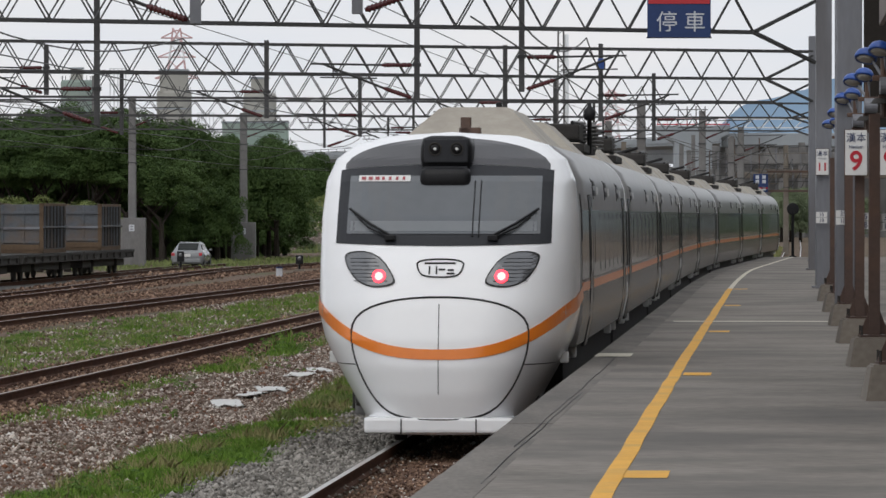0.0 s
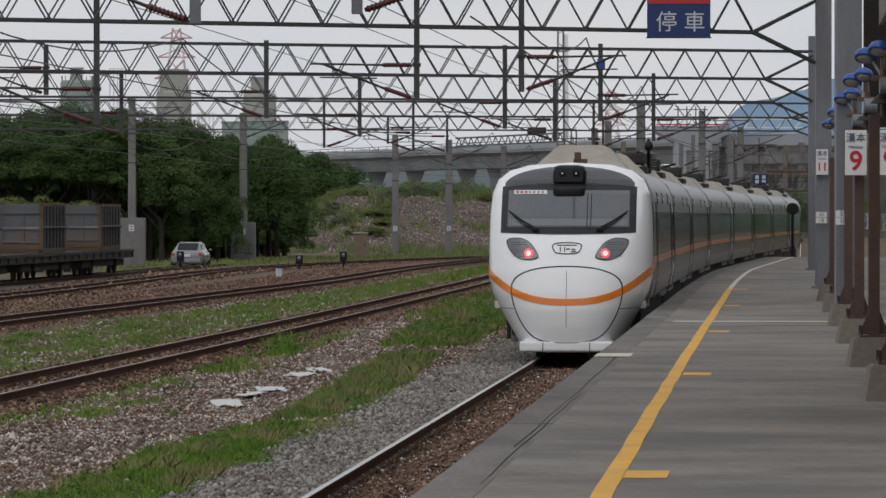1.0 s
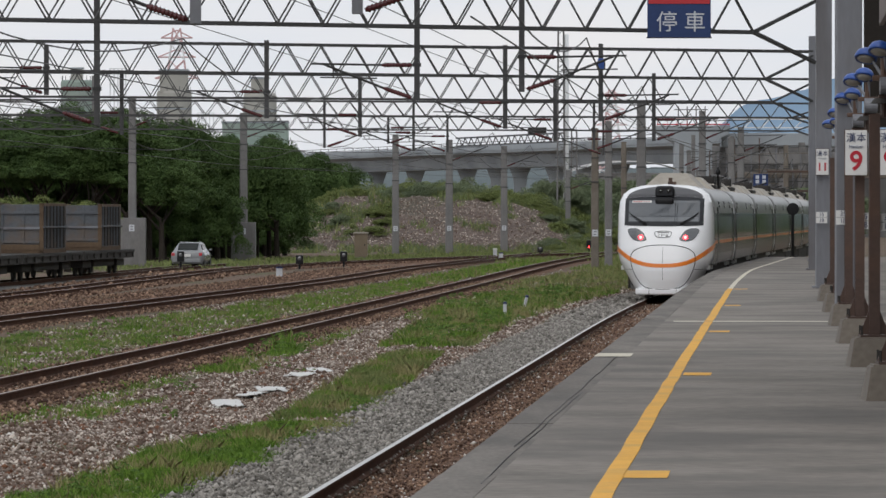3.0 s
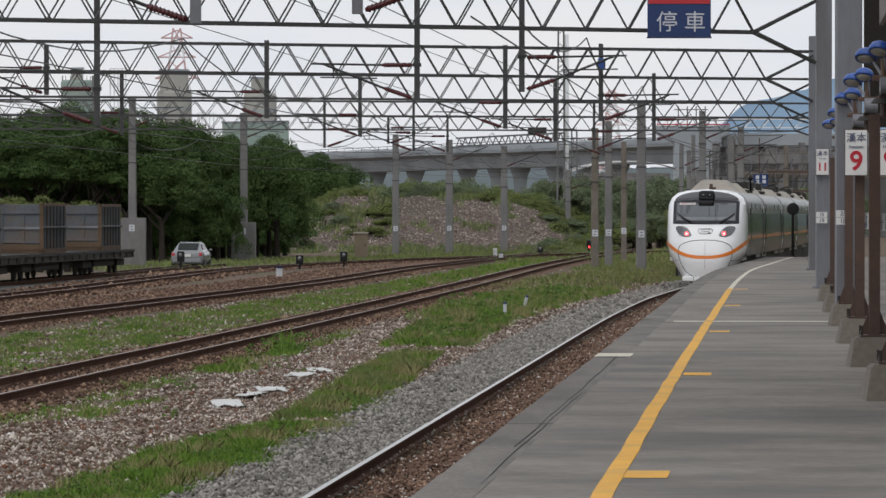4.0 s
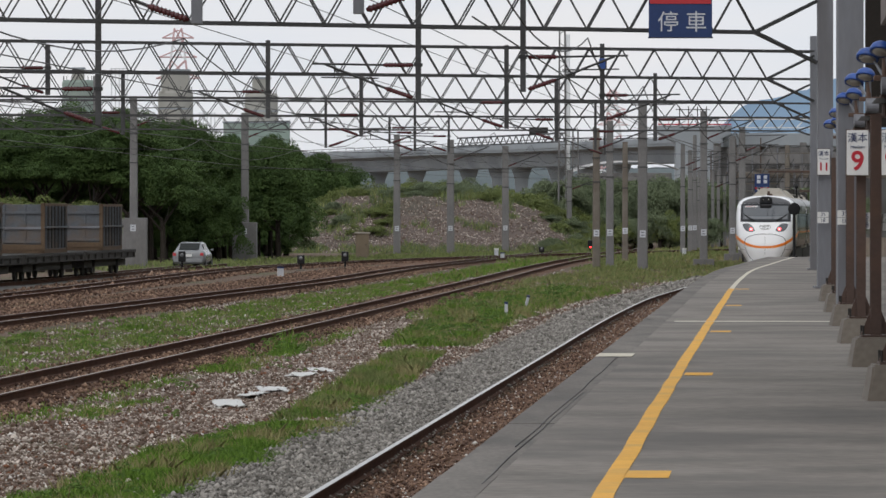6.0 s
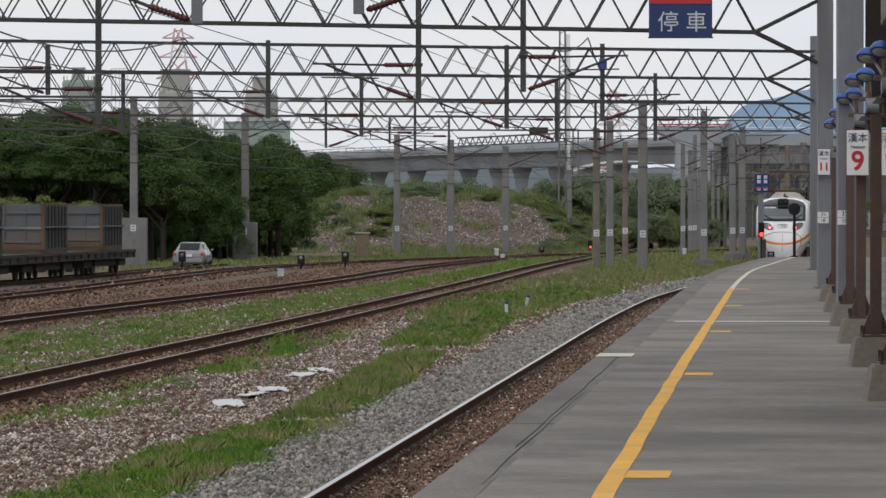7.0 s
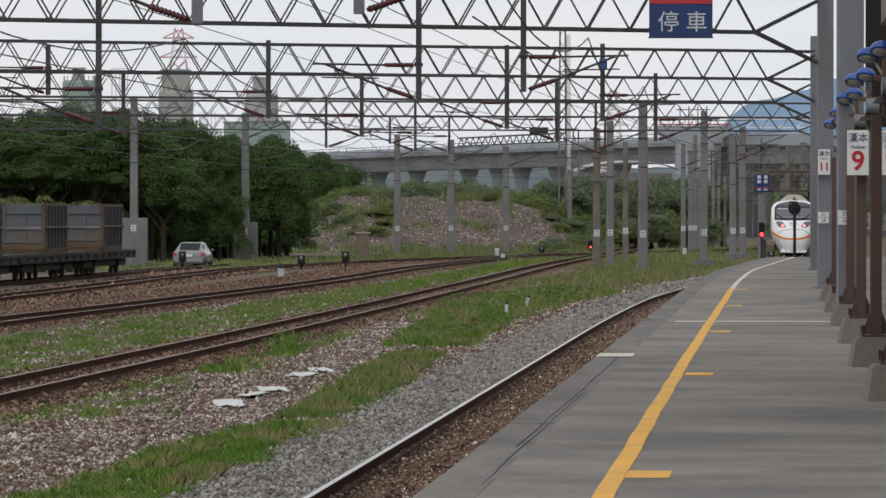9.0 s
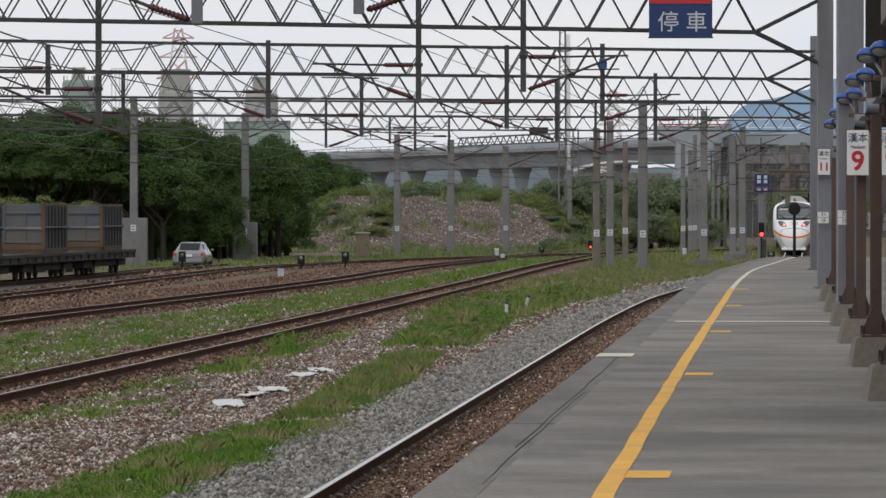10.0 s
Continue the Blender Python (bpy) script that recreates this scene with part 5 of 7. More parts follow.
# ---- unseen wall added along the rear of the platform, darkens reflections ----
def make_closing_wall():
    w = thing("station_building", Matrix(), "plain grey unseen wall added behind the platform", "building")
    part("wall", sweep(along(line_1, -40, 190, 6, 0), [(9.0, -0.4), (9.3, -0.4), (9.3, 5.4), (9.0, 5.4)]), M["concrete_warm"], w)
    part("roof", sweep(along(line_1, -40, 190, 6, 0), [(8.6, 5.42), (14.0, 5.42), (14.0, 5.6), (8.6, 5.6)]), M["concrete"], w)


make_closing_wall()


# ---- freight wagons ----
def make_wagon(y):
    a, b = Vector((line_5(y - 5), y - 5, 0)), Vector((line_5(y + 5), y + 5, 0))
    d = b - a
    m = Matrix.Translation((line_5(y), y, 0)) @ Matrix.Rotation(math.atan2(-d.x, d.y), 4, "Z")
    w = thing("flat_wagon", m, "black four-axle flat wagon standing on a siding", "wagon", "flat wagons on the siding")
    part("deck", box(2.5, 15.4, 0.14, (0, 0, 1.0), 0.02), M["under"], w)
    for s in (-1, 1):
        part("sole_bar", box(0.12, 15.4, 0.26, (s * 1.15, 0, 0.82), 0.01), M["under"], w)
    for yc in (-5.2, 5.2):
        g = part("bogie", box(1.9, 2.4, 0.3, (0, yc, 0.5), 0.04), M["under"], w)
        for dy in (-0.8, 0.8):
            bm = bmesh.new()
            for s in (-0.56, 0.56):
                tube((s - 0.06, yc + dy, 0.40), (s + 0.06, yc + dy, 0.40), 0.40, seg=18, bm=bm)
            tube((-0.6, yc + dy, 0.4), (0.6, yc + dy, 0.4), 0.06, bm=bm)
            part("wheelset", bm, M["under"], g)
    part("coupler", box(0.3, 1.0, 0.3, (0, 8.0, 0.8), 0.04), M["under"], w)
    # Dark block added to close the light gaps beneath the deck.
    part("brake_gear", box(1.9, 6.4, 0.5, (0, 0, 0.62), 0.06), M["under"], w, "dark block closing the light gaps under the deck")
    for s in (-1, 1):
        for k in range(8):
            part("stake_pocket", box(0.10, 0.12, 0.22, (s * 1.24, -7.0 + 2.0 * k, 0.86), 0.01), M["under"], w)
    # the container rides on it
    c = thing("open_container", m @ Matrix.Translation((0, 0.3, 1.075)), "weathered grey open container with ribbed sides and rusty corners", "container", "containers on the wagons")
    L, B, H = 6.0, 2.44, 2.0
    part("floor", box(B, L, 0.16, (0, 0, 0.08), 0.01), M["container_rust"], c)
    for s in (-1, 1):
        side = part("side_wall", box(0.06, L - 0.2, H - 0.16, (s * (B / 2 - 0.06), 0, H / 2 + 0.08), 0.005), M["container"], c)
        for k in range(13):
            part("rib", box(0.09, 0.12, H - 0.3, (s * (B / 2 - 0.0), -L / 2 + 0.35 + k * 0.44, H / 2 + 0.05), 0.01), M["under"] if k % 2 else M["container"], side)
        part("top_rail", box(0.12, L, 0.12, (s * (B / 2 - 0.04), 0, H - 0.06), 0.01), M["container_rust"], side)
        part("waist_rail", box(0.12, L, 0.08, (s * (B / 2 + 0.03), 0, H * 0.52), 0.01), M["container"], side)
        end = part("end_wall", box(B - 0.3, 0.06, H - 0.3, (0, s * (L / 2 - 0.06), H / 2 + 0.1), 0.005), M["container"], c)
        for z in (0.45, 1.0, 1.62):
            part("bar", box(B - 0.3, 0.07, 0.10, (0, s * (L / 2 - 0.0), z), 0.01), M["post_grey"] if z == 1.0 else M["container"], end, "pale cross bar")
        for x in (-0.42, 0.42):
            part("upright", box(0.08, 0.06, H - 0.4, (x, s * (L / 2 - 0.01), H / 2 + 0.1), 0.01), M["container"], end)
        part("sill", box(B - 0.3, 0.05, 0.22, (0, s * (L / 2 + 0.002), 0.24), 0.01), M["container_rust"], end, "rusty sill")
        for x in (-1, 1):
            part("corner_post", box(0.16, 0.16, H, (x * (B / 2 - 0.08), s * (L / 2 - 0.08), H / 2), 0.01), M["container_rust"], c, "rusty corner post")


for y in (212.5, 196.3, 180.1, 163.9):
    make_wagon(y)


# ---- parked car ----
def make_car():
    c = thing("parked_car", pose(-13.3, 257.0, -0.24, 0, 0, -4), "silver saloon car on the grass beneath the trees, paint darkened for shade", "car")
    bm = bmesh.new()
    secs = []
    prof = [(-2.1, 0.35, 0.86, 0.78), (-2.05, 0.30, 0.95, 0.84), (-1.5, 0.25, 1.0, 0.87), (0.9, 0.25, 0.98, 0.87), (1.7, 0.28, 0.86, 0.84), (2.1, 0.35, 0.70, 0.72)]
    for y, z0, z1, w in prof:
        secs.append([bm.verts.new(q) for q in ((-w * 0.9, y, z0), (-w, y, z0 + 0.25), (-w * 0.97, y, z1 - 0.12), (-w * 0.86, y, z1), (w * 0.86, y, z1), (w * 0.97, y, z1 - 0.12), (w, y, z0 + 0.25), (w * 0.9, y, z0))])
    for a, b in zip(secs, secs[1:]):
        for k in range(8):
            bm.faces.new((a[k], a[(k + 1) % 8], b[(k + 1) % 8], b[k]))
    bm.faces.new(secs[0][::-1]), bm.faces.new(secs[-1])
    bmesh.ops.recalc_face_normals(bm, faces=bm.faces)
    body = part("body", bm, M["car_white"], c, smooth=True)
    bm = bmesh.new()
    lo = [bm.verts.new(q) for q in ((-0.76, -1.8, 0.93), (0.76, -1.8, 0.93), (0.76, 1.0, 0.95), (-0.76, 1.0, 0.95))]
    hi = [bm.verts.new(q) for q in ((-0.56, -1.0, 1.40), (0.56, -1.0, 1.40), (0.56, 0.1, 1.43), (-0.56, 0.1, 1.43))]
    bm.faces.new(hi)
    for k in range(4):
        bm.faces.new((lo[k], lo[(k + 1) % 4], hi[(k + 1) % 4], hi[k]))
    bmesh.ops.recalc_face_normals(bm, faces=bm.faces)
    bmesh.ops.bevel(bm, geom=list(bm.edges), offset=0.05, segments=2, affect="EDGES")
    cabin = part("cabin", bm, M["car_white"], c, smooth=False)
    part("rear_window", box(1.05, 0.02, 0.66, (0, -1.43, 1.185), 0.005, turn=Matrix.Rotation(radians(-59.5), 4, "X")), M["train_band"], cabin, "dark rear window")
    for s in (-1, 1):
        part("side_window", box(0.02, 1.5, 0.32, (s * 0.685, -0.45, 1.18), 0.005, turn=Matrix.Rotation(radians(-19 * s), 4, "Y")), M["train_band"], cabin, "dark side window")
        part("tail_lamp", box(0.18, 0.05, 0.16, (s * 0.72, -2.08, 0.78), 0.02), M["sign_red"], body, "red tail lamp")
        part("mirror", box(0.16, 0.1, 0.1, (s * 0.93, 0.7, 1.0), 0.03), M["car_white"], body)
        for y in (-1.3, 1.3):
            wh = part("wheel", tube((s * 0.68, y, 0.31), (s * 0.86, y, 0.31), 0.31, seg=18), M["rubber"], c, "black tyre")
            part("rim", tube((s * 0.82, y, 0.31), (s * 0.87, y, 0.31), 0.19, seg=14), M["steel"], wh)
    part("bumper", box(1.5, 0.1, 0.2, (0, -2.1, 0.45), 0.04), M["car_white"], body)
    part("plate", box(0.4, 0.02, 0.14, (0, -2.13, 0.72), 0.003), M["sign_white"], body, "pale blank plate")


make_car()


def make_lattice_mast(x, y, top):
    m = thing("lattice_mast", pose(x, y, -0.3), "tall pale lattice mast behind the gravel mound", "mast")
    for sx in (-1, 1):
        for sy in (-1, 1):
            part("upright", tube((sx * 0.32, sy * 0.32, 0), (sx * 0.22, sy * 0.22, top), 0.07, seg=6), M["concrete"], m)
    if top > 12:
        part("pole", tube((0.45, 0, 0), (0.45, 0, top * 0.98), 0.25, 0.19, seg=14), M["tower_white"], m, "smooth pale steel pole", True)
    n = 26
    for k in range(n):
        z = top * (k + 0.5) / n
        w = 0.32 - 0.1 * k / n
        part("rung", tube((-w, -w, z), (w, -w, z + (0.35 if k % 2 else -0.35)), 0.035, seg=5), M["concrete"], m)
    for k in range(4):
        part("cross_arm", box(1.6, 0.08, 0.08, (0.3, -0.3, top * (0.42 + 0.13 * k))), M["steel"], m)


make_lattice_mast(9.75, 402.0, 18.2)
make_lattice_mast(11.6, 430.0, 10.5)


# ---- fast meshes for what nobody could count ----
def quick_mesh(name, verts, faces, mat):
    """verts (n,3) and faces (m,k) arrays."""
    me = bpy.data.meshes.new(name)
    m, k = faces.shape
    me.vertices.add(len(verts))
    me.vertices.foreach_set("co", np.asarray(verts, dtype=np.float32).ravel())
    me.loops.add(m * k)
    me.loops.foreach_set("vertex_index", np.asarray(faces, dtype=np.int32).ravel())
    me.polygons.add(m)
    me.polygons.foreach_set("loop_start", np.arange(0, m * k, k, dtype=np.int32))
    me.update(calc_edges=True)
    me.materials.append(mat)
    return me


def leaf_cloud(rng, centres, radii, per, size, flat=0.75):
    """Small four-cornered leaves scattered in clumps."""
    n = len(centres) * per
    c = np.repeat(centres, per, axis=0)
    r = np.repeat(radii, per)[:, None]
    d = rng.normal(size=(n, 3))
    d /= np.linalg.norm(d, axis=1)[:, None] + 1e-9
    d[:, 2] = np.where(d[:, 2] < -0.25, -d[:, 2], d[:, 2])
    p = c + d * r * (rng.uniform(0.45, 1.0, size=(n, 1)) ** 0.5) * np.array([1, 1, flat])
    nrm = d * 0.6 + np.array([0, 0, 0.6]) + rng.normal(size=(n, 3)) * 0.5
    nrm /= np.linalg.norm(nrm, axis=1)[:, None] + 1e-9
    a = np.cross(nrm, rng.normal(size=(n, 3)))
    a /= np.linalg.norm(a, axis=1)[:, None] + 1e-9
    b = np.cross(nrm, a)
    s = rng.uniform(0.6, 1.25, size=(n, 1)) * size
    v = np.stack([p - a * s, p - b * s * 0.42, p + a * s, p + b * s * 0.42], axis=1).reshape(-1, 3)
    return v, np.arange(4 * n).reshape(n, 4)


def crown_mesh(name, seed, rx, rz, clumps, per, size, mat):
    rng = np.random.default_rng(seed)
    d = rng.normal(size=(clumps, 3))
    d /= np.linalg.norm(d, axis=1)[:, None]
    d[:, 2] = np.where(d[:, 2] < -0.45, -d[:, 2], d[:, 2])
    c = d * rng.uniform(0.5, 1.0, size=(clumps, 1)) * np.array([rx, rx, rz])
    c += rng.normal(size=(clumps, 3)) * 0.18
    radii = rng.uniform(0.6, 1.25, size=clumps) * rx / 3.0
    v, f = leaf_cloud(rng, c, radii, per, size)
    return quick_mesh(name, v, f, M[mat])


CROWNS = [crown_mesh("crown", s, 3.0, 2.5, 52, 620, 0.092, "leaf") for s in (1, 2, 3, 4)]
CROWNS_LIGHT = [crown_mesh("crown", s, 3.0, 2.3, 44, 320, 0.105, "leaf_light") for s in (5, 6)]
CROWNS_MID = [crown_mesh("crown", s, 3.0, 2.5, 50, 420, 0.10, "leaf_hazed") for s in (7, 8)]


def trunk_bm(h, seed):
    rnd = random.Random(seed)
    bm = tube((0, 0, 0), (0.05, 0, h * 0.55), 0.2, 0.14)
    for k in range(5):
        a = rnd.uniform(0, 6.28)
        z = h * rnd.uniform(0.4, 0.58)
        tube((0.04, 0, z), (math.cos(a) * 1.5, math.sin(a) * 1.5, z + h * 0.3), 0.085, 0.03, bm=bm)
    return bm


TRUNKS = []
for s in (1, 2):
    bm_t = trunk_bm(5.0, s)
    me_t = bpy.data.meshes.new("trunk")
    bm_t.to_mesh(me_t)
    bm_t.free()
    me_t.materials.append(M["bark"])
    TRUNKS.append(me_t)


def make_tree(x, y, top, radius, k, tone="dark", group="trees behind the yard", low=False):
    """A tree whose crown reaches top; low: the crown comes down to the ground."""
    rnd = random.Random(k * 7 + 3)
    rz = (top + 0.9) / 2 if low else radius * rnd.uniform(0.74, 0.95)
    words = {"dark": "dense dark green broadleaf tree", "mid": "bushy mid-green tree with haze in its leaf colour", "light": "bushy light green tree"}[tone]
    t = thing("tree", pose(x, y, -0.3, 0, 0, 0), words + (" leafy down to the ground" if low else ""), "tree", group)
    tr = new("trunk", TRUNKS[k % 2])
    tr.parent = t
    tr.matrix_basis = Matrix.Rotation(k * 1.3, 4, "Z") @ Matrix.Diagonal((1, 1, max(0.25, (top - rz * 0.6) / 5.0), 1))
    kinds = {"dark": CROWNS, "mid": CROWNS_MID, "light": CROWNS_LIGHT}[tone]
    cr = new("crown", kinds[k % len(kinds)])
    cr.parent = t
    cr.matrix_basis = Matrix.Translation((0, 0, top - rz + 0.3)) @ Matrix.Rotation(k * 2.1, 4, "Z") @ Matrix.Diagonal((radius / 3, radius / 3, rz / 2.5, 1))


SKYLINE = table([(-34, 8.6), (-27.5, 8.5), (-24, 8.9), (-20.5, 8.8), (-17, 7.8), (-13.5, 7.4), (-10, 7.5), (-7, 7.7), (-4, 7.2)])
k_tree = 0
rnd_tree = random.Random(11)
x = -35.0
while x < -15.6:
    for row, (yy, low) in enumerate(((291, 0.35), (299, 0.1), (307, 0.0))):
        top = SKYLINE(x) - low - rnd_tree.uniform(0, 0.7)
        make_tree(x + rnd_tree.uniform(-0.8, 0.8) + row * 0.6, yy + rnd_tree.uniform(-2, 2), top, rnd_tree.uniform(2.4, 3.3), k_tree, low=row > 1)
        k_tree += 1
    x += 2.5
x = -19.0
while x < -8.4:
    for yy in (381, 388, 396):
        make_tree(x + rnd_tree.uniform(-0.6, 0.6), yy, 7.8 - 0.28 * max(0.0, x + 13.5) - rnd_tree.uniform(0.0, 0.6), rnd_tree.uniform(2.2, 2.9), k_tree, low=yy == 381)
        k_tree += 1
    x += 2.0
# overhanging second storey of the wood, in front of the dark thicket
for i in range(10):
    x = -36 + 2.15 * i
    make_tree(x, 287.5 + rnd_tree.uniform(-1.5, 1), SKYLINE(x) - 1.3 - rnd_tree.uniform(0, 0.8), rnd_tree.uniform(1.9, 2.4), k_tree)
    k_tree += 1
for i in range(9):
    make_tree(-16.6 + 0.75 * i, 310 + 2.2 * (i % 4), 7.5 - 0.10 * i - rnd_tree.uniform(0, 0.6), rnd_tree.uniform(2.0, 2.5), k_tree, low=True)
    k_tree += 1
for i in range(9):
    make_tree(-15.9 + 0.62 * i, 330 + 3.0 * (i % 3), 5.4 - 0.35 * i, 1.9, k_tree, low=True)
    k_tree += 1
# shade-loving undergrowth beneath the canopy
for i in range(16):
    make_tree(-38 + 1.62 * i, 295.5 + rnd_tree.uniform(-1, 1), 3.4 + rnd_tree.uniform(-0.4, 0.6), 1.8, k_tree, low=True)
    k_tree += 1
for i in range(15):
    make_tree(-38 + 1.65 * i, 315 + rnd_tree.uniform(-1, 1), 6.2, 2.6, k_tree, low=True)
    k_tree += 1
for i in range(6):
    make_tree(-23.5 + 1.25 * i, 238 + rnd_tree.uniform(-1, 2), 3.65 - 0.12 * i, 1.5, k_tree, "light", "shrubs behind the wagons")
    k_tree += 1
# beyond the far points, between the lines
for i in range(16):
    xx, yy = 9.0 + 1.05 * i, 402 + rnd_tree.uniform(0, 14) + (8 if i > 9 else 0)
    if xx < line_1(yy) - 6:
        make_tree(xx, yy, 5.9 - 0.03 * i + rnd_tree.uniform(-0.9, 0.3), rnd_tree.uniform(1.8, 2.6), k_tree, "mid", low=True)
        k_tree += 1
for i in range(14):
    xx, yy = 9.0 + 0.95 * i, 396 + rnd_tree.uniform(0, 6)
    if xx < line_1(yy) - 6:
        make_tree(xx, yy, 2.4 + rnd_tree.uniform(-0.7, 0.5), 1.6, k_tree, "light" if i % 2 == 0 else "mid", low=True)
        k_tree += 1
for i in range(9):
    yy = 440 + 3 * i
    make_tree(line_1(yy) + 7.0 + 1.0 * i - 4.0, yy + 60, 5.0 + rnd_tree.uniform(-0.8, 0.5), 2.4, k_tree, "mid", low=True)
    k_tree += 1
for i in range(15):
    make_tree(-7 + 1.9 * i, 432 + rnd_tree.uniform(-4, 6), 5.3 + rnd_tree.uniform(-0.9, 0.5), 2.4, k_tree, "light" if i % 3 == 0 else "mid", low=True)
    k_tree += 1


def make_backing_bank():
    """A dark bank added behind the trees so no light shows through them."""
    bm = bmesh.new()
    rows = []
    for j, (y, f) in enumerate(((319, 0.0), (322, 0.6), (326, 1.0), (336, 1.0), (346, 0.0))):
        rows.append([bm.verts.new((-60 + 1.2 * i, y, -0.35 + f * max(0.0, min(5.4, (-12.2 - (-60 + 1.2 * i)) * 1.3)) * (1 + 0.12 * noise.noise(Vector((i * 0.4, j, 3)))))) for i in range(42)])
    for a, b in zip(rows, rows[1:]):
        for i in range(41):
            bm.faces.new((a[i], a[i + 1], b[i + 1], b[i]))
    tagged(mesh_object("earth_bank", bm, M["hillside"]), "dark bank added behind the trees to close light gaps", "bank", kind="structure")


make_backing_bank()


# ---- gravel mound ----
RIDGE = table([(-16, 0.6), (-12.5, 2.4), (-9.8, 3.5), (-7.3, 4.45), (-3, 4.25), (0, 4.3), (4.5, 3.95), (7.5, 3.3), (9.3, 2.3), (11.4, 0.9), (13.5, -0.2)])
FLANK = table([(358, 0.0), (361, 0.1), (373, 0.97), (376, 1.0), (392, 1.0), (400, 0.5), (412, 0.0)])


def mound_height(x, y):
    h = max(RIDGE(x), 0) * FLANK(y)
    return -0.32 + h + 0.35 * h / 4 * noise.noise(Vector((x / 2.2, y / 2.2, 5))) + (0.12 * noise.noise(Vector((x / 0.6, y / 0.6, 1))) if h > 0.1 else 0)


def make_mound():
    bm = bmesh.new()
    rows = []
    for j in range(70):
        y = 357 + j * 0.42 if j < 50 else 378 + (j - 50) * 1.8
        rows.append([bm.verts.new((-16 + 0.3 * i, y, mound_height(-16 + 0.3 * i, y))) for i in range(104)])
    for a, b in zip(rows, rows[1:]):
        for i in range(103):
            bm.faces.new((a[i], a[i + 1], b[i + 1], b[i]))
    tagged(mesh_object("gravel_mound", bm, M["mound"], smooth=True), "brown gravel mound partly grown over with weeds", "mound", kind="structure")


make_mound()
rnd_bush = random.Random(5)
for i in range(150):
    if i < 52:
        bx = rnd_bush.uniform(-11.0, -4.0)
        by = rnd_bush.uniform(364, 377) if i < 38 else rnd_bush.uniform(374, 378)
    elif i < 110:
        bx, by = rnd_bush.uniform(-5, 9.5), rnd_bush.uniform(374.5, 382)
    elif i < 132:
        bx, by = rnd_bush.uniform(7.0, 12.0), rnd_bush.uniform(368, 377)
    else:
        bx, by = rnd_bush.uniform(7.5, 12.5), rnd_bush.uniform(359.5, 366)
    big = 1.35 if 52 <= i < 110 else 0.95
    t = thing("shrub", pose(bx, by, mound_height(bx, by) - 0.1), "low green shrub growing on the gravel mound", "shrub", "shrubs on the mound")
    s = rnd_bush.uniform(0.3, 0.85) * big
    c = new("crown", (CROWNS_LIGHT[i % 2], CROWNS_MID[i % 2], CROWNS_LIGHT[(i + 1) % 2])[i % 3])
    c.parent = t
    c.matrix_basis = Matrix.Translation((0, 0, 0.25 * s)) @ Matrix.Rotation(i, 4, "Z") @ Matrix.Diagonal((s / 2.4, s / 2.4, s / (2.4 + (i % 4) * 0.4), 1))
    st = part("stem", tube((0, 0, -0.1), (0, 0, 0.3 * s), 0.03), M["bark"], t)


# ---- viaduct and works behind ----
def make_viaduct():
    v = thing("viaduct", Matrix(), "long concrete road viaduct on flared piers, haze in its pale grey", "viaduct")
    pts = [(-80.0 + 10.0 * k, 1145.0 - 31.4 * k, 0.0) for k in range(14)]
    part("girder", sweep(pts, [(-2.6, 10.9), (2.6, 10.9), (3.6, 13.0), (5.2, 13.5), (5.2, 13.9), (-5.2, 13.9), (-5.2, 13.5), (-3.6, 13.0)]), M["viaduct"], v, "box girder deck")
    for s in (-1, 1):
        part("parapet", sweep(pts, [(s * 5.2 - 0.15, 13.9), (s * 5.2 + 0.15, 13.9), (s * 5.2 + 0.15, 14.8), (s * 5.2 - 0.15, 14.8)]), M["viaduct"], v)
        part("guard_rail", sweep(pts, [(s * 5.2 - 0.05, 15.35), (s * 5.2 + 0.05, 15.35), (s * 5.2 + 0.05, 15.45), (s * 5.2 - 0.05, 15.45)]), M["steel"], v)
    for k in range(60):
        t = k / 59
        px, py = -60 + 100 * t, 1082.2 - 314 * t
        part("rail_post", box(0.12, 0.12, 0.7, (px - 4.7, py - 1.6, 15.1)), M["steel"], v)
    for px in (-44.0, -32.0, -21.0, -12.6, -5.2, 4.4, 9.6, 13.5, 19.3, 23.9, 29.0):
        py = 1145 - 3.14 * (px + 80)
        bm = bmesh.new()
        secs = []
        for z, w, d in ((-0.4, 1.05, 1.1), (7.2, 1.05, 1.1), (9.2, 1.25, 1.2), (10.95, 1.9, 1.5)):
            secs.append([bm.verts.new((px + a * w, py + b * d, z)) for a, b in ((-1, -1), (1, -1), (1, 1), (-1, 1))])
        for a, b in zip(secs, secs[1:]):
            for j in range(4):
                bm.faces.new((a[j], a[(j + 1) % 4], b[(j + 1) % 4], b[j]))
        bmesh.ops.recalc_face_normals(bm, faces=bm.faces)
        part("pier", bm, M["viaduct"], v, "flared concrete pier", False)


make_viaduct()


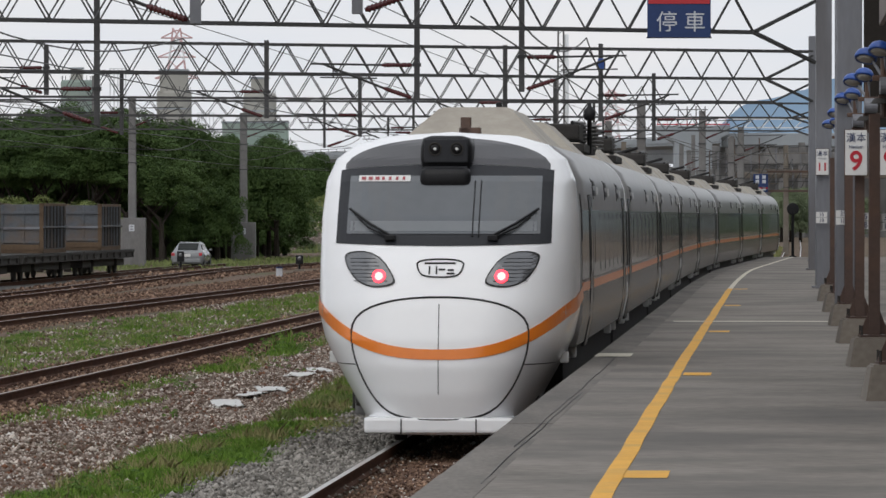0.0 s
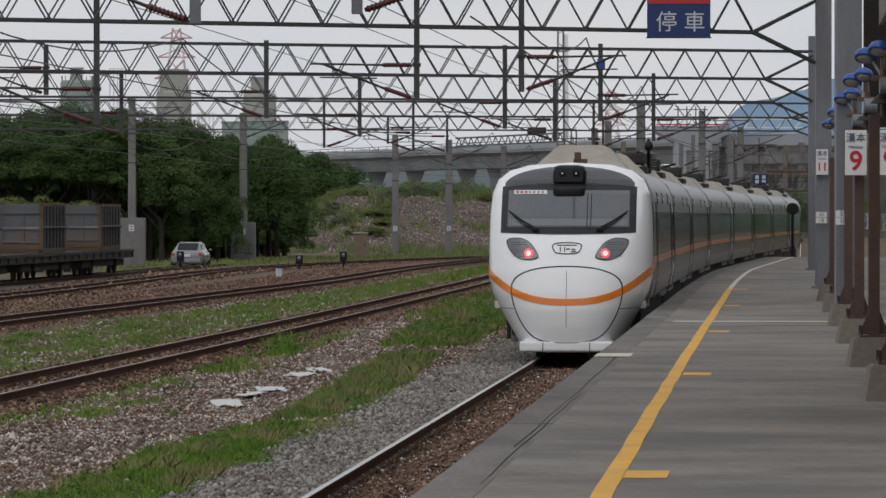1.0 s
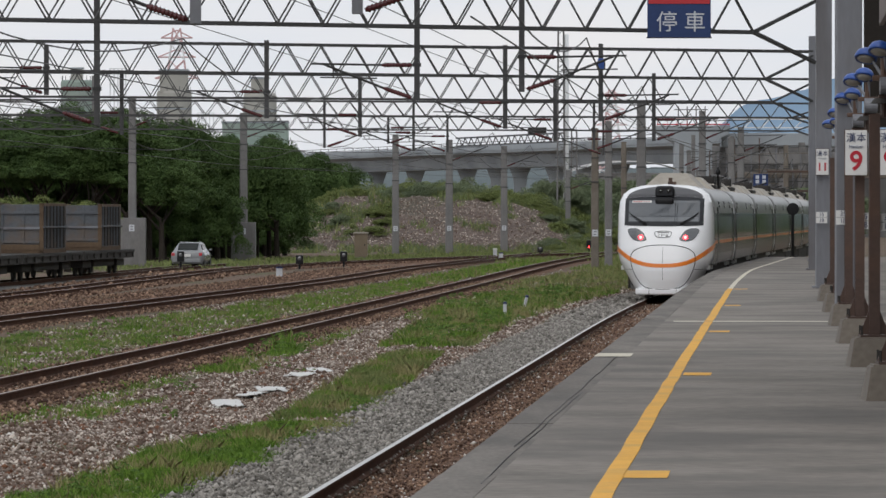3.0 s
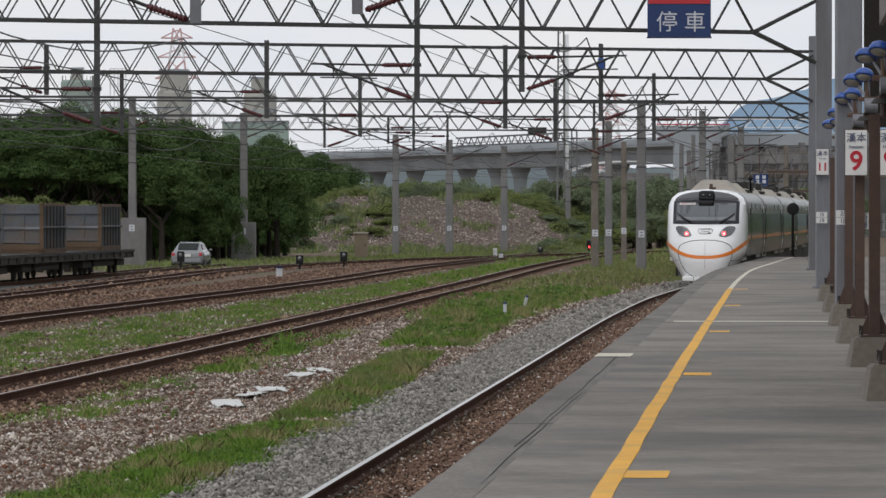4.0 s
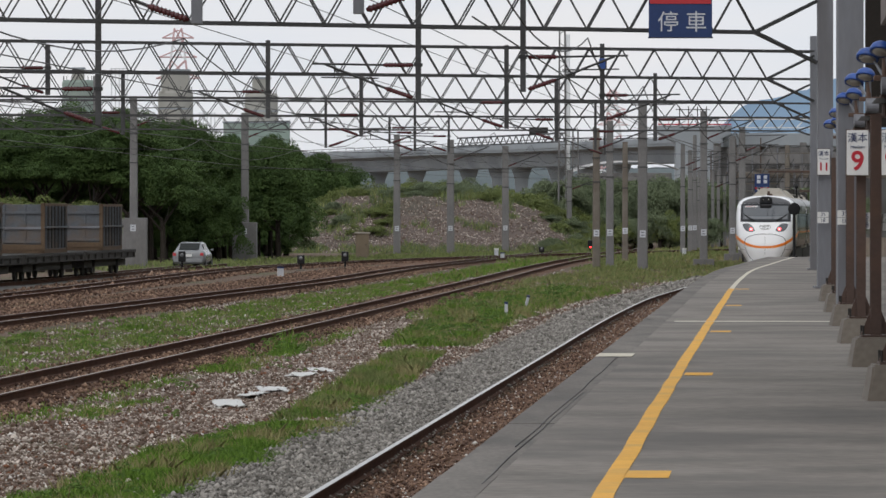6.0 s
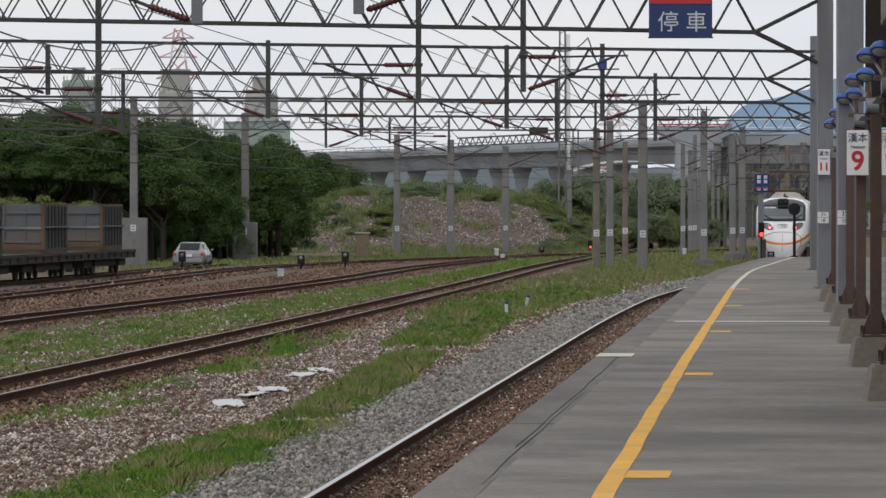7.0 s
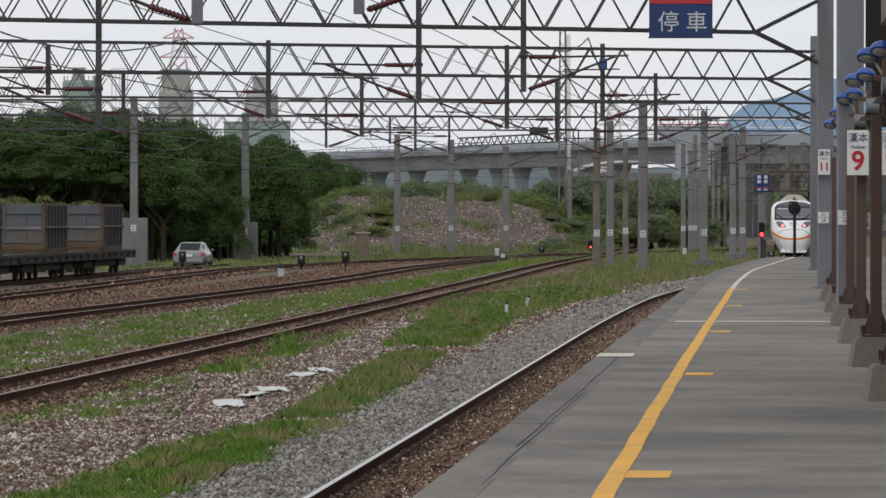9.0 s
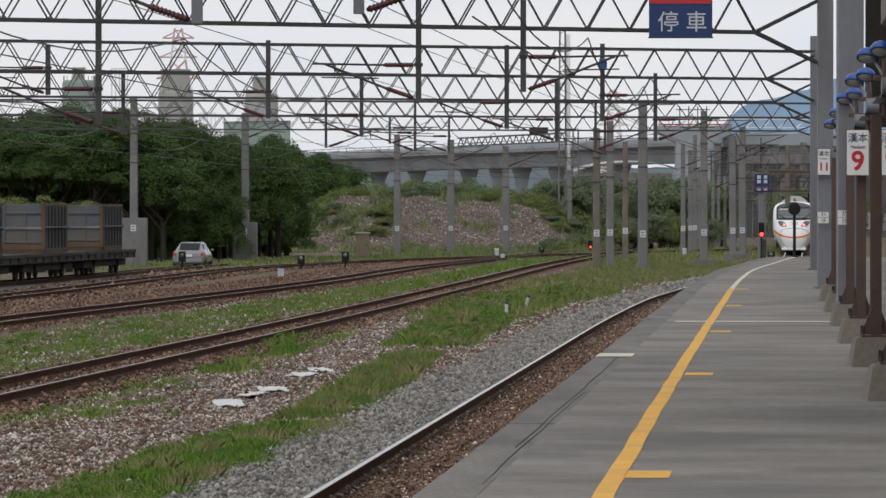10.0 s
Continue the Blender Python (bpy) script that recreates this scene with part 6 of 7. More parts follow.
def make_launching_truss():
    g = thing("launching_truss", Matrix(), "long dark steel launching truss lying on the viaduct deck", "truss")
    ax, bx = 2.4, 20.5

    def at(x, z):
        return Vector((x, 893.8 - 3.14 * x - 6.0, z))
    for z in (15.05, 16.5):
        part("chord", tube(at(ax, z), at(bx, z), 0.16, seg=5), M["steel"], g)
    n = 17
    for k in range(n):
        x0, x1 = ax + (bx - ax) * k / n, ax + (bx - ax) * (k + 1) / n
        part("brace", tube(at(x0, 15.05), at((x0 + x1) / 2, 16.5), 0.1, seg=4), M["steel"], g)
        part("brace", tube(at((x0 + x1) / 2, 16.5), at(x1, 15.05), 0.1, seg=4), M["steel"], g)
    for k in range(4):
        part("support", box(0.4, 0.4, 1.3, at(ax + 1.0 + 5.4 * k, 14.45)), M["steel"], g)
    part("trolley", box(3.2, 3.0, 1.2, at(16.2, 17.1), 0.1), M["under"], g, "dark hoist trolley")


make_launching_truss()


def make_bridge_works():
    w = thing("bridge_under_construction", Matrix(), "unfinished grey concrete bridge head with red railings", "bridge")
    bm = bmesh.new()
    secs = []
    for z, a in ((-0.4, 2.3), (11.5, 2.3), (12.6, 4.4), (13.6, 4.6)):
        secs.append([bm.verts.new((30.8 + p * a, 600 + q * 2.2, z)) for p, q in ((-1, -1), (1, -1), (1, 1), (-1, 1))])
    for a, b in zip(secs, secs[1:]):
        for j in range(4):
            bm.faces.new((a[j], a[(j + 1) % 4], b[(j + 1) % 4], b[j]))
    bm.faces.new(secs[-1])
    bmesh.ops.recalc_face_normals(bm, faces=bm.faces)
    part("pier_head", bm, M["viaduct"], w)
    for k in range(8):
        part("rail_post", box(0.1, 0.1, 1.1, (26.4 + 1.2 * k, 597.9, 14.1)), M["tower_red"], w)
    part("railing", box(9.0, 0.14, 0.16, (30.8, 597.8, 13.75)), M["sign_red"], w, "red railing")
    part("railing", box(9.0, 0.1, 0.1, (30.8, 597.8, 14.5)), M["tower_red"], w)
    for k in range(4):
        part("scaffold_post", box(0.12, 0.12, 2.4, (29.0 + 1.1 * k, 599.0, 14.8)), M["under"], w)
    part("scaffold_rail", box(4.2, 0.1, 0.1, (30.6, 599.0, 15.6)), M["under"], w)
    part("girder", box(26.0, 5.0, 1.7, (47.5, 604.0, 11.9), 0.1), M["viaduct"], w)
    part("girder", box(24.0, 4.0, 1.3, (46.0, 575.0, 9.3), 0.1), M["concrete"], w)
    part("girder", box(24.0, 4.0, 0.7, (45.5, 560.0, 7.2), 0.1), M["concrete_warm"], w)
    part("retaining_wall", box(27.0, 3.0, 11.6, (46.5, 612.0, 5.5), 0.1), M["concrete"], w)
    for k in range(7):
        part("column", box(0.8, 0.8, 12.0, (34.8 + 2.4 * k, 606 - 1.2 * k, 5.6), 0.05), M["concrete"], w)
    for k in range(12):
        part("strut", tube((34.5 + 1.0 * k, 572.5, 12.9), (35.5 + 1.0 * k, 572.5, 13.9 if k % 2 else 12.9), 0.07, seg=5), M["tower_white"], w)
    part("light_truss", box(13.0, 0.14, 0.14, (40.5, 572.4, 12.9)), M["tower_white"], w)
    part("light_truss", box(13.0, 0.14, 0.14, (40.5, 572.4, 13.9)), M["tower_white"], w)


make_bridge_works()


def make_scaffolding():
    g = thing("scaffolding", Matrix(), "rusty tube scaffolding in front of the bridge works", "scaffolding")
    rnd = random.Random(9)
    for k in range(15):
        x = 30.5 + 0.95 * k
        part("standard", tube((x, 556.0, -0.3), (x, 556.0, 9.2 + rnd.uniform(-0.8, 2.6)), 0.07, seg=5), M["post_grey" if k % 3 else "post_brown"], g)
    for k in range(8):
        z = 3.2 + 1.05 * k
        x0, x1 = 30.0 + rnd.uniform(0, 3), 44.5 - rnd.uniform(0, 3)
        part("ledger", tube((x0, 555.8, z), (x1, 555.8, z + rnd.uniform(-0.3, 0.3)), 0.06, seg=5), M["steel" if k % 2 else "concrete_warm"], g)
    for k in range(9):
        x = 31 + 1.4 * k
        part("diagonal", tube((x, 555.6, 5.0 + 0.5 * (k % 3)), (x + 2.0, 555.6, 8.4 + 0.6 * (k % 2)), 0.055, seg=5), M["steel"], g)
    for k in range(4):
        part("platform_board", box(5.0, 1.2, 0.12, (33.5 + 2.4 * k, 556.5, 4.6 + 1.6 * (k % 3))), M["concrete_warm"], g, "weathered scaffold board")


make_scaffolding()


def make_shed():
    s = thing("white_roofed_shed", Matrix(), "long low shed with a curved white roof", "building")
    bm = bmesh.new()
    prof = [(-5.6 + 0.56 * k, 8.2 - 0.9 * abs(-1 + 0.1 * k) ** 2.4) for k in range(21)]
    front = [bm.verts.new((18.6 + a, 500, z)) for a, z in prof]
    rear = [bm.verts.new((18.6 + a, 506, z)) for a, z in prof]
    low = [bm.verts.new((18.6 + a, 500, z - 0.35 + 0.02 * k)) for k, (a, z) in enumerate(prof)]
    for k in range(20):
        bm.faces.new((front[k], front[k + 1], rear[k + 1], rear[k]))
        bm.faces.new((low[k], low[k + 1], front[k + 1], front[k]))
    bmesh.ops.recalc_face_normals(bm, faces=bm.faces)
    part("roof", bm, M["tower_white"], s, "curved white roof")
    part("wall", box(9.6, 5.0, 7.1, (18.6, 503.0, 3.4), 0.05), M["concrete"], s)


make_shed()


# ---- cement works, pylons and hill in the distance ----
def make_silo(x, y, w, top, head_w, head_top, mat, label):
    s = thing("silo_tower", pose(x, y, -0.3), label, "silo", "silos of the cement works")
    part("body", lathe([(w / 2, 0), (w / 2, top - 0.8), (w / 2 * 0.94, top)], 24), M[mat], s)
    part("head", box(head_w, head_w, head_top - top + 0.5, (0, 0, (head_top + top) / 2 - 0.25), 0.2), M["silo_tan"], s, "tan headhouse")
    part("head_roof", box(head_w + 0.7, head_w + 0.7, 0.5, (0, 0, head_top + 0.2), 0.1), M["viaduct"], s)
    for k in range(9):
        a = math.pi + math.pi * k / 8
        part("rail_post", box(0.16, 0.16, 1.4, (w / 2 * 0.92 * math.cos(a), w / 2 * 0.92 * math.sin(a), top + 0.6)), M["steel"], s)
    part("band", lathe([(w / 2 + 0.06, top * 0.86), (w / 2 + 0.06, top * 0.87)], 24), M["viaduct"], s)


make_silo(-113.0, 1500, 10.0, 44.5, 3.6, 48.0, "silo", "pale green round silo of a distant cement works")
make_silo(-83.0, 1500, 10.8, 41.2, 8.4, 47.4, "silo_tan", "tan round silo of a distant cement works")
make_silo(-56.5, 1500, 10.2, 40.4, 5.4, 45.0, "silo_tan", "tan round silo of a distant cement works")
shed2 = thing("works_building", pose(-57.5, 1490, -0.3), "pale green flat-roofed building of the cement works", "building")
part("wall", box(20.0, 12.0, 31.0, (0, 0, 15.5), 0.2), M["silo"], shed2)
part("roof", box(20.6, 12.6, 0.5, (0, 0, 31.3), 0.1), M["viaduct"], shed2)
pipes = thing("pipe_rack", pose(-100.0, 1495, -0.3), "tall pale steel pipe rack beside the silos", "pipe rack")
for k in range(5):
    part("upright", box(0.35, 0.35, 48.0, (-2.4 + 1.2 * k, 0, 24)), M["tower_white"], pipes)
for k in range(9):
    part("cross_bar", box(5.4, 0.25, 0.25, (0, -0.3, 8 + 5 * k)), M["tower_white"], pipes)
pipes2 = copy_thing(pipes, pose(-73.0, 1495, -14.0))
pipes2["label"] = "lower pale steel pipe rack beside the silos"


def make_pylon(x, y, top, w, stout=0.016):
    p = thing("power_pylon", pose(x, y, -0.3), "pale red and white lattice power pylon", "pylon", "distant power pylons")
    n = 12
    for k in range(n):
        z0, z1 = top * k / n, top * (k + 1) / n
        a, b = w * (1 - 0.86 * k / n) / 2, w * (1 - 0.86 * (k + 1) / n) / 2
        bm = bmesh.new()
        r = w * stout
        for i, j in ((-1, -1), (1, -1), (1, 1), (-1, 1)):
            tube((i * a, j * a, z0), (i * b, j * b, z1), r, seg=4, bm=bm)
        for s in (-1, 1):
            tube((-a, s * a, z0), (b, s * b, z1), r * 0.6, seg=4, bm=bm)
            tube((a, s * a, z0), (-b, s * b, z1), r * 0.6, seg=4, bm=bm)
        sec = part("section", bm, M["tower_red" if k % 2 else "tower_white"], p)
        sec["kind"] = "stuff"
    for k, f in enumerate((0.74, 0.85, 0.95)):
        arm = bmesh.new()
        half = w * (0.42 - 0.06 * k)
        tube((-half, 0, top * f), (half, 0, top * f), w * 0.014, seg=4, bm=arm)
        tube((-half, 0, top * f), (0, 0, top * (f + 0.04)), w * 0.012, seg=4, bm=arm)
        tube((half, 0, top * f), (0, 0, top * (f + 0.04)), w * 0.012, seg=4, bm=arm)
        part("cross_arm", arm, M["tower_red"], p)


make_pylon(-137.0, 2500, 99.0, 27.0)
make_pylon(41.6, 1200, 34.0, 9.0, 0.03)


def make_hill():
    bm = bmesh.new()
    ridge = table([(180, 0), (215, 45), (235, 76), (262, 99), (300, 108), (335, 120), (400, 135), (520, 120), (700, 60), (820, 0)])
    rows = []
    for j, (y, f) in enumerate(((4000, 0.0), (4080, 0.35), (4160, 0.72), (4240, 1.0), (4400, 0.7), (4600, 0.0))):
        rows.append([bm.verts.new((180 + 8 * i, y, -0.2 + f * (ridge(180 + 8 * i) + 3.5 * noise.noise(Vector((i * 0.55, j * 0.3, 0)))) )) for i in range(81)])
    for a, b in zip(rows, rows[1:]):
        for i in range(80):
            bm.faces.new((a[i], a[i + 1], b[i + 1], b[i]))
    tagged(mesh_object("distant_hill", bm, M["mountain"], smooth=True), "distant hill with blue haze in its colour", "hill", kind="structure")


make_hill()


def make_far_ridge():
    bm = bmesh.new()
    rows = []
    for j, (y, f) in enumerate(((1350, 0.0), (1390, 0.6), (1430, 1.0), (1470, 0.0))):
        rows.append([bm.verts.new((-130 + 3 * i, y, -0.2 + f * (17.3 + 2.0 * noise.noise(Vector((i * 0.21, j * 0.4, 2))) + 1.0 * noise.noise(Vector((i * 0.9, j, 7)))))) for i in range(110)])
    for a, b in zip(rows, rows[1:]):
        for i in range(109):
            bm.faces.new((a[i], a[i + 1], b[i + 1], b[i]))
    tagged(mesh_object("distant_ridge", bm, M["far_wood"]), "low ridge filling the gap below the viaduct, haze in its colour", "ridge", kind="structure")


make_far_ridge()


def make_unseen_hillside():
    """An unseen wooded slope beside the station, added for dark reflections in the train."""
    bm = bmesh.new()
    rows = []
    for j in range(24):
        y = -200 + 50 * j
        x0 = 22 + 0.095 * max(y, 0)
        rows.append([bm.verts.new((x0 + u, y, -0.3 + h * (1 + 0.12 * noise.noise(Vector((j * 0.7, h * 0.1, 0)))))) for u, h in ((0, 0), (8, 8), (25, 22), (60, 45), (120, 70))])
    for a, b in zip(rows, rows[1:]):
        for i in range(4):
            bm.faces.new((a[i], a[i + 1], b[i + 1], b[i]))
    tagged(mesh_object("wooded_hillside", bm, M["hillside"]), "unseen dark green wooded hillside, added for reflections in the train", "hillside", kind="structure")


make_unseen_hillside()


# ---- loose things on the ground ----
def make_scrap(x, y, w, l, turn, k):
    bm = bmesh.new()
    rows = []
    for j in range(9):
        row = []
        for i in range(7):
            u, v = (i / 6 - 0.5), (j / 8 - 0.5)
            e = 1 + 0.25 * noise.noise(Vector((u * 3, v * 3, k)))
            row.append(bm.verts.new((u * w * e, v * l * e, 0.035 + 0.03 * noise.noise(Vector((u * 4, v * 4, k * 3.3))))))
        rows.append(row)
    for a, b in zip(rows, rows[1:]):
        for i in range(6):
            bm.faces.new((a[i], a[i + 1], b[i + 1], b[i]))
    r = bmesh.ops.extrude_face_region(bm, geom=list(bm.faces))
    bmesh.ops.translate(bm, verts=[v for v in r["geom"] if isinstance(v, bmesh.types.BMVert)], vec=(0, 0, 0.012))
    bmesh.ops.recalc_face_normals(bm, faces=bm.faces)
    ob = mesh_object("scrap_sheet", bm, M["paper"])
    ob.matrix_basis = pose(x, y, ground_height(x, y) + 0.0, 0, 0, turn)
    tagged(ob, "crumpled white sheet lying flat on the gravel", "sheet", "white sheets on the gravel")


for k, (x, y, w, l, turn) in enumerate(((-3.2, 72.2, 0.46, 2.2, 4), (-2.95, 75.0, 0.30, 1.2, -6), (-2.72, 76.8, 0.45, 1.6, 5), (-2.45, 83.6, 0.42, 1.8, -3), (-2.22, 86.6, 0.36, 1.9, 6), (-0.35, 100.0, 0.28, 1.4, 0), (-0.85, 96.5, 0.22, 1.0, 0))):
    make_scrap(x, y, w, l, turn, k)


# ---- loose stones ----
def surface(xs, ys):
    return np.array([ground_height(float(a), float(b)) for a, b in zip(xs, ys)])


OCTA = np.array([(1, 0, 0), (-1, 0, 0), (0, 1, 0), (0, -1, 0), (0, 0, 1), (0, 0, -1)], dtype=float)
OCTA_F = np.array([(0, 2, 4), (2, 1, 4), (1, 3, 4), (3, 0, 4), (2, 0, 5), (1, 2, 5), (3, 1, 5), (0, 3, 5)])


def scatter_stones(name, line, y0, y1, u0, u1, n, size, z, mat, label, seed, squeeze=1.0):
    """z: a height, or None to follow the ground."""
    rng = np.random.default_rng(seed)
    ys = y0 + (y1 - y0) * rng.uniform(0, 1, n) ** squeeze
    us = rng.uniform(u0, u1, n) + rng.normal(size=n) * 0.07
    lx = np.interp(ys, np.arange(0, 600), [line(float(q)) for q in range(600)])
    xs = lx + us
    zs = np.full(n, z) if z is not None else surface(xs, ys)
    s = size * rng.uniform(0.5, 1.0, n) ** 1.6 * np.where(rng.uniform(size=n) < 0.12, 1.9, 1.1)
    v = OCTA[None] * rng.uniform(0.65, 1.2, size=(n, 6, 1)) * s[:, None, None]
    v += rng.normal(size=(n, 6, 3)) * 0.16 * s[:, None, None]
    a = rng.uniform(0, 6.283, n)
    ca, sa = np.cos(a)[:, None], np.sin(a)[:, None]
    v = np.stack([v[:, :, 0] * ca - v[:, :, 1] * sa, v[:, :, 0] * sa + v[:, :, 1] * ca, v[:, :, 2] * 0.8], axis=2)
    v += np.stack([xs, ys, zs + s * rng.uniform(0.0, 0.55, n)], axis=1)[:, None, :]
    f = (OCTA_F[None] + 6 * np.arange(n)[:, None, None]).reshape(-1, 3)
    ob = new(name, quick_mesh(name, v.reshape(-1, 3), f, M[mat]))
    tagged(ob, label, "gravel", kind="stuff")


scatter_stones("yard_gravel", line_1, 40, 125, -9.2, -2.0, 135000, 0.027, None, "stone_brown", "coarse brown and pale gravel scattered over the yard", 1, 1.25)
scatter_stones("yard_gravel", line_1, 110, 200, -8.2, -2.4, 26000, 0.042, None, "stone_brown", "coarse brown and pale gravel scattered over the yard", 2)
scatter_stones("shoulder_gravel", line_1, 30, 130, -2.1, -0.62, 60000, 0.027, -0.135, "stone_grey", "fresh grey crushed stone beside the rail", 3, 1.3)
scatter_stones("shoulder_gravel", line_1, 125, 215, -2.2, -0.62, 9000, 0.05, -0.135, "stone_grey", "fresh grey crushed stone beside the rail", 4)
scatter_stones("track_gravel", line_1, 30, 170, -0.55, 1.5, 42000, 0.022, -0.17, "stone_red", "rust-stained stones between the rails", 5, 1.3)
scatter_stones("siding_gravel", line_2, 60, 200, -1.5, 1.4, 22000, 0.036, -0.155, "stone_red", "rust-stained stones between the siding rails", 6, 1.2)
scatter_stones("siding_gravel", line_2, 60, 170, -2.6, 2.6, 12000, 0.036, None, "stone_brown", "pale stones beside the siding", 7, 1.2)
scatter_stones("siding_gravel", line_3, 100, 260, -4.6, 1.6, 34000, 0.036, -0.15, "stone_red", "rust-stained stones along the far siding", 8)
scatter_stones("siding_gravel", line_4, 140, 300, -2.8, 1.8, 10000, 0.06, -0.15, "stone_red", "rust-stained stones along the far siding", 9)


scatter_stones("pale_chips", line_1, 42, 175, -9.0, -2.1, 9000, 0.024, None, "stone_white", "small pale stone chips among the gravel", 41, 1.3)
scatter_stones("rusty_chips", line_1, 42, 150, -9.0, -2.1, 15000, 0.026, None, "stone_rust", "rust-red stone chips among the gravel", 42, 1.25)
scatter_stones("pale_chips", line_1, 30, 170, -0.55, 1.4, 2600, 0.018, -0.165, "stone_white", "small pale stone chips between the rails", 43, 1.3)
scatter_stones("pale_chips", line_2, 60, 250, -6.2, 1.5, 3200, 0.03, None, "stone_white", "small pale stone chips beside the siding", 44, 1.2)
scatter_stones("siding_gravel", line_2, 62, 220, -6.0, -1.4, 26000, 0.036, None, "stone_brown", "mixed gravel between the sidings", 45, 1.2)


def mound_stones():
    rng = np.random.default_rng(31)
    n = 13000
    xs, ys = rng.uniform(-11.5, 11.0, n), 359 + 17 * rng.uniform(0, 1, n)
    zs = np.array([mound_height(float(a), float(b)) for a, b in zip(xs, ys)])
    ok = zs > -0.2
    xs, ys, zs = xs[ok], ys[ok], zs[ok]
    n = len(xs)
    s = rng.uniform(0.03, 0.085, n)
    v = OCTA[None] * rng.uniform(0.6, 1.2, size=(n, 6, 1)) * s[:, None, None] + rng.normal(size=(n, 6, 3)) * 0.15 * s[:, None, None]
    v += np.stack([xs, ys, zs], axis=1)[:, None, :]
    f = (OCTA_F[None] + 6 * np.arange(n)[:, None, None]).reshape(-1, 3)
    tagged(new("mound_stones", quick_mesh("mound_stones", v.reshape(-1, 3), f, M["stone_brown"])), "loose stones strewn over the gravel mound", "gravel", kind="stuff")


mound_stones()


# ---- grass ----
def scatter_grass(name, line, patches, mat, label, seed, bias=-0.22):
    """patches: (y0, y1, low edge of u at both ends, high edge at both ends, blades, height, width)."""
    rng = np.random.default_rng(seed)
    vs = []
    for y0, y1, a0, a1, b0, b1, n, h, w in patches:
        t = rng.uniform(0, 1, n)
        ys = y0 + (y1 - y0) * t
        lo, hi = a0 + (a1 - a0) * t, b0 + (b1 - b0) * t
        us = lo + (hi - lo) * rng.uniform(0, 1, n)
        xs = np.interp(ys, np.arange(0, 600), [line(float(q)) for q in range(600)]) + us
        # tufts: blades gather where a slow noise is high, and thin out towards the edges
        dens = np.array([noise.noise(Vector((p * 1.1, q * 0.45, seed))) + 0.6 * noise.noise(Vector((p * 3.1, q * 1.5, seed + 5))) for p, q in zip(xs, ys)])
        edge = np.minimum(np.minimum(us - lo, hi - us) / (0.25 * (hi - lo) + 1e-6), np.minimum(t, 1 - t) * 6)
        keep = 1.5 * dens + 0.45 * np.clip(edge, 0, 1) + bias + rng.uniform(-0.25, 0.25, n) > 0.0
        xs, ys, dens = xs[keep], ys[keep], dens[keep]
        m = len(xs)
        zs = surface(xs, ys) - 0.02
        hh = h * rng.uniform(0.3, 1.05, m) * (0.6 + 0.7 * np.clip(dens, -0.3, 1))
        ang = rng.uniform(0, 6.283, m)
        lean = rng.normal(size=(m, 2)) * 0.35 * hh[:, None]
        base = np.stack([xs, ys, zs], axis=1)
        side = np.stack([np.cos(ang), np.sin(ang), np.zeros(m)], axis=1) * (w * rng.uniform(0.6, 1.2, m))[:, None]
        tip = base + np.stack([lean[:, 0], lean[:, 1], hh], axis=1)
        mid = base + np.stack([lean[:, 0] * 0.3, lean[:, 1] * 0.3, hh * 0.55], axis=1)
        vs.append(np.stack([base - side, base + side, mid + side * 0.7, tip, mid - side * 0.7], axis=1))
    v = np.concatenate(vs).reshape(-1, 3)
    f = np.arange(len(v)).reshape(-1, 5)
    ob = new(name, quick_mesh(name, v, f, M[mat]))
    tagged(ob, label, "grass", kind="stuff")


NEAR = ((43, 65, -3.8, -3.1, -2.15, -1.65, 62000, 0.19, 0.008), (66.5, 98, -3.2, -3.95, -1.75, -2.95, 46000, 0.20, 0.008), (86, 118, -6.6, -7.4, -5.6, -6.1, 9000, 0.18, 0.009),
        (98, 104, -6.7, -6.7, -6.2, -6.2, 450, 0.55, 0.010), (84, 92, -6.4, -6.4, -5.6, -5.6, 2600, 0.2, 0.009), (66, 74, -6.4, -6.2, -5.4, -5.4, 3000, 0.14, 0.009),
        (103, 135, -4.7, -6.0, -2.7, -3.1, 40000, 0.22, 0.009), (130, 185, -6.3, -7.6, -3.0, -2.8, 52000, 0.26, 0.011), (180, 290, -9.5, -9.8, -2.6, -3.2, 44000, 0.22, 0.017),
        (200, 290, -2.6, -4.0, -1.9, -2.0, 7000, 0.2, 0.017))
scatter_grass("grass", line_1, NEAR[:1], "grass", "bright green grass growing in a thick ribbon on the gravel", 20, 0.05)
scatter_grass("grass", line_1, NEAR[1:2], "olive_grass", "olive green grass gone to seed on the gravel", 28, -0.25)
scatter_grass("grass", line_1, [(a, b, c, d, e, f, n * 2 // 3, h * 0.9, w) for a, b, c, d, e, f, n, h, w in NEAR[1:2]], "grass", "fresh green grass among the seeded stalks", 33, -0.05)
scatter_grass("grass", line_1, NEAR[2:8], "grass", "green grass and weeds growing in patches on the gravel", 21, -0.62)
scatter_grass("grass", line_1, NEAR[8:], "olive_grass", "yellowish grass on the far gravel", 31, -0.35)
scatter_grass("grass", line_1, [(a, b, c, d, e, f, n // 2, h, w) for a, b, c, d, e, f, n, h, w in NEAR[6:8]], "olive_grass", "olive green grass among the weeds", 29, -0.42)
scatter_grass("grass", line_1, [(a, b, c, d, e, f, n // 6, h * 1.35, w) for a, b, c, d, e, f, n, h, w in NEAR], "dry_grass", "dry straw-coloured stalks among the grass", 22)
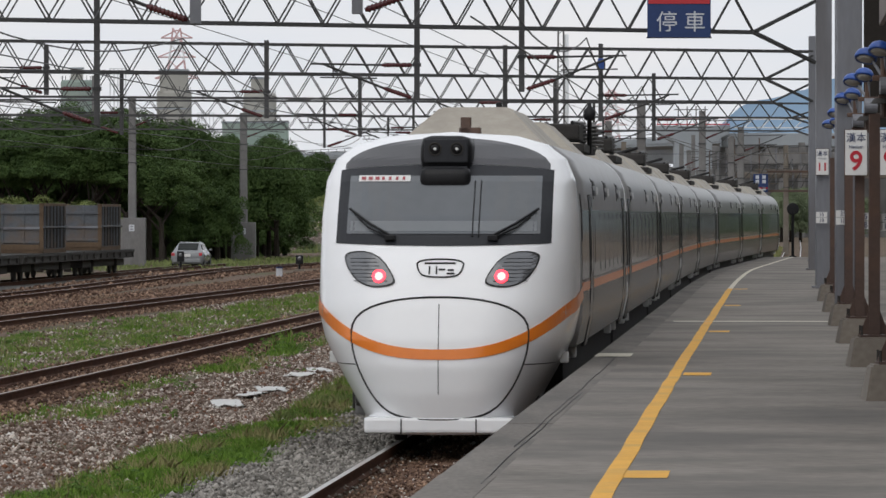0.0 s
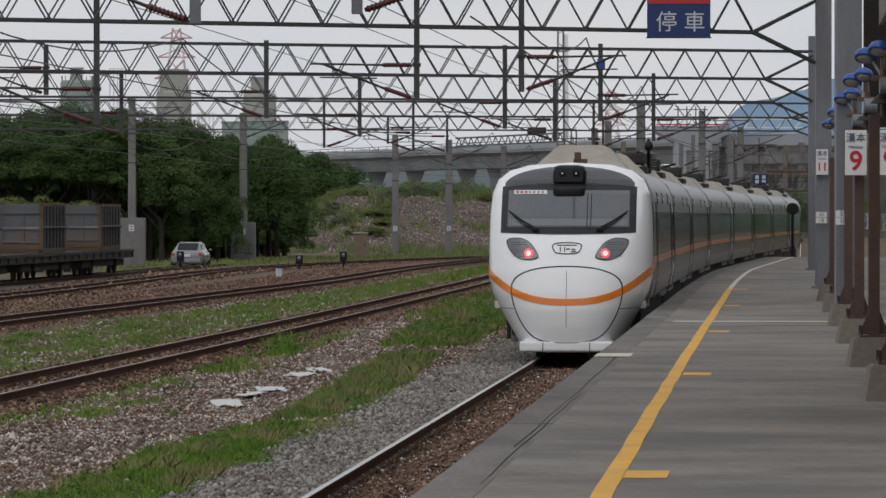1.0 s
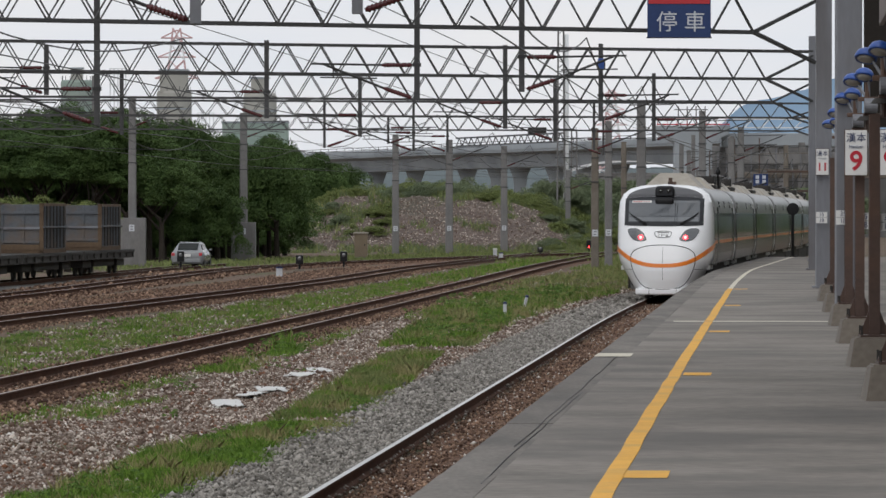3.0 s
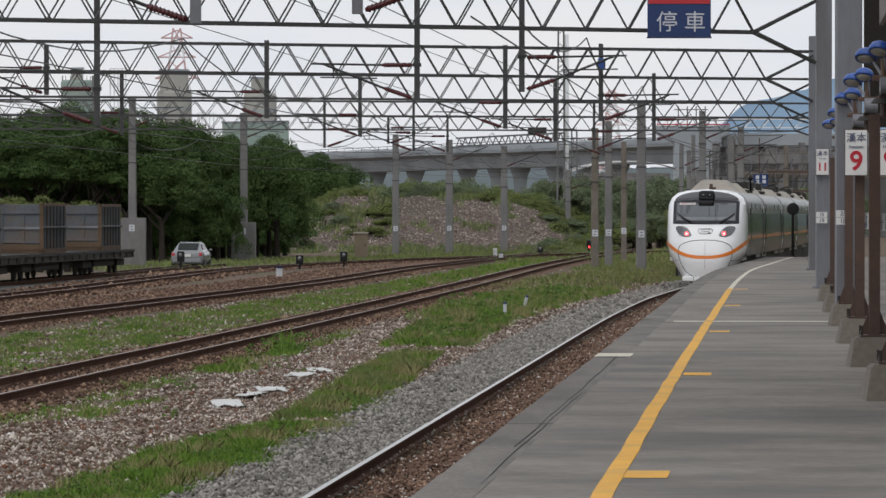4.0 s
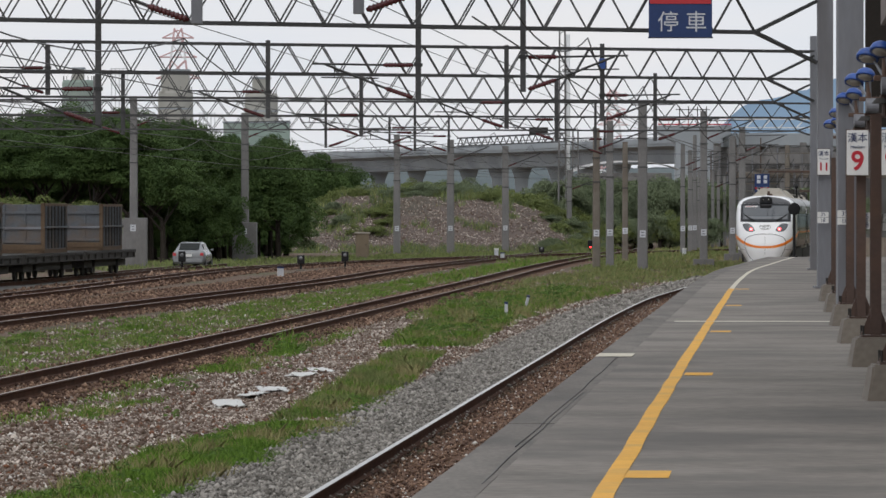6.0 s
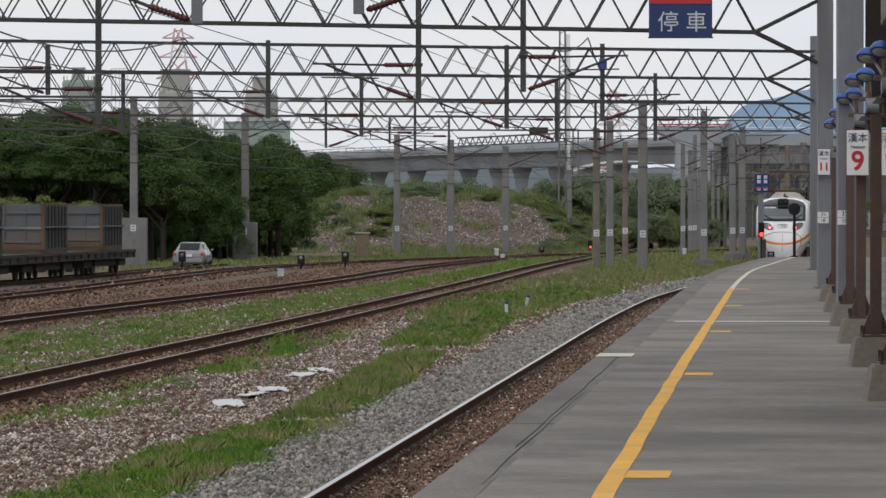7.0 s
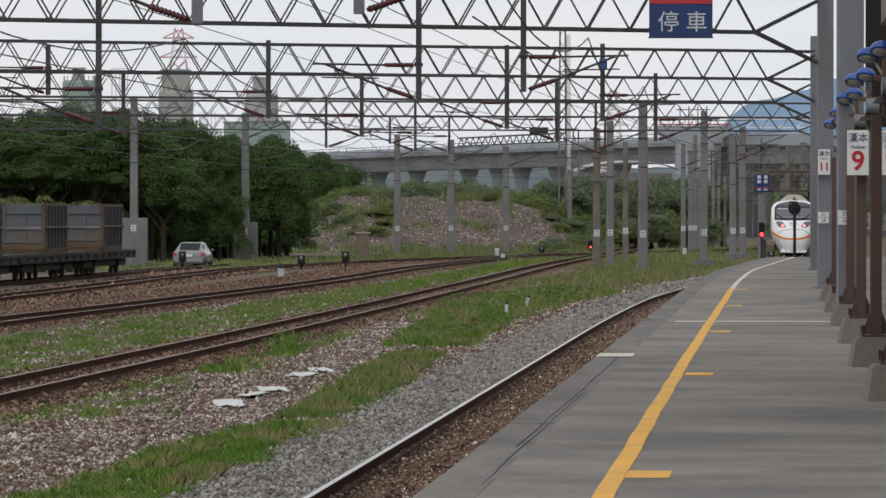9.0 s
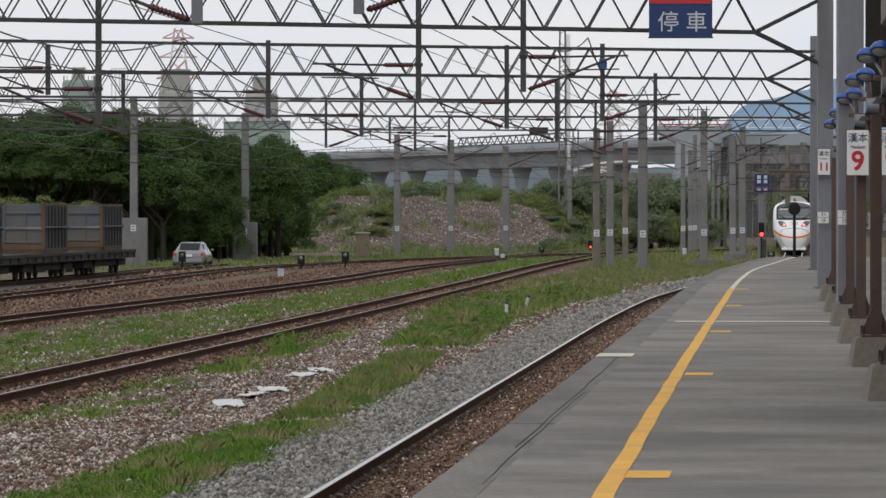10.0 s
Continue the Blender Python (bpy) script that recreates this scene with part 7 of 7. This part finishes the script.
MIDDLE = ((70, 120, -5.6, -6.0, -1.25, -1.4, 46000, 0.14, 0.009), (118, 200, -5.8, -4.0, -1.3, -1.4, 36000, 0.16, 0.013), (60, 100, 1.1, 1.2, 2.0, 1.7, 4000, 0.14, 0.012), (195, 300, -4.0, -3.0, -1.5, -1.5, 10000, 0.25, 0.025))
scatter_grass("grass", line_2, MIDDLE, "olive_grass", "olive green grass between the siding tracks", 23, -0.5)
scatter_grass("grass", line_2, [(a, b, c, d, e, f, n * 2 // 3, h * 1.25, w) for a, b, c, d, e, f, n, h, w in MIDDLE], "grass", "fresh green grass between the siding tracks", 30, -0.36)
scatter_grass("grass", line_2, [(a, b, c, d, e, f, n // 9, h * 1.3, w) for a, b, c, d, e, f, n, h, w in MIDDLE], "dry_grass", "dry stalks between the siding tracks", 24)
FAR = ((240, 345, -16, -13, -1.7, -1.7, 16000, 0.36, 0.035), (290, 360, -8, -14, -1.7, -1.7, 12000, 0.4, 0.04), (290, 360, 1.7, 1.7, 14, 8, 9000, 0.35, 0.04))
scatter_grass("grass", line_4, FAR, "olive_grass", "rough grass along the foot of the trees and mound", 25)
scatter_grass("grass", line_2, ((300, 420, 1.8, 1.8, 12, 12, 15000, 0.32, 0.045), (250, 330, 1.6, 1.6, 5.0, 7.0, 9000, 0.25, 0.03)), "olive_grass", "rough grass beyond the far points", 26)
scatter_grass("grass", line_2, ((290, 420, 1.8, 1.8, 12, 12, 5000, 0.4, 0.045),), "dry_grass", "dry grass beyond the far points", 27)


def mound_grass(name, n, height, width, mat, label, seed):
    """Blades on the overgrown parts of the mound: its crest, both flanks and the foot."""
    rng = np.random.default_rng(seed)
    xs, ys = rng.uniform(-13, 12.5, n), 357.5 + 24 * rng.uniform(0, 1, n)
    zs = np.array([mound_height(float(a), float(b)) for a, b in zip(xs, ys)])
    patch = np.array([noise.noise(Vector((a / 1.9, b / 3.2, seed % 7))) + 0.5 * noise.noise(Vector((a / 0.6, b / 0.9, 4))) for a, b in zip(xs, ys)])
    want = 0.75 * (ys > 374) + 0.42 * (xs < -3.5) * (zs > 1.2) + 0.3 * (xs > 8.3) + 0.55 * (zs < 0.25) - 0.45
    ok = patch * 0.9 + want + rng.uniform(-0.15, 0.15, n) > 0.0
    xs, ys, zs = xs[ok], ys[ok], zs[ok]
    m = len(xs)
    hh = height * rng.uniform(0.3, 1.1, m)
    ang = rng.uniform(0, 6.283, m)
    side = np.stack([np.cos(ang), np.sin(ang), np.zeros(m)], axis=1) * (width * rng.uniform(0.6, 1.2, m))[:, None]
    base = np.stack([xs, ys, zs - 0.05], axis=1)
    tip = base + np.stack([rng.normal(size=m) * 0.35 * hh, rng.normal(size=m) * 0.35 * hh, hh], axis=1)
    v = np.stack([base - side, base + side, tip], axis=1).reshape(-1, 3)
    tagged(new(name, quick_mesh(name, v, np.arange(len(v)).reshape(-1, 3), M[mat])), label, "grass", kind="stuff")


mound_grass("grass", 42000, 0.50, 0.05, "olive_grass", "olive grass growing over the gravel mound", 51)
mound_grass("grass", 16000, 0.55, 0.05, "leaf_hazed", "darker weeds growing over the gravel mound", 58)
mound_grass("grass", 5000, 0.65, 0.03, "dry_grass", "dry stalks on the gravel mound", 65)


def make_weeds():
    """Low broad-leaved plants, one by one."""
    rng = random.Random(77)
    stock = [new("foliage", crown_mesh("foliage", q, 0.3, 0.26, 10, 34, 0.034, "weed")) for q in (71, 72, 73)]
    stalk = mesh_object("stem", tube((0, 0, -0.06), (0, 0, 0.2), 0.012, seg=5), M["weed"])
    spots = ((line_1, 46, 64, -3.3, -1.9, 46, 0.55), (line_1, 66, 72, -2.9, -1.9, 8, 0.6), (line_1, 97, 105, -6.9, -5.9, 12, 1.0), (line_1, 104, 130, -5.0, -3.0, 26, 0.9),
             (line_1, 130, 178, -6.6, -3.2, 34, 1.2), (line_2, 70, 130, -5.4, -1.6, 30, 0.75), (line_1, 62, 100, -8.0, -4.5, 14, 0.45))
    for line, y0, y1, u0, u1, n, size in spots:
        for k in range(n):
            y = rng.uniform(y0, y1)
            x = line(y) + rng.uniform(u0, u1)
            q = size * rng.uniform(0.5, 1.15)
            plant = thing("weed_plant", pose(x, y, ground_height(x, y), 0, 0, rng.uniform(0, 360)), "low bushy green weed rooted in the gravel", "weed", "weeds in the yard")
            shared("foliage", stock[k % 3], plant, Matrix.Translation((0, 0, 0.05 * q)) @ Matrix.Diagonal((q, q, q * rng.uniform(0.6, 1.1), 1)))
            shared("stem", stalk, plant, Matrix.Diagonal((1, 1, q, 1)))
    for ob in stock + [stalk]:
        bpy.data.objects.remove(ob)


make_weeds()


# ---- what moves ----
def arc_table():
    ys, ss = [0.0], [0.0]
    y = 0.0
    while y < 700:
        d = math.hypot(1.0, line_1(y + 1.0) - line_1(y))
        y += 1.0
        ys.append(y)
        ss.append(ss[-1] + d)
    return ys, ss


ARC_Y, ARC_S = arc_table()


def on_line(s):
    y = float(np.interp(s, ARC_S, ARC_Y))
    return Vector((line_1(y), y, 0.0))


def car_pose(s):
    """A car whose middle lies s metres along the line, its bogies on the rails."""
    a, b = on_line(s - 7.0), on_line(s + 7.0)
    mid, d = (a + b) / 2, b - a
    return Matrix.Translation(mid) @ Matrix.Rotation(math.atan2(-d.x, d.y), 4, "Z")


def tail_distance(t):
    """Where the tip of the tail is, in metres along the line: the train slows gently as it draws away."""
    return float(np.interp(54.2, ARC_Y, ARC_S)) + 33.25 * t - 0.475 * t * t


def motions():
    times = [0.25 * k for k in range(41)]
    for k, car in enumerate(train_cars):
        walk(car, [(t, car_pose(tail_distance(t) + CAR_BODY / 2 + CAR_PITCH * k)) for t in times])


motions()
